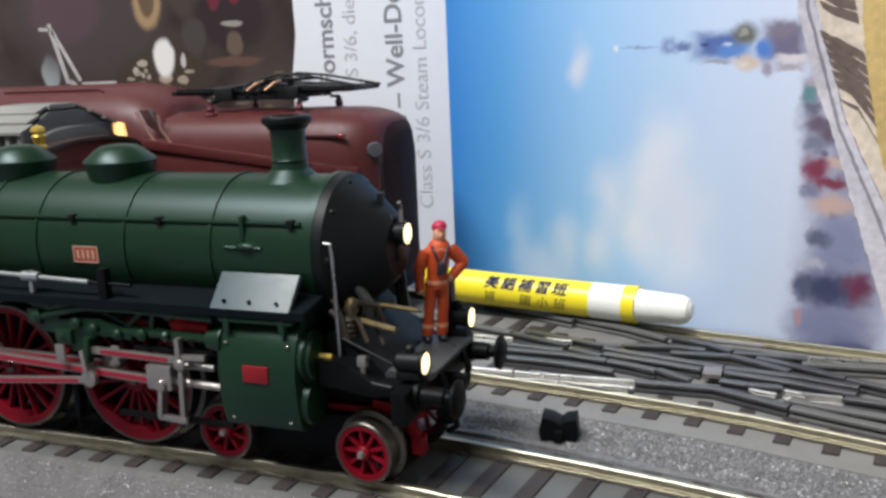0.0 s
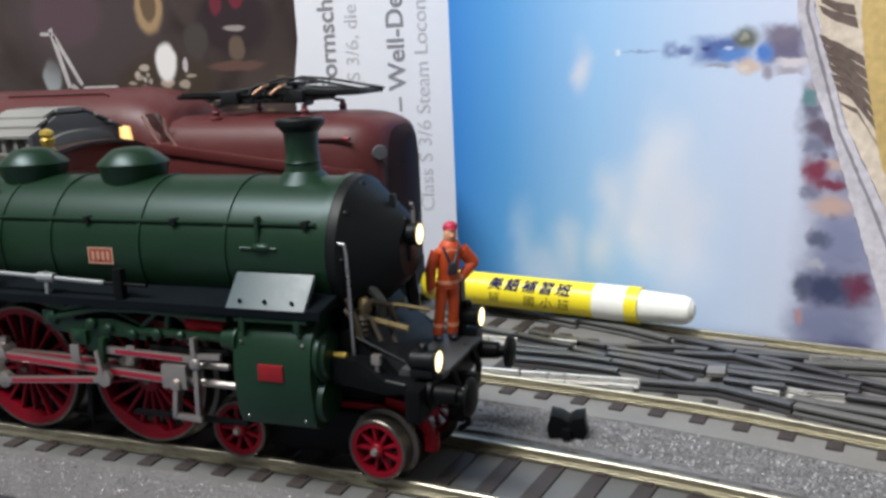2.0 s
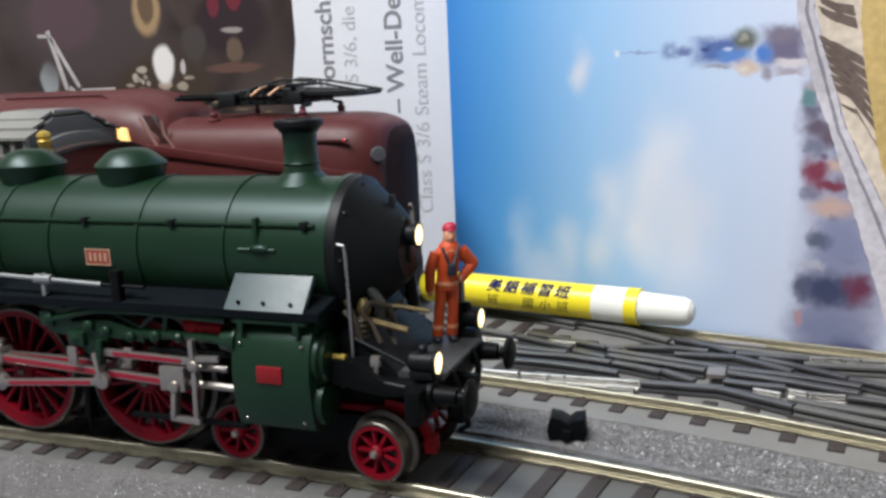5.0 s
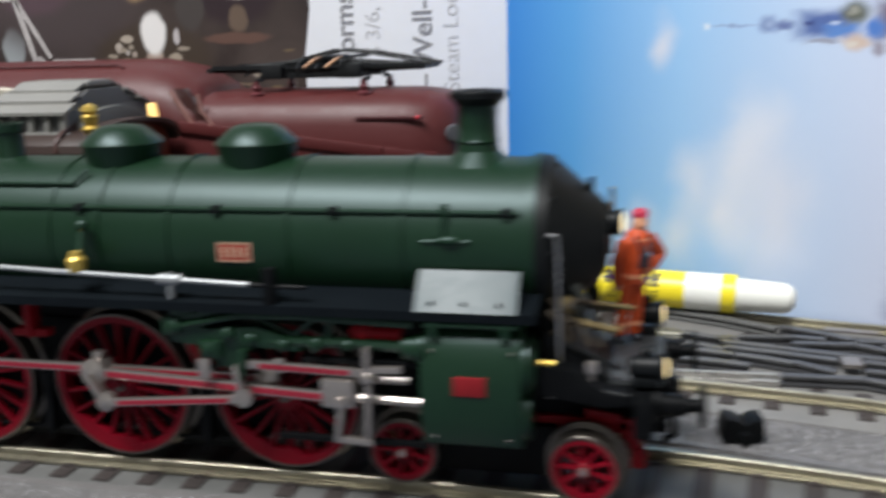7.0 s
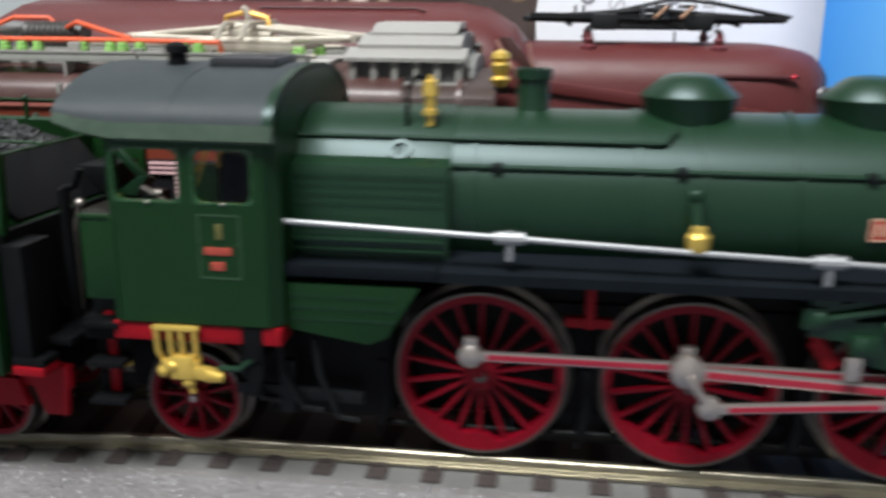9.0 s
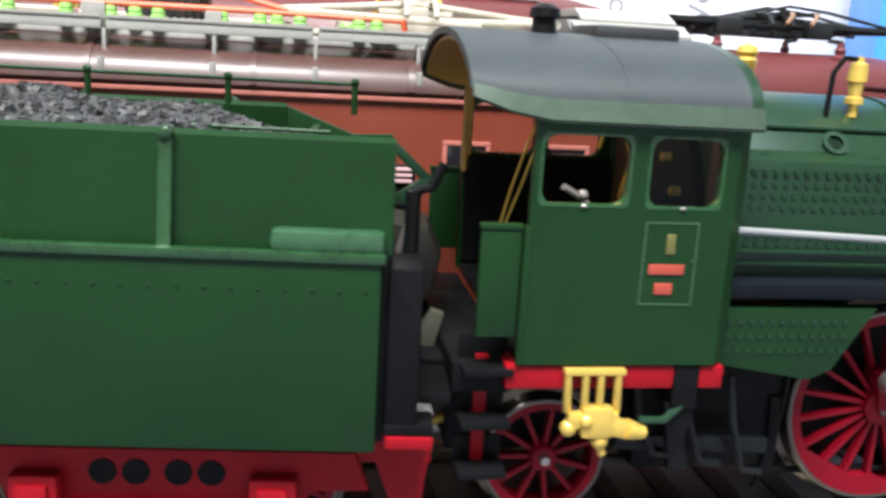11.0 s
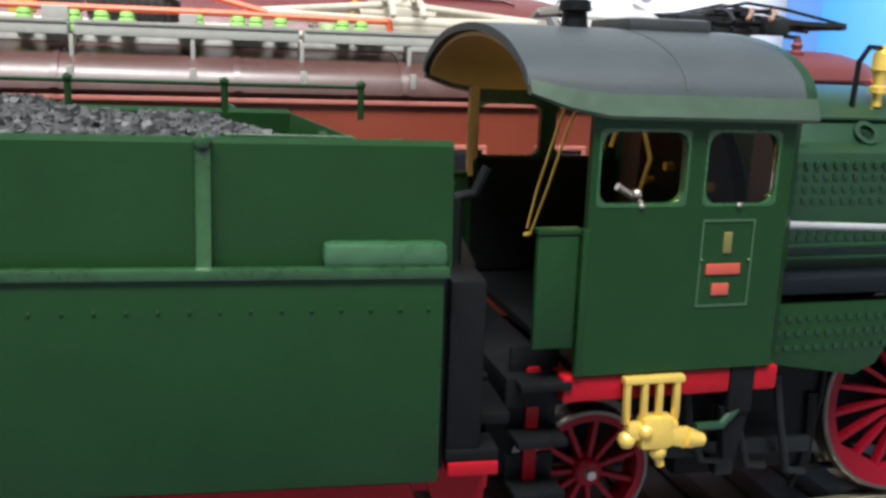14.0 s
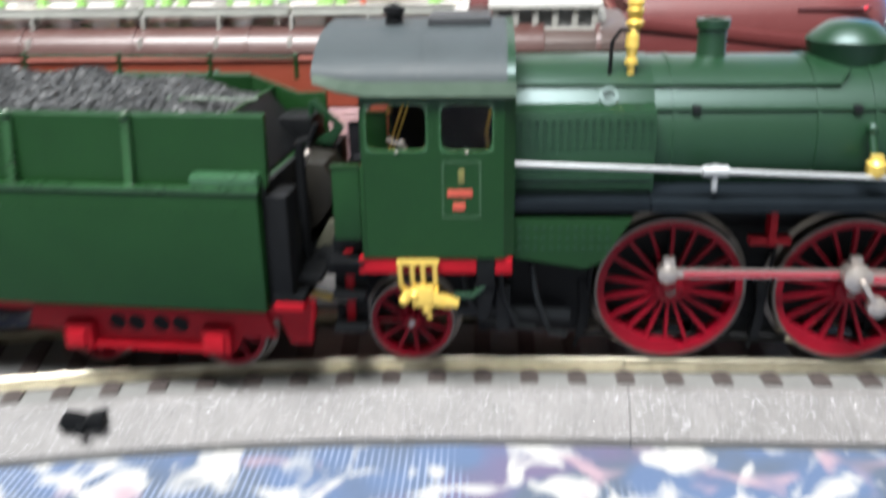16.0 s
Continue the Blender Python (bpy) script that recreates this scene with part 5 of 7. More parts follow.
# bogies with outside frames
def tender_bogie(cx):
    f = Shape().prism([(cx - 17.0, 10.8), (cx + 17.0, 10.8), (cx + 18.2, 7.2), (cx + 13.2, 7.0), (cx + 12.2, 4.8), (cx - 12.2, 4.8), (cx - 13.2, 7.0), (cx - 18.2, 7.2)], "y", -14.0, -12.6, 0.3)
    b = part("tender_bogie", f, REDF, ten, "red outside-framed bogie")
    g = Shape().prism([(cx - 17.0, 10.8), (cx + 17.0, 10.8), (cx + 18.2, 7.2), (cx + 13.2, 7.0), (cx + 12.2, 4.8), (cx - 12.2, 4.8), (cx - 13.2, 7.0), (cx - 18.2, 7.2)], "y", 12.6, 14.0, 0.3)
    part("side_frame", g, REDF, b)
    for dx in (-10.0, 10.0):
        for side in (-1, 1):
            part("axle_box", Shape().box(cx + dx - 2.1, cx + dx + 2.1, *sorted((side * 13.6, side * 15.6)), 4.8, 8.9, 0.6).box(cx + dx - 1.4, cx + dx + 1.4, *sorted((side * 15.2, side * 16.2)), 5.4, 8.2, 0.5), REDF, b)
    for dx in (-4.6, -1.8, 1.8, 4.6):
        part("frame_hole", Shape().lathe([(0, 0), (0, 1.2), (0.35, 1.2), (0.35, 0)], (cx + dx, -14.12, 8.7), "y", 16), BLACK, b)
    part("spring_plank", Shape().box(cx - 11.0, cx + 11.0, -15.0, -13.8, 5.0, 5.8, 0.2), REDF, b)
    for dx in (-10.0, 10.0):
        wheelset(ten, cx + dx, 5.5, SMALL, SMALLTYRE, "tender_wheel", HUBCAP)


tender_bogie(-72.2)
tender_bogie(-117.0)
part("tender_frame", Shape().box(TX0, TX1 + 1.5, -11.0, 11.0, 9.0, 12.9, 0.3), BLACK, ten)
part("red_valance", Shape().box(TX0, TX1 + 5.0, -13.2, -12.0, 9.6, 12.6, 0.2).prism([(TX1 - 1, 12.6), (TX1 + 5.0, 12.6), (TX1 + 4.4, 6.2), (TX1 + 1.4, 6.2)], "y", -13.4, -12.4, 0.2), REDF, ten)

# the tender stands slightly askew behind the engine
swing = pose(-54 * MM, -13.4 * MM, 0, 0, 0, -4.6) @ Matrix.Translation((54 * MM, 10 * MM, 0))
ten.matrix_basis = swing @ ten.matrix_basis

# ---------------------------------------------------------------- figure on the platform: one plain mesh
f = Shape()


def limb(pts, rs):
    for (p, q), (ra, rb) in zip(zip(pts, pts[1:]), zip(rs, rs[1:])):
        f.rod(p, q, ra, 12, rb)
        f.ball(q, rb, n=10)


# it faces +x here and is turned afterwards
f.slot = 0
for d in (-1, 1):
    limb([(0, d * 1.2, 0.9), (0.25, d * 1.15, 4.2), (0, d * 0.85, 8.0)], [0.92, 0.86, 1.1])
limb([(0, 0, 7.4), (0, 0, 9.2), (0, 0, 12.2)], [1.75, 1.7, 2.0])
f.ball((0, 0, 12.2), 2.2, (0.72, 1.15, 0.5), 12)
limb([(0, -2.1, 12.3), (0.1, -3.0, 10.0), (0.5, -2.9, 7.6)], [1.0, 0.92, 0.78])
limb([(0, 2.1, 12.3), (-0.2, 4.2, 10.4), (0.6, 2.3, 8.8)], [1.0, 0.92, 0.75])
f.slot = 1
f.ball((0.15, 0, 14.5), 1.22, (1, 0.9, 1.15), 14)
f.rod((0, 0, 12.8), (0, 0, 14.0), 0.62)
f.ball((0.6, -2.8, 7.2), 0.66, n=8)
f.ball((0.8, 2.0, 8.7), 0.6, n=8)
f.ball((1.3, 0, 14.4), 0.32, n=6)
f.slot = 2
f.ball((-0.15, 0, 15.45), 1.24, (1.02, 0.98, 0.68), 14)
f.ball((0.7, 0, 15.35), 0.75, (1.0, 1, 0.25), 10)
f.slot = 3
for d in (-1, 1):
    f.ball((0.45, d * 1.25, 0.45), 1.0, (1.45, 0.85, 0.55), 10)
f.tube([(1.1, -1.3, 13.1), (1.85, -0.9, 12.2), (2.1, -0.3, 11.0), (2.1, 0.5, 11.0), (1.85, 0.9, 12.2), (1.1, 1.3, 13.1)], 0.24)
f.box(1.6, 2.5, -0.5, 0.9, 9.4, 11.1, 0.2)
f.slot = 4
for d in (-1, 1):
    f.lathe([(0, 0.9), (0, 1.0), (0.55, 1.0), (0.55, 0.9)], (0.05, d * 1.2, 1.9), "z", 12, True)
f.lathe([(0, 1.7), (0, 1.84), (0.5, 1.84), (0.5, 1.7)], (0, 0, 8.0), "z", 16, True)
f.prism([(-0.9, 12.6), (-0.2, 12.9), (0.2, 12.9), (0.9, 12.6), (0.1, 11.2), (-0.1, 11.2)], "x", 1.5, 1.8)
bmesh.ops.rotate(f.bm, verts=f.bm.verts, cent=(0, 0, 0), matrix=Matrix.Rotation(radians(-58), 3, "Z"))
bmesh.ops.scale(f.bm, verts=f.bm.verts, vec=(0.94, 0.94, 1.155))
for vert in f.bm.verts:
    vert.co.x += 0.09 * vert.co.z
bmesh.ops.translate(f.bm, verts=f.bm.verts, vec=(94.2, 6.4, 16.02))
solid("model_figure", f, [OVERALL, SKIN, CAPRED, BOOT, mat("pale_orange_tape", (0.75, 0.30, 0.16), 0.5)],
      "small painted figure in orange overalls standing on the platform", "figurine", angle=60)

# ---------------------------------------------------------------- oxide red electric engine (middle track)
mid = thing("electric_locomotive", (-70, 44.5, 0), "oxide red model electric engine with a cluttered pale roof", "model locomotive", "electric engines")
MY, MX0, MX1 = 44.5, -150.0, -3.0


def round_roof(half, z_edge, z_top, n=16, p=0.75):
    """Points of a roof arch from the near edge to the far edge."""
    return [(half * math.sin(radians(-90 + 180 * i / n)), z_edge + (z_top - z_edge) * max(0.0, math.cos(radians(-90 + 180 * i / n))) ** p) for i in range(n + 1)]


body_out = [(MY - 17.0, 10.0), (MY - 17.0, 39.6)] + [(MY + u, v) for u, v in round_roof(17.0, 40.2, 44.0)] + [(MY + 17.0, 39.6), (MY + 17.0, 10.0)]
mbody = part("body", Shape().prism(body_out, "x", MX0, MX1, 0.6), BROWNMID, mid, "oxide red body side")
roof_out = [(MY + u * 1.03, v + 0.25) for u, v in round_roof(17.2, 39.9, 45.8)]
mroof = part("roof", Shape().prism(roof_out + [(MY + u * 0.97, v - 0.6) for u, v in round_roof(17.2, 39.9, 45.8)][::-1], "x", MX0 - 1.0, MX1 - 12.0, 0.1), ROOFMID, mid, "dusky pink curved roof with seams")
part("cab_roof_end", Shape().prism([(MY + u * 1.03, v + 0.25) for u, v in round_roof(17.2, 39.9, 44.8)] + [(MY + u * 0.96, v - 0.8) for u, v in round_roof(17.2, 39.9, 44.8)][::-1], "x", MX1 - 12.0, MX1 + 2.6, 0.2), mat("umber_cab_roof", (0.035, 0.02, 0.016), 0.5), mid, "umber curved cab roof overhang")
for x in range(-146, 0, 20):
    part("roof_seam", Shape().prism([(MY + u * 1.04, v + 0.4) for u, v in round_roof(17.2, 39.9, 45.8)] + [(MY + u * 0.98, v - 0.4) for u, v in round_roof(17.2, 39.9, 45.8)][::-1], "x", x - 0.4, x + 0.4), ROOFMID, mroof)
# side windows, louvres and lining
for x0, x1 in ((-66.4, -60.6), (-80.0, -73.0), (-96.0, -89.0), (-41.0, -35.6), (-28.0, -22.0)):
    w = part("side_window", Shape().box(x0, x1, MY - 17.25, MY - 16.6, 27.0, 33.6, 0.2), WINDOWDARK, mid, "dark side window with a pale frame")
    fr = Shape()
    for a, b, c, d in ((x0 - 0.5, x1 + 0.5, 33.4, 34.0), (x0 - 0.5, x1 + 0.5, 26.6, 27.2), (x0 - 0.5, x0 + 0.1, 27.2, 33.4), (x1 - 0.1, x1 + 0.5, 27.2, 33.4)):
        fr.box(a, b, MY - 17.4, MY - 16.7, c, d, 0.1)
    part("window_frame", fr, mat("oxide_frame", (0.30, 0.10, 0.08), 0.45), w)
lv = part("louvre_panel", Shape().box(-57.0, -45.0, MY - 17.3, MY - 16.7, 20.4, 30.6, 0.1), WINDOWDARK, mid, "dark opening with pink louvre slats")
for i in range(12):
    z = 21.0 + i * 0.8
    a, b = (-56.6, -45.4) if i > 8 else (-52.4, -49.0)
    part("louvre_slat", Shape().box(a, b, MY - 17.75, MY - 17.2, z, z + 0.42, 0.08), mat("louvre_light", (0.52, 0.33, 0.34), 0.4), lv)
part("eaves_strip", Shape().box(MX0, MX1, MY - 17.5, MY - 16.8, 38.9, 39.5, 0.15), mat("oxide_frame", (0.30, 0.10, 0.08), 0.45), mid)
part("underframe", Shape().box(MX0 + 4, MX1 - 4, MY - 13, MY + 13, 2.5, 10.2, 0.5), BLACK, mid)
for x in (-140, -126, -96, -80, -56, -40, -22, -10):
    part("wheel_pair", Shape().rod((x, MY - 10.0, 5.4), (x, MY + 10.0, 5.4), 5.4, 28), BLACK, mid)
# walkway planks on brackets along both roof edges
for y in (MY - 13.6, MY + 13.6):
    for x0, x1 in ((-150, -117.5), (-117, -84.6), (-84, -58.6), (-58, -30.4)):
        wk = part("roof_walkway", Shape().box(x0, x1, y - 1.5, y + 1.5, 46.2, 47.7, 0.15), mat("walkway_grey", (0.27, 0.275, 0.25), 0.5, vary=0.12), mid, "grey roof walkway plank with a bright edge")
        part("walkway_edge", Shape().box(x0 + 0.1, x1 - 0.1, y - 1.65, y - 0.9, 47.5, 47.95, 0.1), PALEGREY, wk)
    for x in (-146, -118, -104, -84.3, -71, -58.3, -45, -32):
        part("walkway_bracket", Shape().box(x - 0.25, x + 0.25, y - 1.4, y + 1.4, 42.6, 46.3, 0.1).box(x - 0.35, x + 0.35, y - 4.0 if y < MY else y, y if y < MY else y + 4.0, 41.0, 42.8, 0.1), PALEGREY, mid)
part("roof_deck", Shape().box(-148, -28, MY - 9.5, MY + 9.5, 45.4, 46.6, 0.2), mat("deck_grey", (0.36, 0.35, 0.33), 0.5, vary=0.2), mid, "grey roof deck under the equipment")


def insulator(x, y, z, parent, r=0.75, h=2.4):
    r *= 1.3
    s = Shape().lathe([(0, r * 0.8), (h * 0.1, r), (h * 0.3, r), (h * 0.36, r * 0.8), (h * 0.44, r * 1.0), (h * 0.66, r * 0.98), (h * 0.72, r * 0.75), (h * 0.8, r * 0.85), (h, r * 0.7), (h, 0)], (x, y, z), "z", 14)
    part("insulator", s, GLASSGREEN, parent, "green ribbed insulator")


for x in (-146, -137, -128, -120, -112, -104, -97, -90, -84.6, -81.5, -78.6, -70.6, -65.6, -63.4, -60.4, -52.6, -50.2):
    insulator(x, MY - 9.4, 46.4, mid, 0.8, 2.8)
bus = part("busbar", Shape().tube([(-150, MY - 9.4, 49.5), (-100, MY - 9.4, 49.5), (-66, MY - 9.4, 49.5), (-46.5, MY - 9.4, 49.3)], 0.42).tube([(-46.6, MY - 9.4, 49.4), (-46.2, MY - 9.4, 46.8)], 0.42), ORANGE, mid, "orange insulated busbar")
part("busbar", Shape().tube([(-150, MY - 4.0, 50.6), (-92, MY - 4.0, 50.6), (-86, MY - 3.6, 53.0), (-80, MY - 3.0, 53.0), (-77, MY - 2.6, 50.2)], 0.42).tube([(-75, MY - 6, 51.4), (-72, MY - 8, 52.4), (-66, MY - 9, 50.8), (-62, MY - 9.4, 49.8)], 0.42), ORANGE, mid, "orange insulated busbar")
part("resistor_drum", Shape().lathe([(0, 0), (0, 2.0), (0.4, 2.3), *[(0.8 + 0.5 * k, 2.3 - 0.25 * (k % 2)) for k in range(20)], (11.0, 2.0), (11.0, 0)], (-83.5, MY - 4.4, 50.2), "x", 20), mat("drum_black", (0.02, 0.018, 0.016), 0.5, vary=0.3), mid, "black ribbed roof drum")
part("resistor_drum", Shape().rod((-90.0, MY - 1.0, 51.0), (-84.5, MY - 1.0, 50.6), 1.5, 20), DARKGREY, mid)
part("contact_fitting", Shape().box(-92.4, -89.4, MY - 6.4, MY - 4.2, 48.6, 51.4, 0.3).ball((-95.4, MY - 5.0, 50.8), 1.3, n=10), BRASS, mid, "brass roof contact")


def pantograph(parent, x0, x1, y, z, m, half=7.4, name="pantograph"):
    """A lowered scissor pantograph: base frame, folded arms and collector strips."""
    xm = (x0 + x1) / 2
    b = Shape()
    for s_ in (-1, 1):
        b.bar((xm - 11, y + s_ * half * 0.8, z), (xm + 11, y + s_ * half * 0.8, z), 1.0, 1.1, (0, 0, 1), 0.15)
    for dx in (-10, 0, 10):
        b.bar((xm + dx, y - half * 0.85, z), (xm + dx, y + half * 0.85, z), 0.9, 0.9, (0, 0, 1), 0.1)
    base = part(name, b, m, parent, "folded roof pantograph")
    for s_ in (-1, 1):
        for d in (-1, 1):
            xe = x1 if d > 0 else x0
            part("lower_arm", Shape().rod((xm - d * 9, y + s_ * half * 0.8, z + 0.8), (xe, y + s_ * half * 0.72, z + 1.6), 0.62), m, base)
            part("upper_arm", Shape().rod((xe, y + s_ * half * 0.72, z + 1.6), (xm - d * 1.6, y + s_ * half * 0.5, z + 3.6), 0.55), m, base)
            part("diagonal_stay", Shape().rod((xe, y + s_ * half * 0.72, z + 1.6), (xm + d * 4, y - s_ * half * 0.3, z + 2.8), 0.32), m, base)
    for xe in (x0, x1):
        part("cross_tube", Shape().rod((xe, y - half * 0.95, z + 1.6), (xe, y + half * 0.95, z + 1.6), 0.6), m, base)
    for dx in (-2.0, 2.0):
        part("collector_strip", Shape().tube([(xm + dx, y - 11.0, z + 1.6), (xm + dx, y - 9.4, z + 3.2), (xm + dx, y - 7.0, z + 4.0), (xm + dx, y + 7.0, z + 4.0), (xm + dx, y + 9.4, z + 3.2), (xm + dx, y + 11.0, z + 1.6)], 0.42), m, base)
    part("spring", Shape().rod((xm - 7, y - 1.6, z + 0.9), (xm + 7, y - 1.6, z + 0.9), 0.7, 12).rod((xm - 7, y + 1.6, z + 0.9), (xm + 7, y + 1.6, z + 0.9), 0.7, 12), m, base)
    return base


pantograph(mid, -64.0, -24.6, MY, 48.4, SILVER)
# silver roof gear: conduits, boxes, springs and levers
gear = random.Random(11)
for x0, x1, y, z in ((-140, -112, -11.2, 47.2), (-110, -98, -11.0, 47.4), (-96, -86, -11.2, 47.2), (-80, -66, -11.2, 47.3), (-64, -50, -11.0, 47.1), (-130, -92, 2.0, 48.4), (-92, -62, 6.0, 48.2), (-60, -30, -10.9, 47.3), (-52, -30, 8.0, 48.0)):
    part("conduit", Shape().rod((x0, MY + y, z), (x1, MY + y, z), 0.38), SILVER, mid, "silver roof conduit")
for k in range(16):
    x = gear.choice((-72, -66, -58, -50, -42, -36, -100, -108, -118, -126)) + gear.uniform(-3, 3)
    y = gear.uniform(-11.2, -6.5)
    w = gear.uniform(0.8, 2.2)
    part("contact_box", Shape().box(x - w, x + w, MY + y - 0.7, MY + y + 0.7, 46.5, 46.5 + gear.uniform(0.9, 1.9), 0.2), (SILVER, PALEGREY, DARKGREY)[k % 3], mid)
for x in (-47.4, -41.4):
    sp = Shape().tube([(x - 2.2 + 0.055 * j, MY - 4.4 + 0.75 * math.cos(j * 0.9), 50.2 + 0.75 * math.sin(j * 0.9)) for j in range(80)], 0.2, 6)
    part("coil_spring", sp, SILVER, mid, "silver coil spring")
part("lift_lever", Shape().tube([(-45.4, MY - 3.6, 49.0), (-44.6, MY - 3.8, 51.2), (-43.4, MY - 3.8, 52.8), (-43.6, MY - 3.8, 54.4), (-44.4, MY - 3.8, 55.0)], 0.55), SILVER, mid)
part("lift_block", Shape().box(-49.0, -39.0, MY - 6.0, MY - 2.4, 47.6, 49.4, 0.4).box(-46.6, -42.6, MY - 5.6, MY - 2.0, 49.2, 51.4, 0.5), SILVER, mid)
part("grey_case", Shape().box(-88.0, -85.0, MY - 10.6, MY - 6.4, 46.5, 49.6, 0.3), PALEGREY, mid)
part("grey_case", Shape().box(-72.6, -70.4, MY - 10.8, MY - 7.4, 46.5, 49.2, 0.3), PALEGREY, mid)
for x in (-54, -34):
    for y in (MY - 6.4, MY + 6.4):
        insulator(x, y, 46.4, mid, 0.95, 2.2)
part("roof_hoop", Shape().tube([(-50, MY + 2, 49), (-49, MY + 1, 53.4), (-45, MY, 54.2), (-41, MY - 1, 53.2), (-40, MY - 1.4, 49)], 0.5), mat("brass_hoop", (0.70, 0.42, 0.10), 0.4, 0.6), mid, "brass hoop over the roof gear")
# stepped ventilator lantern
LX0, LX1 = -24.4, -5.2
v = Shape()
v.box(LX0 + 0.6, LX1 - 0.6, MY - 13.4, MY + 13.4, 43.4, 47.6, 0.1)
vent = part("roof_ventilator", v, DARKGREY, mid, "stepped pale grey roof ventilator with small openings")
for i in range(6):
    x = LX0 + 1.2 + i * (LX1 - LX0 - 2.4) / 5
    for y in (MY - 13.8, MY + 13.8):
        part("ventilator_pillar", Shape().box(x - 0.55, x + 0.55, y - 0.5, y + 0.5, 43.5, 47.4, 0.1), PALEGREY, vent)
part("ventilator_sill", Shape().box(LX0, LX1, MY - 14.6, MY + 14.6, 42.9, 43.7, 0.15), PALEGREY, vent)
for k, (hw, z) in enumerate(((14.9, 47.5), (11.6, 49.4), (8.0, 51.2))):
    cut = 0.0 if k == 0 else 1.5 * k
    for sgn in (-1, 1):
        part("ventilator_cap", Shape().prism([(MY + sgn * hw, z), (MY + sgn * (hw - 3.8), z + 1.5), (MY + sgn * (hw - 3.8), z + 0.9), (MY + sgn * hw, z - 0.6)][::sgn], "x", LX0 + cut, LX1 - cut * 0.7, 0.1), PALEGREY, vent)
part("ventilator_top", Shape().prism([(MY - 4.2, 51.6), (MY - 3.6, 52.8), (MY + 3.6, 52.8), (MY + 4.2, 51.6)], "x", LX0 + 3.2, LX1 - 2.0, 0.2), PALEGREY, vent)
part("ventilator_core", Shape().prism([(MY - 12.6, 47.0), (MY - 5.0, 51.1), (MY + 5.0, 51.1), (MY + 12.6, 47.0)], "x", LX0 + 1.6, LX1 - 1.2, 0.1), DARKGREY, vent)
part("end_fairing", Shape().prism([(MY + u * 0.8, v) for u, v in round_roof(14.0, 43.6, 47.6)], "x", LX1 - 0.6, LX1 + 1.0, 0.2), mat("fairing_grey", (0.14, 0.14, 0.13), 0.5), vent)
part("gutter_plank", Shape().box(-26.0, -4.0, MY - 15.8, MY - 14.2, 41.8, 42.4, 0.15), PALEGREY, mid)
s = Shape().lathe([(0, 0.9), (0.8, 1.5), (1.2, 1.6), (1.7, 1.0), (2.4, 1.3), (3.4, 1.5), (3.8, 1.1), (4.4, 1.5), (5.2, 1.3), (5.6, 0.4), (5.8, 0)], (0.2, MY - 15.4, 43.4), "z", 18)
part("bell", s, BRASS, mid, "bright brass bell on the roof edge")
part("cab_front", Shape().box(MX1 - 0.2, MX1 + 0.6, MY - 14, MY + 14, 12, 39, 0.3), BROWNMID, mid)
for y in (MY - 8.6, MY, MY + 8.6):
    part("front_window", Shape().box(MX1 + 0.4, MX1 + 0.9, y - 3.4, y + 3.4, 28, 36.6, 0.3), WINDOWDARK, mid)

mid.matrix_basis = Matrix.Translation((-1.2 * MM, 0, 0)) @ mid.matrix_basis @ Matrix.Diagonal((1, 1, 0.98, 1))

# ---------------------------------------------------------------- maroon electric engine (far track)
far = thing("electric_locomotive", (-25, 80.0, 0), "maroon model electric engine with a black pantograph on its low bonnet", "model locomotive", "electric engines")
FY = 80.0
hood = [(FY - 16.0, 10.0), (FY - 16.6, 38.0), (FY - 16.0, 43.6), (FY - 14.4, 47.6), (FY - 11.6, 50.0), (FY - 6.0, 51.2), (FY + 6.0, 51.2), (FY + 11.6, 50.0), (FY + 14.4, 47.6), (FY + 16.0, 43.6), (FY + 16.6, 38.0), (FY + 16.0, 10.0)]
h = Shape()
NOSE = ((-4.0, 1.0, 0.0), (42.0, 1.0, 0.0), (48.0, 0.985, -0.1), (52.0, 0.94, -0.5), (55.0, 0.86, -1.2), (57.2, 0.75, -2.2), (58.9, 0.60, -3.6), (60.2, 0.40, -5.2), (60.8, 0.22, -6.2))


def loft(sh, stations):
    rings = []
    for x, k, dz in stations:
        rings.append([sh.bm.verts.new((x, FY + (y - FY) * k, z + (dz if z > 40 else 0.0))) for y, z in hood])
    for a, b in zip(rings, rings[1:]):
        for i in range(len(hood)):
            j = (i + 1) % len(hood)
            sh.bm.faces.new((a[i], a[j], b[j], b[i]))
    sh.bm.faces.new(rings[0]), sh.bm.faces.new(rings[-1])
    bmesh.ops.recalc_face_normals(sh.bm, faces=sh.bm.faces)
    return sh


bonnet = part("bonnet", loft(h, NOSE[:7]), BROWNFAR, far, "rounded maroon bonnet", angle=50)
part("nose_front", loft(Shape(), NOSE[6:]), mat("charcoal_nose", (0.030, 0.014, 0.013), 0.6, spec=0.1), bonnet, "charcoal rounded nose front", angle=50)
part("bonnet_ledge", Shape().bar((-2.0, FY - 16.5, 43.9), (44.0, FY - 16.6, 37.8), 1.2, 2.6, (0, 0, 1), 0.5).bar((44.0, FY - 16.6, 37.8), (55.0, FY - 14.6, 36.3), 1.2, 2.6, (0, 0, 1), 0.5), BROWNFAR, bonnet)
part("bonnet_groove", Shape().box(38.0, 52.5, FY - 16.0, FY - 15.0, 45.0, 45.7, 0.2), mat("maroon_dark", (0.05, 0.008, 0.01), 0.5), bonnet)
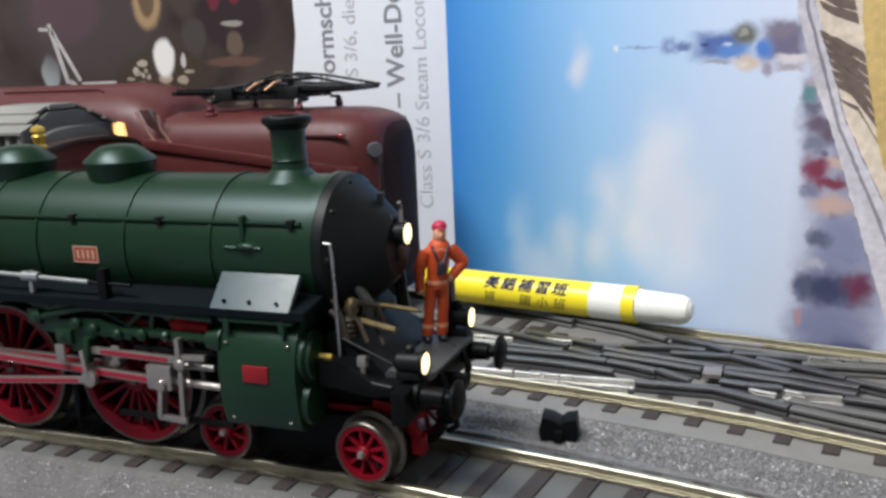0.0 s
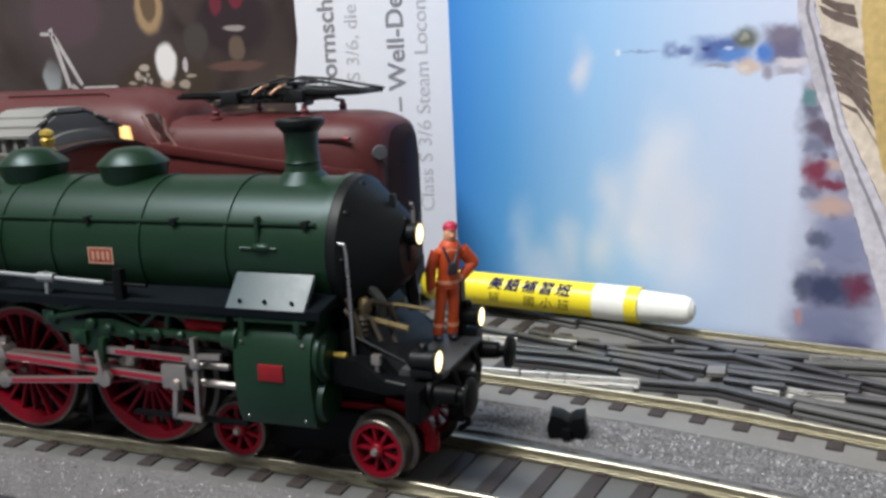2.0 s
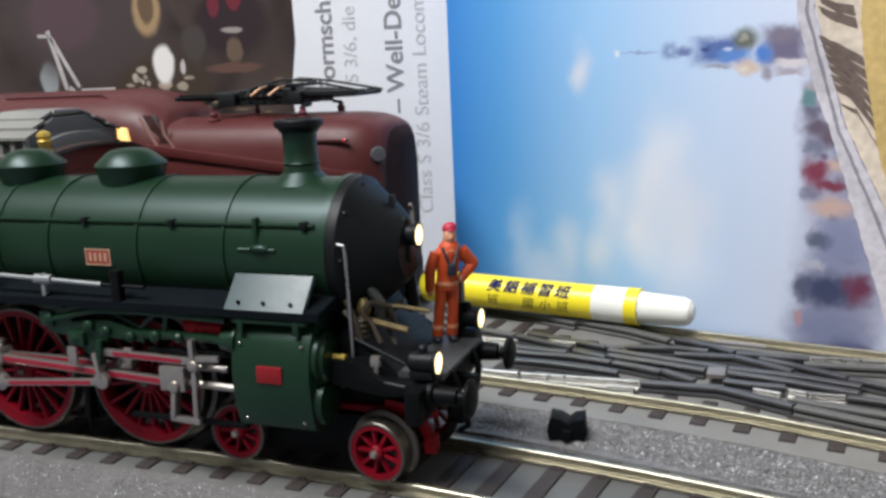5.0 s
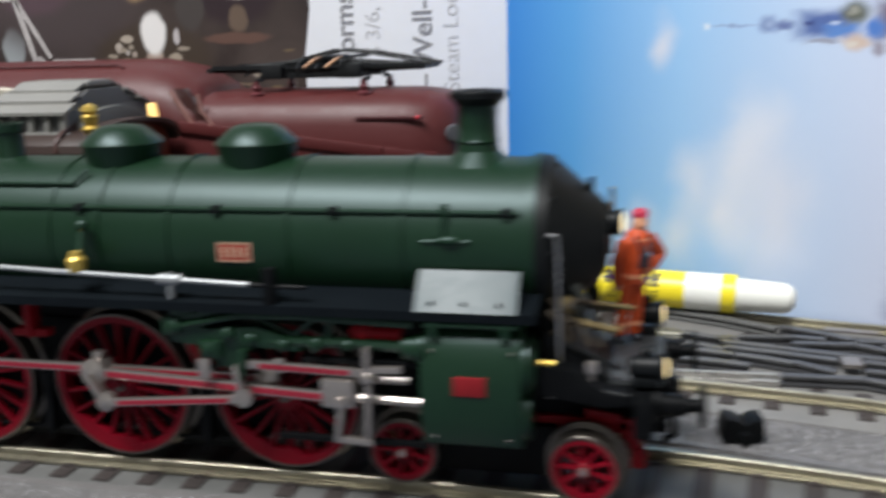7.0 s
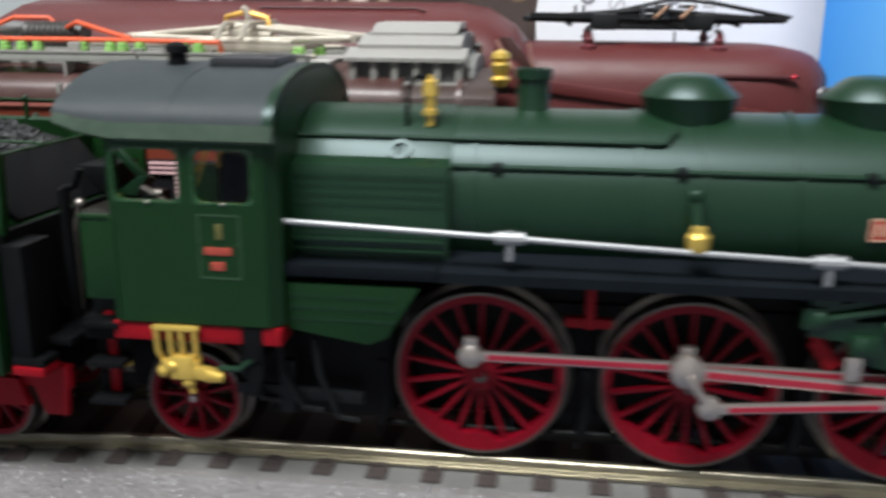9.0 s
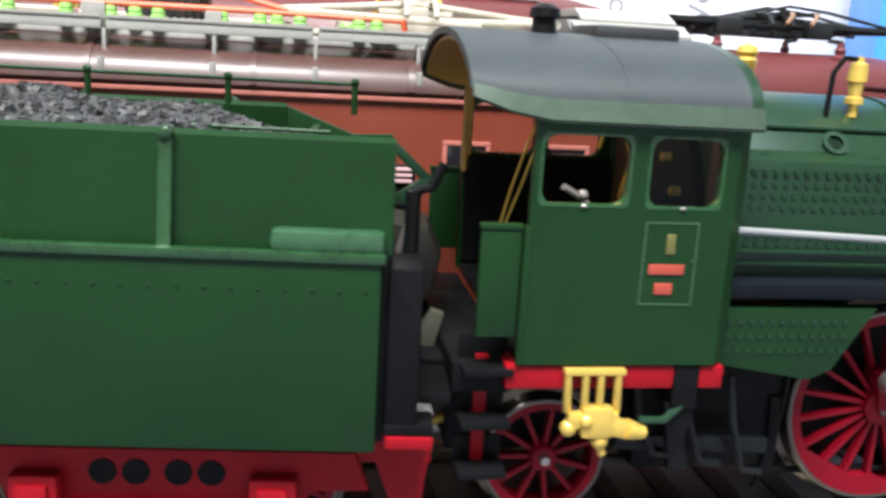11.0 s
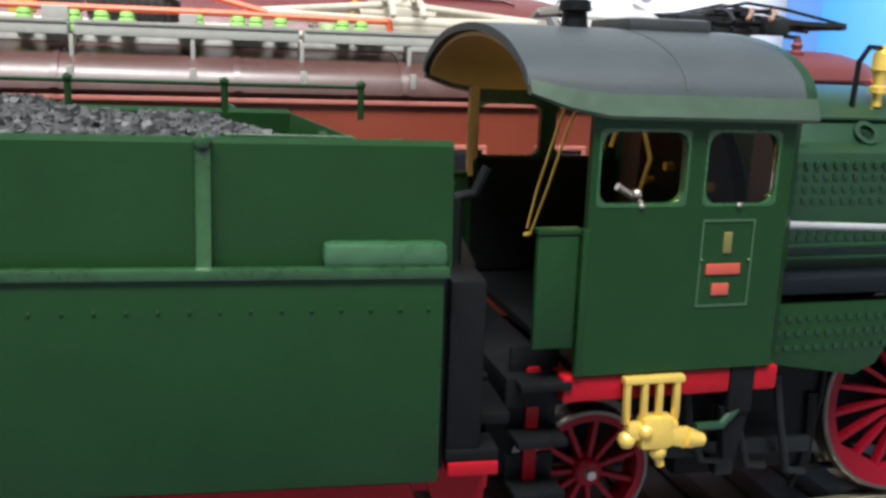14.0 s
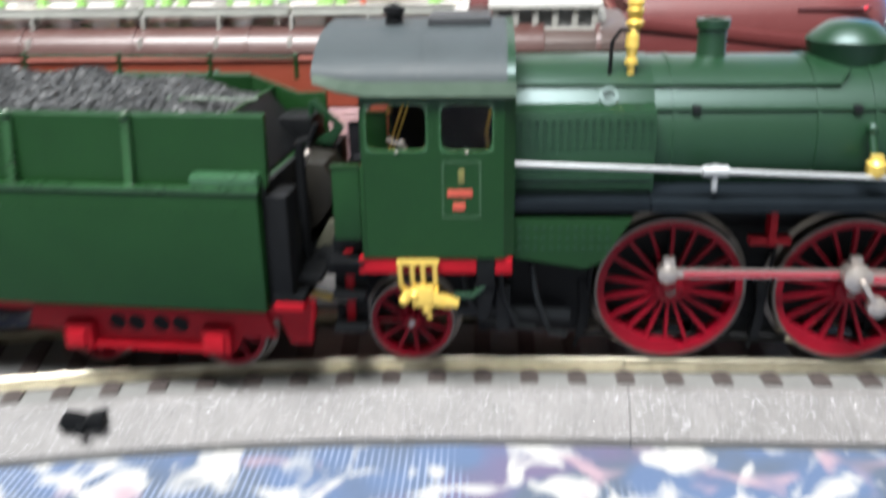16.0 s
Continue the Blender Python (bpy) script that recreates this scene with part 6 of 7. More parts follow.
part("marker_lamp", Shape().ball((51.4, FY - 15.7, 45.4), 0.6, (1.2, 0.6, 0.8), 8), mat("red_lamp_glass", (0.6, 0.02, 0.04), 0.2), bonnet, "tiny red marker lamp")
part("corner_lamp", Shape().lathe([(0, 0), (0, 1.9), (0.5, 1.7), (0.6, 0)], (58.0, FY - 12.0, 41.6), (Vector((0.62, -0.78, 0)), Vector((0, 0, 1)), Vector((0.78, 0.62, 0))), 18), mat("lamp_grey_glass", (0.09, 0.09, 0.10), 0.25), bonnet)
part("front_grab", Shape().tube([(58.0, FY - 11.5, 40), (59.4, FY - 11.8, 38.6), (59.4, FY - 11.8, 32), (58.0, FY - 11.5, 30.8)], 0.3), PANTOBLACK, bonnet)
high = [(FY - 16.6, 10.0), (FY - 17.0, 44.0), (FY - 16.0, 50.4), (FY - 13.0, 55.0), (FY - 8.0, 58.2), (FY, 59.4), (FY + 8.0, 58.2), (FY + 13.0, 55.0), (FY + 16.0, 50.4), (FY + 17.0, 44.0), (FY + 16.6, 10.0)]
h = Shape()
rings = []
for x, k, dz in ((-112.0, 0.9, -4.0), (-104.0, 1.0, 0.0), (-12.0, 1.0, 0.0), (-6.0, 0.98, -1.2), (-1.0, 0.95, -4.2), (1.8, 0.92, -8.0)):
    rings.append([h.bm.verts.new((x + (4.5 * (1 - (z - 44) / 15) if z > 44 and x > -2 else 0), FY + (y - FY) * k, z + (dz * (z - 40) / 19 if z > 40 else 0.0))) for y, z in high])
for a, b in zip(rings, rings[1:]):
    for i in range(len(high)):
        j = (i + 1) % len(high)
        h.bm.faces.new((a[i], a[j], b[j], b[i]))
h.bm.faces.new(rings[0]), h.bm.faces.new(rings[-1])
bmesh.ops.recalc_face_normals(h.bm, faces=h.bm.faces)
hb = part("body", h, BROWNFAR, far, "maroon cabin body with a rounded roof", angle=50)
part("roof_panel_line", Shape().tube([(-52, FY - 8.6, 58.1), (-20, FY - 8.6, 58.1), (-18, FY - 9.6, 57.4)], 0.25), mat("maroon_dark", (0.05, 0.008, 0.01), 0.5), hb)
LIT = mat("lit_cab_window", (1.0, 0.66, 0.24), 0.3, vary=0.0, emit=0.9)
part("cab_window", Shape().prism([(-11.5, 45.4), (-11.2, 49.2), (-9.9, 49.5), (-9.8, 45.4)], "y", FY - 17.3, FY - 16.2, 0.2), LIT, hb, "warm lit cab side window")
part("cab_window", Shape().prism([(-9.1, 44.4), (-9.0, 49.7), (-7.0, 49.4), (-6.2, 44.4)], "y", FY - 17.3, FY - 16.2, 0.2), LIT, hb, "warm lit cab side window")
part("cab_windscreen", Shape().prism([(-3.2, 52.6), (-0.6, 52.6), (5.2, 44.4), (1.6, 43.8)], "y", FY - 15.4, FY - 13.0, 0.3), mat("windscreen_glint", (0.05, 0.022, 0.02), 0.15), hb, "slanted cab windscreen")
part("windscreen_frame", Shape().tube([(-3.6, FY - 15.8, 52.0), (1.4, FY - 15.8, 43.6), (5.6, FY - 15.8, 44.2), (3.2, FY - 15.8, 47.6), (2.8, FY - 15.8, 51.4)], 0.42), CREAM, hb)
part("underframe", Shape().box(-108, 58, FY - 13, FY + 13, 2.5, 10.2, 0.5), BLACK, far)
for x in (-98, -84, -60, -40, -16, 0, 26, 44):
    part("wheel_pair", Shape().rod((x, FY - 10.0, 5.4), (x, FY + 10.0, 5.4), 5.4, 28), BLACK, far)
fp = pantograph(far, 1.6, 50.6, FY, 54.6, PANTOBLACK, 7.8)
XM = 26.4
part("drive_cylinder", Shape().rod((XM - 9, FY - 3.4, 55.6), (XM + 9, FY - 3.4, 55.6), 1.3, 14).rod((XM - 12, FY + 3.4, 55.6), (XM + 4, FY + 3.4, 55.6), 1.1, 14), PANTOBLACK, fp)
for k in range(9):
    xk = XM - 16 + k * 4.0
    part("frame_bar", Shape().rod((xk, FY - 7.4, 55.0), (xk + (3 if k % 2 else -3), FY + 7.4, 56.6), 0.38), PANTOBLACK, fp)
for s_ in (-1, 1):
    part("side_rail", Shape().bar((XM - 24, FY + s_ * 7.0, 56.9), (XM + 25, FY + s_ * 6.6, 56.6), 0.7, 0.9, (0, 0, 1)), PANTOBLACK, fp)
    part("hinge_block", Shape().box(XM - 12, XM - 7, FY + s_ * 7.4 - 1.4, FY + s_ * 7.4 + 1.4, 54.0, 57.4, 0.4), PANTOBLACK, fp)
    part("hinge_block", Shape().box(XM + 6, XM + 11, FY + s_ * 7.4 - 1.4, FY + s_ * 7.4 + 1.4, 54.0, 57.4, 0.4), PANTOBLACK, fp)
    part("collector_pan", Shape().bar((XM + 4.5 + s_ * 2.4, FY - 9.0, 58.8), (XM + 4.5 + s_ * 2.4, FY + 9.0, 58.8), 1.5, 0.8, (0, 0, 1), 0.2), PANTOBLACK, fp)
    part("collector_horn", Shape().tube([(XM + 4.5 + s_ * 2.4, FY - 8.8, 58.8), (XM + 4.0 + s_ * 2.4, FY - 10.6, 58.4), (XM + 2.0 + s_ * 2.4, FY - 12.2, 56.6)], 0.4), mat("copper_horn", (0.30, 0.17, 0.10), 0.35, 0.5), fp)
    part("stay_wire", Shape().tube([(XM - 14, FY + s_ * 4.0, 56.0), (XM + 4, FY + s_ * 4.4, 60.4), (XM + 12, FY + s_ * 4.4, 59.6), (XM + 26, FY + s_ * 5.4, 56.8)], 0.34), PANTOBLACK, fp)
for x in (14, 38.5):
    for y in (FY - 10.2, FY + 10.2):
        part("pantograph_post", Shape().lathe([(0, 1.4), (0.8, 1.5), (1.2, 0.8), (2.2, 1.1), (2.6, 0.7), (3.6, 0.7), (3.6, 0)], (x, y, 50.0), "z", 14), mat("maroon_post", (0.12, 0.03, 0.035), 0.4), far)
        part("post_arm", Shape().bar((x, y, 53.6), (x, FY + (y - FY) * 0.6, 54.0), 0.8, 0.8, (0, 0, 1)), PANTOBLACK, far)

far.matrix_basis = Matrix.Translation((-0.8 * MM, 0, 0)) @ far.matrix_basis @ Matrix.Diagonal((1, 1, 0.925, 1))

# ---------------------------------------------------------------- boxes standing behind the engines
BY = 92.0
EDGE = 64.5


def print_material(name, base):
    return mat(name, base, 0.42, vary=0.28, grain=700)


white = thing("locomotive_box", (-30, BY, 5.1), "white printed card box with an engine photograph", "box")
part("card", Shape().box(-190, EDGE + 30, BY, BY + 34, 5.1, 150, 0.4), PAPER, white, "white card printed with grey lines of text")
def text_up(words, x, z, size, m, name="printed_line", bold=0.0):
    """Writing that runs up the card; x is its foot line, z where it begins, size the cap height in millimetres."""
    cu = bpy.data.curves.new(name, "FONT")
    cu.body, cu.size, cu.offset = words, size * 1.38 * MM, bold * MM
    ob = bpy.data.objects.new(name, cu)
    scene.collection.objects.link(ob)
    bpy.context.view_layer.update()
    me = bpy.data.meshes.new_from_object(ob.evaluated_get(bpy.context.evaluated_depsgraph_get()))
    bpy.data.objects.remove(ob)
    me.materials.clear()
    me.materials.append(m)
    me.transform(Matrix.Translation((x * MM, (BY - 0.1) * MM, z * MM)) @ Matrix.Rotation(radians(90), 4, "X") @ Matrix.Rotation(radians(90), 4, "Z"))
    return part(name, me, None, white, "grey printed words running up the card")


text_up("Class S 3/6 Steam Locomo", 59.4, 24.6, 3.9, INKPALE)
text_up("n \u2013 Well-De", 53.0, 45.4, 4.9, INK, bold=0.10)
text_up("S 3/6, die", 40.2, 58.6, 3.8, INKPALE)
text_up("Formsch", 33.6, 56.6, 4.8, INK, bold=0.10)


def blended(nt, tc, colour, patches, wobble=0.0022, grain=260.0, edge=(1.18, 0.78), amount=1.0):
    """Soft-edged patches of printed colour, (x, z, half width, half height, colour[, square]) in millimetres, laid over one another."""
    noise = nt.nodes.new("ShaderNodeTexNoise")
    noise.inputs["Scale"].default_value, noise.inputs["Detail"].default_value = grain, 4.0
    nt.links.new(tc.outputs["Object"], noise.inputs["Vector"])
    shift = nt.nodes.new("ShaderNodeVectorMath")
    shift.operation = "MULTIPLY_ADD"
    shift.inputs[1].default_value = (wobble * 2, 0, wobble * 2)
    nt.links.new(noise.outputs["Color"], shift.inputs[0])
    nt.links.new(tc.outputs["Object"], shift.inputs[2])
    for x, z, w, h, c, *square in patches:
        sub_ = nt.nodes.new("ShaderNodeVectorMath")
        sub_.operation = "SUBTRACT"
        sub_.inputs[1].default_value = (x * MM + wobble, 0, z * MM + wobble)
        mul = nt.nodes.new("ShaderNodeVectorMath")
        mul.operation = "MULTIPLY"
        mul.inputs[1].default_value = (1 / (w * MM), 0, 1 / (h * MM))
        nt.links.new(shift.outputs[0], sub_.inputs[0])
        nt.links.new(sub_.outputs[0], mul.inputs[0])
        if square:
            flat_ = nt.nodes.new("ShaderNodeVectorMath")
            flat_.operation = "ABSOLUTE"
            sep_ = nt.nodes.new("ShaderNodeSeparateXYZ")
            size = nt.nodes.new("ShaderNodeMath")
            size.operation = "MAXIMUM"
            nt.links.new(mul.outputs[0], flat_.inputs[0])
            nt.links.new(flat_.outputs[0], sep_.inputs[0])
            nt.links.new(sep_.outputs["X"], size.inputs[0])
            nt.links.new(sep_.outputs["Z"], size.inputs[1])
            far_ = size.outputs[0]
        else:
            length = nt.nodes.new("ShaderNodeVectorMath")
            length.operation = "LENGTH"
            nt.links.new(mul.outputs[0], length.inputs[0])
            far_ = length.outputs["Value"]
        mr = nt.nodes.new("ShaderNodeMapRange")
        mr.interpolation_type = "SMOOTHSTEP"
        mr.inputs["From Min"].default_value, mr.inputs["From Max"].default_value, mr.inputs["To Max"].default_value = edge[0], edge[1], amount
        mx = nt.nodes.new("ShaderNodeMix")
        mx.data_type = "RGBA"
        mx.inputs[7].default_value = (*c, 1)
        nt.links.new(far_, mr.inputs["Value"])
        nt.links.new(mr.outputs[0], mx.inputs[0])
        nt.links.new(colour, mx.inputs[6])
        colour = mx.outputs[2]
    return colour


def photo_material():
    m = bpy.data.materials.new("engine_photo_print")
    m.use_nodes = True
    nt = m.node_tree
    p = nt.nodes["Principled BSDF"]
    tc = nt.nodes.new("ShaderNodeTexCoord")
    n = nt.nodes.new("ShaderNodeTexNoise")
    n.inputs["Scale"].default_value, n.inputs["Detail"].default_value, n.inputs["Distortion"].default_value = 55.0, 5.0, 0.8
    nt.links.new(tc.outputs["Object"], n.inputs["Vector"])
    ramp = nt.nodes.new("ShaderNodeValToRGB")
    el = ramp.color_ramp.elements
    el[0].position, el[0].color = 0.3, (0.022, 0.014, 0.013, 1)
    el[1].position, el[1].color = 0.75, (0.075, 0.055, 0.048, 1)
    nt.links.new(n.outputs["Fac"], ramp.inputs[0])
    r = random.Random(8)
    spots = [(-110, 76, 26, 34, (0.34, 0.37, 0.37)), (-60.5, 63, 3.4, 5.0, (0.30, 0.32, 0.33)), (-46, 92, 30, 32, (0.062, 0.046, 0.046)), (-53, 80, 13, 9, (0.088, 0.054, 0.064)), (-20, 60, 16, 8, (0.052, 0.036, 0.026)),
             (-23.7, 80.6, 4.6, 7.0, (0.36, 0.24, 0.13)), (-23.7, 81.4, 2.7, 4.6, (0.13, 0.085, 0.05)), (3, 76, 12, 9, (0.030, 0.018, 0.021)), (-1.8, 81.2, 1.8, 3.8, (0.14, 0.02, 0.035)), (4.8, 81.6, 2.2, 2.8, (0.15, 0.02, 0.035)),
             (-9, 71, 4, 5, (0.060, 0.050, 0.046)), (3.9, 68.6, 2.6, 3.4, (0.13, 0.09, 0.065)), (3.5, 73.8, 3.4, 0.8, (0.30, 0.27, 0.25)), (3.2, 63.9, 9, 1.4, (0.12, 0.065, 0.05)),
             (-13.3, 64.6, 0.8, 2.0, (0.48, 0.44, 0.44)), (-27.3, 64.4, 1.8, 1.1, (0.40, 0.34, 0.28)), (-29.7, 62.2, 1.0, 1.3, (0.42, 0.36, 0.31)), (-19.7, 60.0, 2.4, 1.4, (0.38, 0.29, 0.24)), (-14.0, 59.4, 2.0, 1.2, (0.34, 0.28, 0.22)), (-25.5, 60.6, 0.8, 0.8, (0.34, 0.28, 0.24))]
    for k in range(26):
        spots.append((r.uniform(-40, 20), r.uniform(47, 63), r.uniform(0.5, 2.4), r.uniform(0.25, 0.8), r.choice(((0.30, 0.25, 0.20), (0.14, 0.10, 0.06), (0.03, 0.02, 0.02), (0.20, 0.14, 0.10), (0.40, 0.36, 0.33)))))
    spots.append((-19.6, 65.6, 3.5, 5.2, (0.78, 0.75, 0.73)))
    nt.links.new(blended(nt, tc, ramp.outputs[0], spots, 0.0007, 300.0), p.inputs["Base Color"])
    p.inputs["Roughness"].default_value = 0.4
    return m


photo = Shape().prism([(-150, 20), (20.5, 20), (21.4, 40), (20.6, 58), (22.6, 70), (22.4, 84), (18, 110), (-150, 110)], "y", BY - 0.12, BY + 0.05)
ph = part("engine_photograph", photo, photo_material(), white, "dark photograph of an engine front")


for a, b, w in (((-59.2, 76.8), (-54.4, 59.6), 1.5), ((-58.2, 74.8), (-49.8, 60.2), 1.2), ((-63.0, 75.4), (-59.0, 75.2), 1.0), ((-49.4, 59.0), (-37.0, 59.0), 1.6), ((-53.6, 60.2), (-51.6, 58.6), 1.5)):
    part("printed_rail", Shape().bar((a[0], BY - 0.2, a[1]), (b[0], BY - 0.2, b[1]), w, 0.16, (0, -1, 0)), print_material("photo_white_line", (0.45, 0.42, 0.41)), ph)


white.matrix_basis = Matrix.Translation((-57.85 * MM, 131.6 * MM, GROUND * MM)) @ Matrix.Diagonal((1.16, 1, 1.163, 1))


def town_patches():
    """Hazy roofs, trees and walls of the sideways town and its church, from the far ones to the near ones."""
    r = random.Random(21)
    out = [(161, 26, 9.0, 34, (0.34, 0.35, 0.49)), (157.5, 3, 7.5, 16, (0.26, 0.27, 0.41)), (152.5, 44, 2.6, 9, (0.30, 0.30, 0.40))]
    for k in range(26):
        z = r.uniform(-7, 50)
        x = r.uniform(151.8, 155.0 + (54 - z) * 0.2)
        tone = r.choice(((0.20, 0.20, 0.30), (0.30, 0.31, 0.43), (0.40, 0.38, 0.45), (0.16, 0.15, 0.22), (0.32, 0.34, 0.48)))
        out.append((x, z, r.uniform(0.8, 2.4), r.uniform(0.5, 1.5), tone))
    out += [(151.3, 48.3, 1.3, 2.2, (0.13, 0.26, 0.28)), (152.6, 50.6, 1.6, 0.9, (0.42, 0.36, 0.40)), (153.2, 42.6, 2.2, 1.9, (0.14, 0.11, 0.16)), (155.8, 40.6, 2.6, 2.2, (0.15, 0.11, 0.16)), (153.0, 38.6, 2.0, 1.4, (0.20, 0.21, 0.30)),
            (157.4, 35.0, 2.6, 1.6, (0.60, 0.43, 0.38)), (153.2, 33.6, 2.6, 2.7, (0.23, 0.045, 0.085)), (156.2, 31.0, 3.6, 1.5, (0.22, 0.045, 0.08)), (152.4, 29.6, 1.6, 1.2, (0.22, 0.22, 0.32)),
            (157.2, 26.6, 4.2, 2.1, (0.60, 0.42, 0.37)), (158.6, 19.4, 5.4, 5.2, (0.25, 0.27, 0.42)), (154.6, 19.6, 2.4, 1.6, (0.12, 0.14, 0.22)), (153.6, 14.6, 2.6, 0.9, (0.46, 0.47, 0.55)),
            (156.6, 9.6, 6.0, 3.6, (0.055, 0.065, 0.14)), (151.6, 9.4, 1.8, 2.8, (0.10, 0.11, 0.19)), (162.6, 10.4, 2.8, 3.2, (0.16, 0.04, 0.085)), (157.0, 1.2, 7.6, 3.6, (0.22, 0.24, 0.38)), (151.4, 2.8, 0.9, 1.9, (0.48, 0.28, 0.31)),
            (161.0, -3.0, 4.0, 3.0, (0.13, 0.14, 0.26)),
            ]
    return out


# the church: spire, lantern, clock stage and nave lie towards the left
CHURCH = [
            (115.6, 58.5, 5.0, 0.28, (0.30, 0.40, 0.62)), (110.2, 58.6, 0.8, 0.7, (0.72, 0.80, 0.92)), (122.7, 58.4, 1.9, 1.6, (0.20, 0.27, 0.50)), (123.0, 58.5, 1.0, 0.9, (0.36, 0.46, 0.68)), (125.8, 58.3, 1.6, 1.1, (0.16, 0.21, 0.42)),
            (133.4, 58.3, 5.2, 2.5, (0.10, 0.16, 0.40), 1), (136.4, 57.0, 3.2, 1.3, (0.12, 0.26, 0.62), 1), (130.4, 58.6, 1.0, 0.5, (0.05, 0.07, 0.22)), (135.0, 58.4, 0.9, 0.45, (0.50, 0.60, 0.82)),
            (146.6, 58.6, 4.2, 3.6, (0.17, 0.15, 0.24), 1), (146.0, 60.8, 3.2, 1.6, (0.22, 0.19, 0.26)), (142.4, 57.2, 1.8, 2.0, (0.09, 0.22, 0.60)), (138.6, 60.4, 2.5, 2.1, (0.12, 0.13, 0.10)), (138.4, 60.6, 1.1, 0.9, (0.34, 0.34, 0.30)),
            (133.0, 55.0, 3.0, 0.5, (0.34, 0.36, 0.46), 1), (139.2, 54.6, 2.6, 1.5, (0.66, 0.52, 0.44)), (138.4, 54.4, 1.2, 0.7, (0.72, 0.66, 0.60)), (143.2, 53.4, 1.2, 1.4, (0.34, 0.32, 0.40)), (147.6, 53.6, 2.6, 0.8, (0.42, 0.38, 0.44), 1), (148.0, 55.3, 3.0, 0.8, (0.70, 0.64, 0.68), 1)]


CLOUDS = [(101.4, 55.5, 2.6, 5.0, (0.74, 0.74, 0.82)), (121.0, 38.4, 5.0, 7.0, (0.72, 0.78, 0.90)), (118.4, 29.6, 6.0, 9.0, (0.80, 0.82, 0.90)), (108.8, 25.3, 4.0, 8.0, (0.70, 0.76, 0.89)),
          (115.8, 17.9, 4.6, 7.0, (0.80, 0.81, 0.89)), (105.9, 13.1, 4.0, 6.0, (0.66, 0.73, 0.88)), (96.9, 13.6, 3.4, 6.0, (0.55, 0.66, 0.86)), (84.2, 15.2, 4.0, 7.0, (0.36, 0.55, 0.83)), (126.0, 20.0, 7.0, 16.0, (0.76, 0.78, 0.88)), (90.0, 6.0, 9.0, 6.0, (0.55, 0.66, 0.86))]


def sky_material():
    m = bpy.data.materials.new("printed_sky")
    m.use_nodes = True
    nt = m.node_tree
    p = nt.nodes["Principled BSDF"]
    tc = nt.nodes.new("ShaderNodeTexCoord")
    sep = nt.nodes.new("ShaderNodeSeparateXYZ")
    nt.links.new(tc.outputs["Object"], sep.inputs[0])
    mr = nt.nodes.new("ShaderNodeMapRange")
    mr.inputs["From Min"].default_value, mr.inputs["From Max"].default_value = SX * MM, 0.156
    nt.links.new(sep.outputs["X"], mr.inputs["Value"])
    ramp = nt.nodes.new("ShaderNodeValToRGB")
    el = ramp.color_ramp.elements
    el[0].position, el[0].color = 0.0, (0.045, 0.24, 0.66, 1)
    el[1].position, el[1].color = 1.0, (0.70, 0.73, 0.88, 1)
    for pos, c in ((0.18, (0.11, 0.36, 0.74)), (0.45, (0.34, 0.58, 0.88)), (0.75, (0.58, 0.70, 0.90))):
        e = el.new(pos)
        e.color = (*c, 1)
    nt.links.new(mr.outputs[0], ramp.inputs[0])
    sky_ = blended(nt, tc, ramp.outputs[0], CLOUDS, 0.004, 90.0, (1.7, 0.0), 0.8)
    town = blended(nt, tc, sky_, town_patches(), 0.0018, 360.0, (1.5, 0.35))
    nt.links.new(blended(nt, tc, town, CHURCH, 0.0010, 520.0, (1.5, 0.4)), p.inputs["Base Color"])
    p.inputs["Roughness"].default_value = 0.4
    return m


SX, SY = 64.0, 99.3  # foot of the picture box's left edge; its face turns towards the tracks
sky = thing("picture_box", (SX, SY, GROUND), "card box printed with a blue sky and a sideways town view", "box")
part("sky_face", Shape().box(SX, 190, SY + 0.06, SY + 24, GROUND, 140, 0.3), sky_material(), sky, "printed blue sky fading to haze")
F0 = SY
def rough(pts, amp, step=0.9):
    """The outline with uneven, blotted edges."""
    out = []
    for (a, b), (c, d) in zip(pts, pts[1:] + pts[:1]):
        n = max(1, int(math.hypot(c - a, d - b) / step))
        for i in range(n):
            out.append((a + (c - a) * i / n + rng.gauss(0, amp), b + (d - b) * i / n + rng.gauss(0, amp)))
    return out


def flat(name, pts, colour, lift, label="", amp=0.0):
    if amp:
        pts = rough(pts, amp)
    part(name, Shape().prism(pts, "y", F0 - lift, F0 + 0.2), print_material("print_" + name, colour), sky, label)


# the town lies on its side: its ground line runs up the right edge of the card
flat("printed_street", [(147.4, 82), (152.0, 82), (151.8, 65.7), (158.6, 42.6), (166.6, 26.4), (173.3, 8.8), (176.8, -8), (171.6, -8), (165.4, 12.0), (160.2, 28.0), (156.6, 39.4), (152.6, 50.0), (148.8, 64.0)], (0.56, 0.53, 0.58), 0.24, "printed pale street", 0.12)
flat("printed_rail", [(150.0, 82), (150.7, 82), (150.9, 64.8), (157.6, 42.2), (165.0, 26.0), (172.0, 8.6), (171.4, 8.6), (164.3, 26.0), (157.0, 42.0), (150.3, 64.6)], (0.25, 0.23, 0.27), 0.26, "", 0.06)
flat("printed_facade", [(152.1, 120), (189.6, 120), (189.6, -8), (177.0, -8), (166.8, 26.4), (158.8, 42.6), (152.0, 65.7)], (0.66, 0.56, 0.46), 0.23, "printed cream house front", 0.05)
flat("printed_gable", [(160.2, 120), (189.6, 120), (189.6, -8), (181.0, -8), (170.2, 22.0), (165.2, 36.0), (162.4, 48.0), (160.4, 62.0)], (0.56, 0.40, 0.16), 0.27, "printed ochre house front", 0.08)
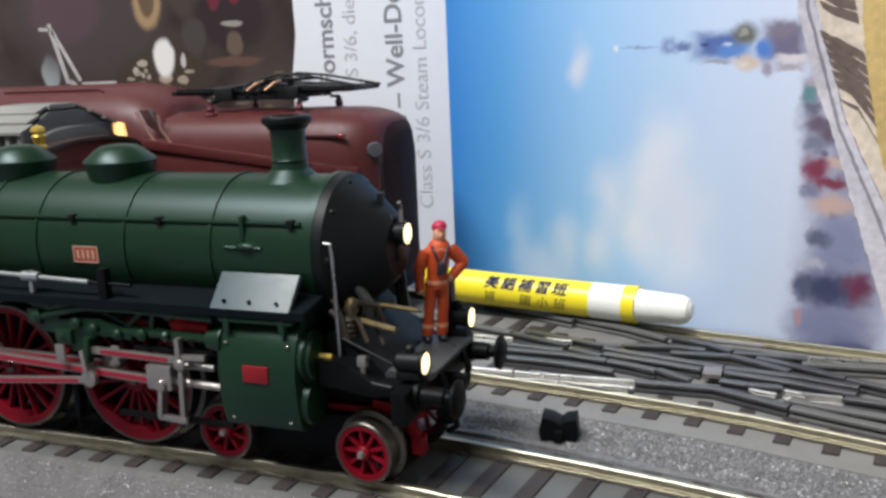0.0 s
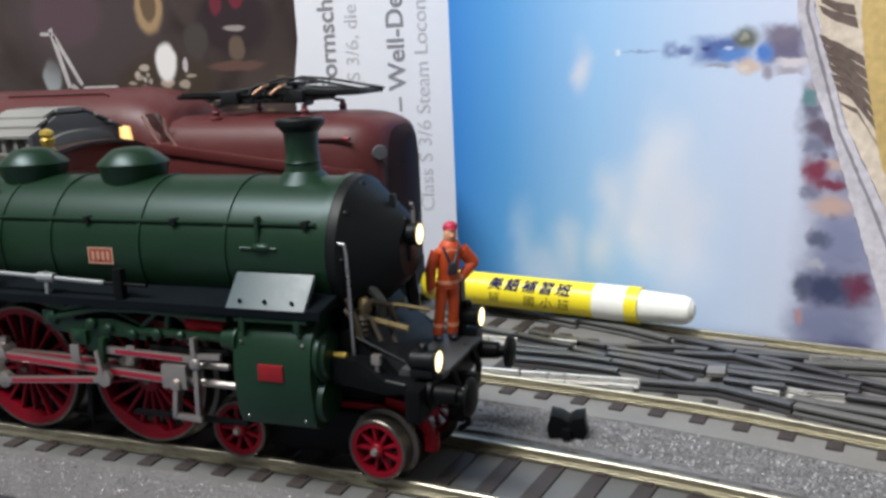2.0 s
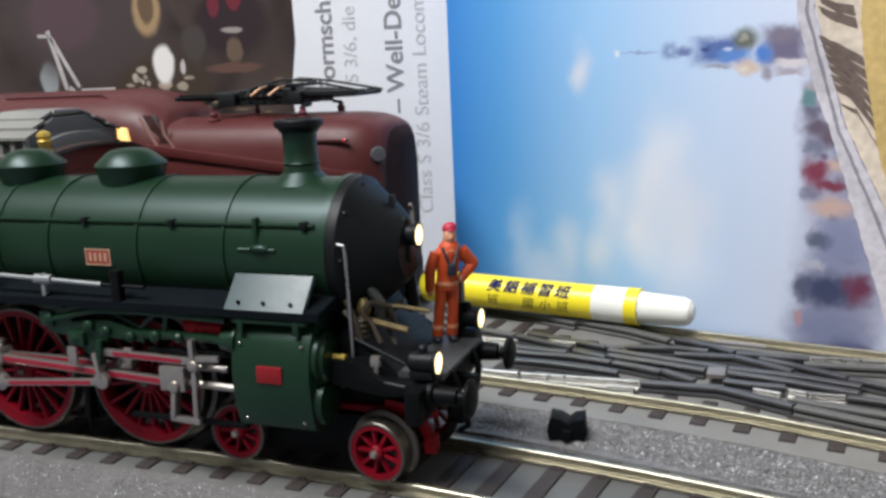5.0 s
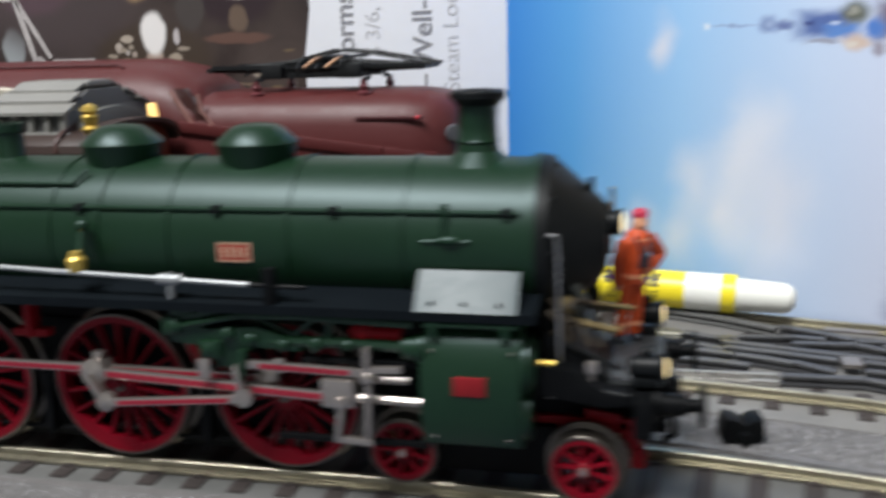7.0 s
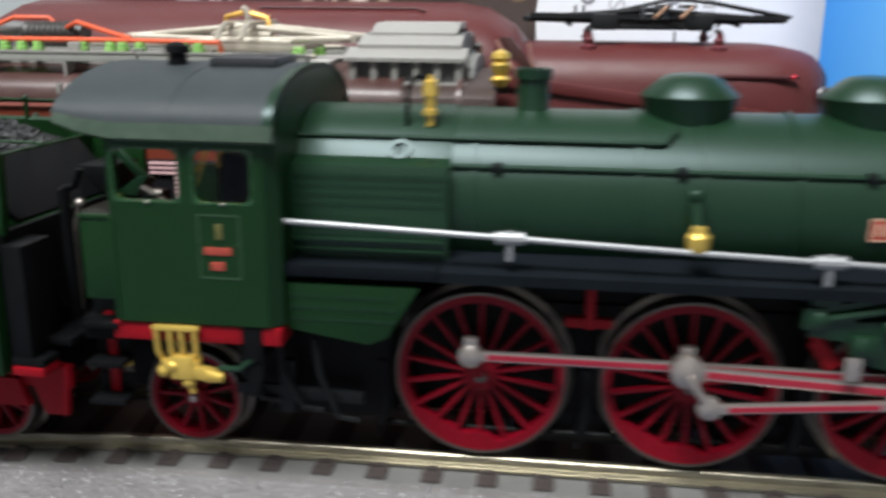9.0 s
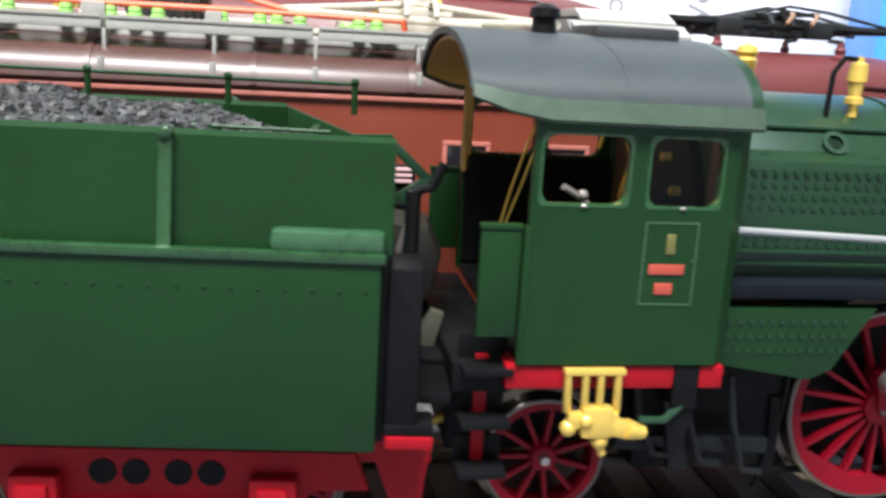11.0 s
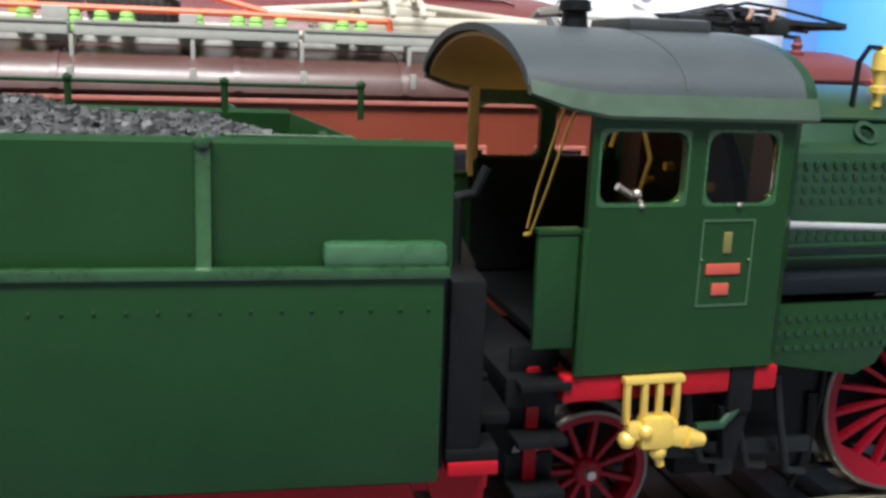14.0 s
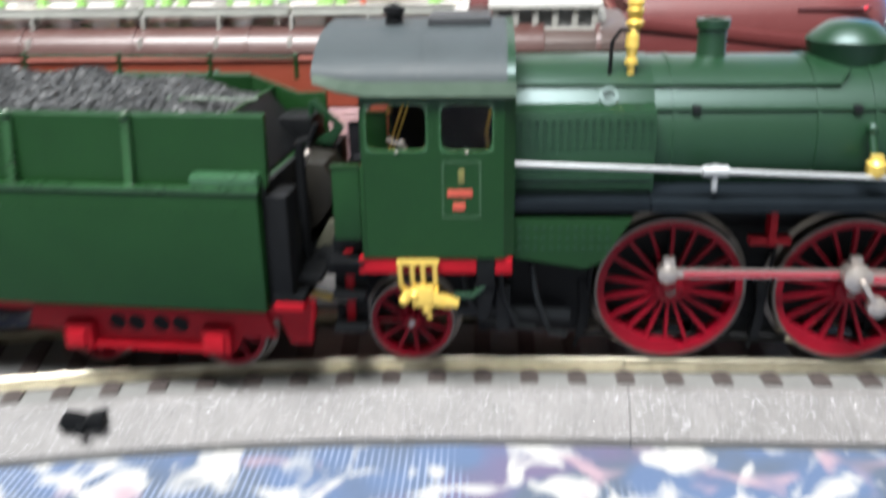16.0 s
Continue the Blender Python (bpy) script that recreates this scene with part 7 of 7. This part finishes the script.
for i in (-8, -7, -6, -4, -3, 0, 1, 2, 3, 4, 5, 7):
    xa, za, xb, zb = 152.9 + 0.62 * i, 60.4 - 1.85 * i, 161.0 + 0.5 * i, 56.0 - 2.4 * i
    xa = max(xa, 152.6)
    thin = 0.5 if i == 7 else 1.0
    flat("printed_window", [(xa, za), (xa + 3.2, za - 1.5), (xb, zb), (xb + 0.5, zb - 2.0 * thin), (xa + 3.4, za - 1.5 - 1.75 * thin), (xa + 0.7, za - 1.5 * thin)], (0.15, 0.11, 0.095), 0.30, "", 0.05)

sky.matrix_basis = sky.matrix_basis @ Matrix.Rotation(radians(-16.4), 4, "Z")

# ---------------------------------------------------------------- marker pen lying on the rails
pen = thing("marker_pen", (100, 75, 0), "yellow marker pen with a white cap lying across the tracks", "marker pen")
pa = Vector((1.0, -0.16, -0.012)).normalized()
pu = pa.orthogonal().normalized()
pax = (pa, pu, pa.cross(pu))
P0 = Vector((105.4, 74.6, 4.2))
pen_r = 3.9
barrel = part("barrel", Shape().lathe([(-44, 0), (-44, 3.2), (-43, pen_r), (0, pen_r)], P0, pax, 36), PENYEL, pen, "yellow printed barrel")
part("sleeve", Shape().lathe([(0, pen_r), (0.01, pen_r + 0.1), (7.4, pen_r + 0.1), (7.4, pen_r)], P0, pax, 36), PENWHITE, pen, "white sleeve")
part("band", Shape().lathe([(7.4, pen_r - 0.2), (7.41, pen_r + 0.2), (10.2, pen_r + 0.2), (10.2, pen_r - 0.2)], P0, pax, 36), PENYEL, pen)
part("cap", Shape().lathe([(10.2, pen_r - 0.3), (11.0, pen_r - 0.45), (19.6, pen_r - 0.75), (21.0, pen_r - 1.3), (21.8, pen_r - 2.4), (21.9, 0)], P0, pax, 36), PENWHITE, pen, "rounded white cap")
# two rows of printed characters wrapped round the barrel
side = Vector((0, -1, 0)) - pa * Vector((0, -1, 0)).dot(pa)
side.normalize()
upv = pa.cross(side) if pa.cross(side).z > 0 else side.cross(pa)


def pen_character(word, size, ang, along, m, lift=0.06):
    cu = bpy.data.curves.new("printed_character", "FONT")
    cu.body, cu.size, cu.align_x, cu.align_y, cu.shear = word, size * MM, "CENTER", "CENTER", 0.15
    ob = bpy.data.objects.new("printed_character", cu)
    scene.collection.objects.link(ob)
    bpy.context.view_layer.update()
    me = bpy.data.meshes.new_from_object(ob.evaluated_get(bpy.context.evaluated_depsgraph_get()))
    bpy.data.objects.remove(ob)
    cut = bmesh.new()
    cut.from_mesh(me)
    for k in range(-6, 7):
        bmesh.ops.bisect_plane(cut, geom=cut.verts[:] + cut.edges[:] + cut.faces[:], plane_co=(0, 0.0003 * k, 0), plane_no=(0, 1, 0))
    cut.to_mesh(me)
    cut.free()
    me.materials.clear()
    me.materials.append(m)
    rim = (pen_r + lift) * MM
    for v in me.vertices:
        a_ = radians(ang) + v.co.y / rim
        v.co = P0 * MM + pa * (along * MM + v.co.x) + (side * math.cos(a_) + upv * math.sin(a_)) * rim
    part("printed_character", me, None, barrel)


for i, word in enumerate("\u73ed\u7fd2\u88dc\u8a9e\u7f8e"):
    for k in range(3):
        pen_character(word, 3.6, 38 + (0, 1.6, -1.2)[k], -6.9 - 4.2 * i + (0, 0.14, -0.12)[k], PENINK, 0.05 + 0.012 * k)
for i, word in enumerate("\u73ed\u5c0f\u570b"):
    pen_character(word, 2.9, -14, -6.7 - 4.2 * i, mat("pen_brown_print", (0.12, 0.09, 0.03), 0.8, spec=0.05))
pen_character("\u73ed", 2.9, -14, -24.0, mat("pen_brown_print", (0.12, 0.09, 0.03), 0.8, spec=0.05))

# ---------------------------------------------------------------- loose black couplers
def coupler(x, y, z, turn, flat_=1.0, name="loose_coupler"):
    s = Shape()
    s.prism([(-2.9, 0), (2.7, 0), (3.2, 1.0), (2.9, 3.6), (1.2, 3.3), (0.4, 2.7), (-0.9, 3.4), (-2.6, 3.7), (-3.2, 1.6)], "y", -2.2, 2.2, 0.35)
    s.box(-0.7, 0.7, -3.4, 3.2, 0.4, 2.0, 0.25)
    ob = solid(name, s, BLACK, "small loose black plastic coupler lying on the ballast", "model coupler", "loose couplers")
    ob.matrix_world = pose(x * MM, y * MM, z * MM, 0, 0, turn) @ Matrix.Diagonal((1, 1, flat_, 1))
    return ob


coupler(111.2, 16.4, -2.4, 8, 1.12)
coupler(-81.4, -20.6, -4.7, 4, 0.55)

# ---------------------------------------------------------------- turnouts and crossing rails beyond the engines
pts = thing("turnout", (130, 60, GROUND), "grey model turnouts with crossing blackened rails", "model turnout")
part("turnout_bed", Shape().prism([(53.0, 30.0), (72.0, 29.0), (93.0, 27.0), (119.5, 23.4), (137.8, 19.6), (158.8, 13.8), (186, 5.2), (186, 61.6), (164, 68.2), (100, 86.4), (80.0, 91.6), (53.0, 98.0)], "z", GROUND + 0.02, -2.02, 0.2), mat("turnout_bed_grey", (0.17, 0.165, 0.158), 0.5, vary=0.15, grain=1600, bump=0.12), pts, "grey moulded roadbed")


def plain_rail(m, *line, head=1.0, label=""):
    for a, b in zip(line, line[1:]):
        part("turnout_rail", rail_shape(a, b, head=head), m, pts, label)


def wing_rail(*line):
    """Wide blackened check and wing rail."""
    plain_rail(RAILDARK, *line, head=1.7)


def nickel_rail(*line):
    plain_rail(RAILGREY, *line, head=0.9, label="bare nickel rail")


def grey_rail(*line):
    plain_rail(BED, *line, head=1.9)


# the crossing, from the buffers outwards
wing_rail((90.5, 53.9), (103.5, 52.5))
wing_rail((70.0, 51.2), (91.6, 50.6), (105.1, 50.1), (113.0, 48.3))
wing_rail((113.4, 48.2), (117.8, 47.0), (122.9, 45.1))
wing_rail((92.9, 45.9), (101.2, 45.5), (110.8, 44.0), (115.3, 42.9))
nickel_rail((64.0, 39.4), (88.0, 38.3), (97.0, 38.1))
nickel_rail((97.6, 38.1), (119.7, 38.6))
wing_rail((120.0, 38.6), (133.7, 38.6), (137.6, 36.8), (145.9, 33.0))
grey_rail((146.3, 32.8), (150.7, 31.2), (154.8, 29.7), (186.0, 19.0))
nickel_rail((114.6, 35.4), (119.1, 35.3))
wing_rail((90.6, 61.0), (97.5, 58.1), (103.9, 55.6))
nickel_rail((66.0, 58.6), (81.3, 57.7), (91.7, 57.3))
nickel_rail((66.0, 55.0), (82.5, 54.4), (90.0, 54.2))
nickel_rail((98.0, 58.9), (104.1, 58.2))
wing_rail((93.0, 63.3), (103.1, 59.9), (110.6, 57.3), (114.3, 57.6))
wing_rail((114.8, 58.4), (125.9, 59.6), (130.6, 58.9))
wing_rail((104.9, 53.6), (111.6, 50.8))
wing_rail((111.4, 55.5), (121.2, 52.9), (134.6, 49.8))
wing_rail((135.0, 49.6), (148.6, 47.6), (157.3, 45.0))
wing_rail((111.9, 52.2), (121.6, 49.9), (130.8, 47.6))
wing_rail((135.0, 47.2), (146.7, 44.6), (156.6, 41.6))
wing_rail((123.2, 45.6), (126.5, 43.2), (129.3, 41.5))
wing_rail((134.4, 42.7), (139.2, 41.8), (144.8, 41.7))
nickel_rail((145.3, 40.3), (148.4, 39.4), (154.3, 39.3))
wing_rail((154.7, 39.2), (161.1, 38.1), (190.0, 33.0))
nickel_rail((139.5, 39.3), (143.9, 38.1))
grey_rail((146.1, 36.3), (150.0, 34.8), (160.5, 32.3), (188.0, 25.6))
wing_rail((124.3, 55.8), (135.7, 56.5), (138.8, 54.7), (146.1, 50.4))
wing_rail((123.5, 65.8), (131.1, 62.3), (135.6, 59.2))
wing_rail((136.0, 58.8), (149.3, 58.2))
wing_rail((140.3, 56.4), (145.8, 54.2), (155.4, 49.1))
wing_rail((155.7, 48.7), (161.9, 45.9), (190.0, 35.6))
nickel_rail((149.7, 59.1), (163.2, 59.2), (188.0, 58.0))
grey_rail((148.3, 55.2), (162.9, 55.8), (188.0, 54.0))
grey_rail((99.6, 75.2), (113.1, 69.9), (122.6, 64.4))
grey_rail((71.9, 85.5), (85.2, 79.6), (101.3, 72.9))
grey_rail((62.0, 70.4), (78.9, 64.8), (90.2, 61.3))
part("check_plate", Shape().box(131.2, 134.5, 44.4, 48.6, -0.6, 0.15, 0.1), STEEL, pts, "bare metal crossing plate")
part("check_plate", Shape().bar((131.5, 65.3, -0.3), (141.2, 63.9, -0.3), 1.8, 0.5, (0, 0, 1), 0.1), STEEL, pts, "bare metal crossing plate")
NEAR_EDGE = [(52, 37.6), (72, 36.8), (89.1, 35.6), (109, 33.0), (129, 29.8), (140, 27.4), (158.8, 21.9), (186, 13.0)]
FAR_EDGE = [(66, 85.6), (112.2, 75.2), (130.5, 70.6), (163.8, 64.3), (186, 60.0)]


def edge_y(line, x):
    return float(np.interp(x, [p[0] for p in line], [p[1] for p in line]))


for i in range(19):
    x = 55.0 + i * PITCH
    foot = edge_y(NEAR_EDGE, x) - 4.3
    run = 44 if x < 92 else 10.5
    part("turnout_sleeper", Shape().bar((x, foot, -2.2), (x + 0.16 * run, foot + run, -2.2), 2.5, 1.2, (0, 0, 1), 0.2), SLEEPER, pts)
# sleeper stubs that show between the crossing rails
for x, y in ((88.9, 68.6), (92.8, 68.4), (99.5, 64.9), (106.0, 62.4), (112.8, 60.4), (97.1, 43.1), (103.9, 42.6), (110.4, 41.8), (117.4, 62.4), (124.2, 62.8)):
    part("turnout_sleeper", Shape().bar((x - 0.2, y - 1.6, -2.2), (x + 0.4, y + 2.6, -2.2), 2.8, 1.3, (0, 0, 1), 0.2), SLEEPER, pts)
plain_rail(RAIL, *NEAR_EDGE, label="brassy rail of the bending middle track")
plain_rail(RAIL, *FAR_EDGE, label="brassy far rail beside the picture box")
# glittering ballast strip between the near track and the turnouts
s = Shape()
s.prism([(58.0, 17.0), (100.0, 14.0), (126.0, 8.6), (150.0, 2.0), (186.0, -9.0), (186.0, 12.0), (158.8, 20.0), (119.5, 29.4), (93.0, 33.4), (58.0, 37.0)], "z", GROUND + 0.02, -2.35)
solid("ballast_strip", s, LOOSEBALLAST, "coarse glittering grey ballast strip between tracks", "ballast", kind="stuff")


# ---------------------------------------------------------------- loose grains on the ballast
def grain_material():
    m = bpy.data.materials.new("ballast_grains")
    m.use_nodes = True
    nt = m.node_tree
    p = nt.nodes["Principled BSDF"]
    geo = nt.nodes.new("ShaderNodeNewGeometry")
    ramp = nt.nodes.new("ShaderNodeValToRGB")
    el = ramp.color_ramp.elements
    el[0].position, el[0].color = 0.0, (0.10, 0.098, 0.10, 1)
    el[1].position, el[1].color = 1.0, (0.62, 0.62, 0.64, 1)
    for pos, c in ((0.7, (0.165, 0.16, 0.165)), (0.95, (0.25, 0.245, 0.25))):
        e = el.new(pos)
        e.color = (*c, 1)
    nt.links.new(geo.outputs["Random Per Island"], ramp.inputs[0])
    nt.links.new(ramp.outputs[0], p.inputs["Base Color"])
    p.inputs["Roughness"].default_value = 0.28
    p.inputs["Specular IOR Level"].default_value = 0.7
    return m


GRAINS = grain_material()
OCTA = np.array([(1, 0, 0), (-1, 0, 0), (0, 1, 0), (0, -1, 0), (0, 0, 1), (0, 0, -1)], float)
OCTA_FACES = np.array([(0, 2, 4), (2, 1, 4), (1, 3, 4), (3, 0, 4), (2, 0, 5), (1, 2, 5), (3, 1, 5), (0, 3, 5)])


def grains(places, size, seed, label):
    """Small sharp stones strewn at the given places."""
    rnd = np.random.default_rng(seed)
    n = len(places)
    turn = np.linalg.qr(rnd.normal(size=(n, 3, 3)))[0]
    scale = rnd.uniform(0.6, 1.25, (n, 1, 3)) * rnd.uniform(size * 0.55, size, (n, 1, 1))
    co = (OCTA[None] * scale) @ turn + np.array(places)[:, None, :]
    faces = (OCTA_FACES[None] + 6 * np.arange(n)[:, None, None]).reshape(-1, 3)
    me = bpy.data.meshes.new("ballast_grains")
    me.from_pydata((co.reshape(-1, 3) * MM).tolist(), [], faces.tolist())
    me.materials.append(GRAINS)
    tagged(new("ballast_grains", me), label, "ballast", kind="stuff")


strew = random.Random(5)
spots = []
while len(spots) < 15000:
    x = strew.uniform(94.0, 184.0)
    near, far_y = float(np.interp(x, (58, 100, 126, 150, 186), (17.6, 15.2, 10.2, 3.8, -6.6))), edge_y(NEAR_EDGE, x) - 6.4
    y = strew.uniform(near, far_y)
    if x > 98 + 6 * math.sin(y * 0.9) or strew.random() < 0.25:
        spots.append((x, y, -2.34 + strew.uniform(-0.1, 0.08)))
grains(spots, 0.27, 3, "coarse glittering grey grains between the tracks")
spots = []
for k in range(5200):
    x, y, a = near_line(strew.uniform(-130.0, 130.0))
    u = strew.uniform(14.3, 18.0)
    spots.append((x + u * math.sin(a), y - u * math.cos(a), -2.25 - (u - 14.3) / 3.8 * 5.3 + strew.uniform(-0.1, 0.02)))
grains(spots, 0.2, 4, "fine glittering grey grains on the ballast shoulder")
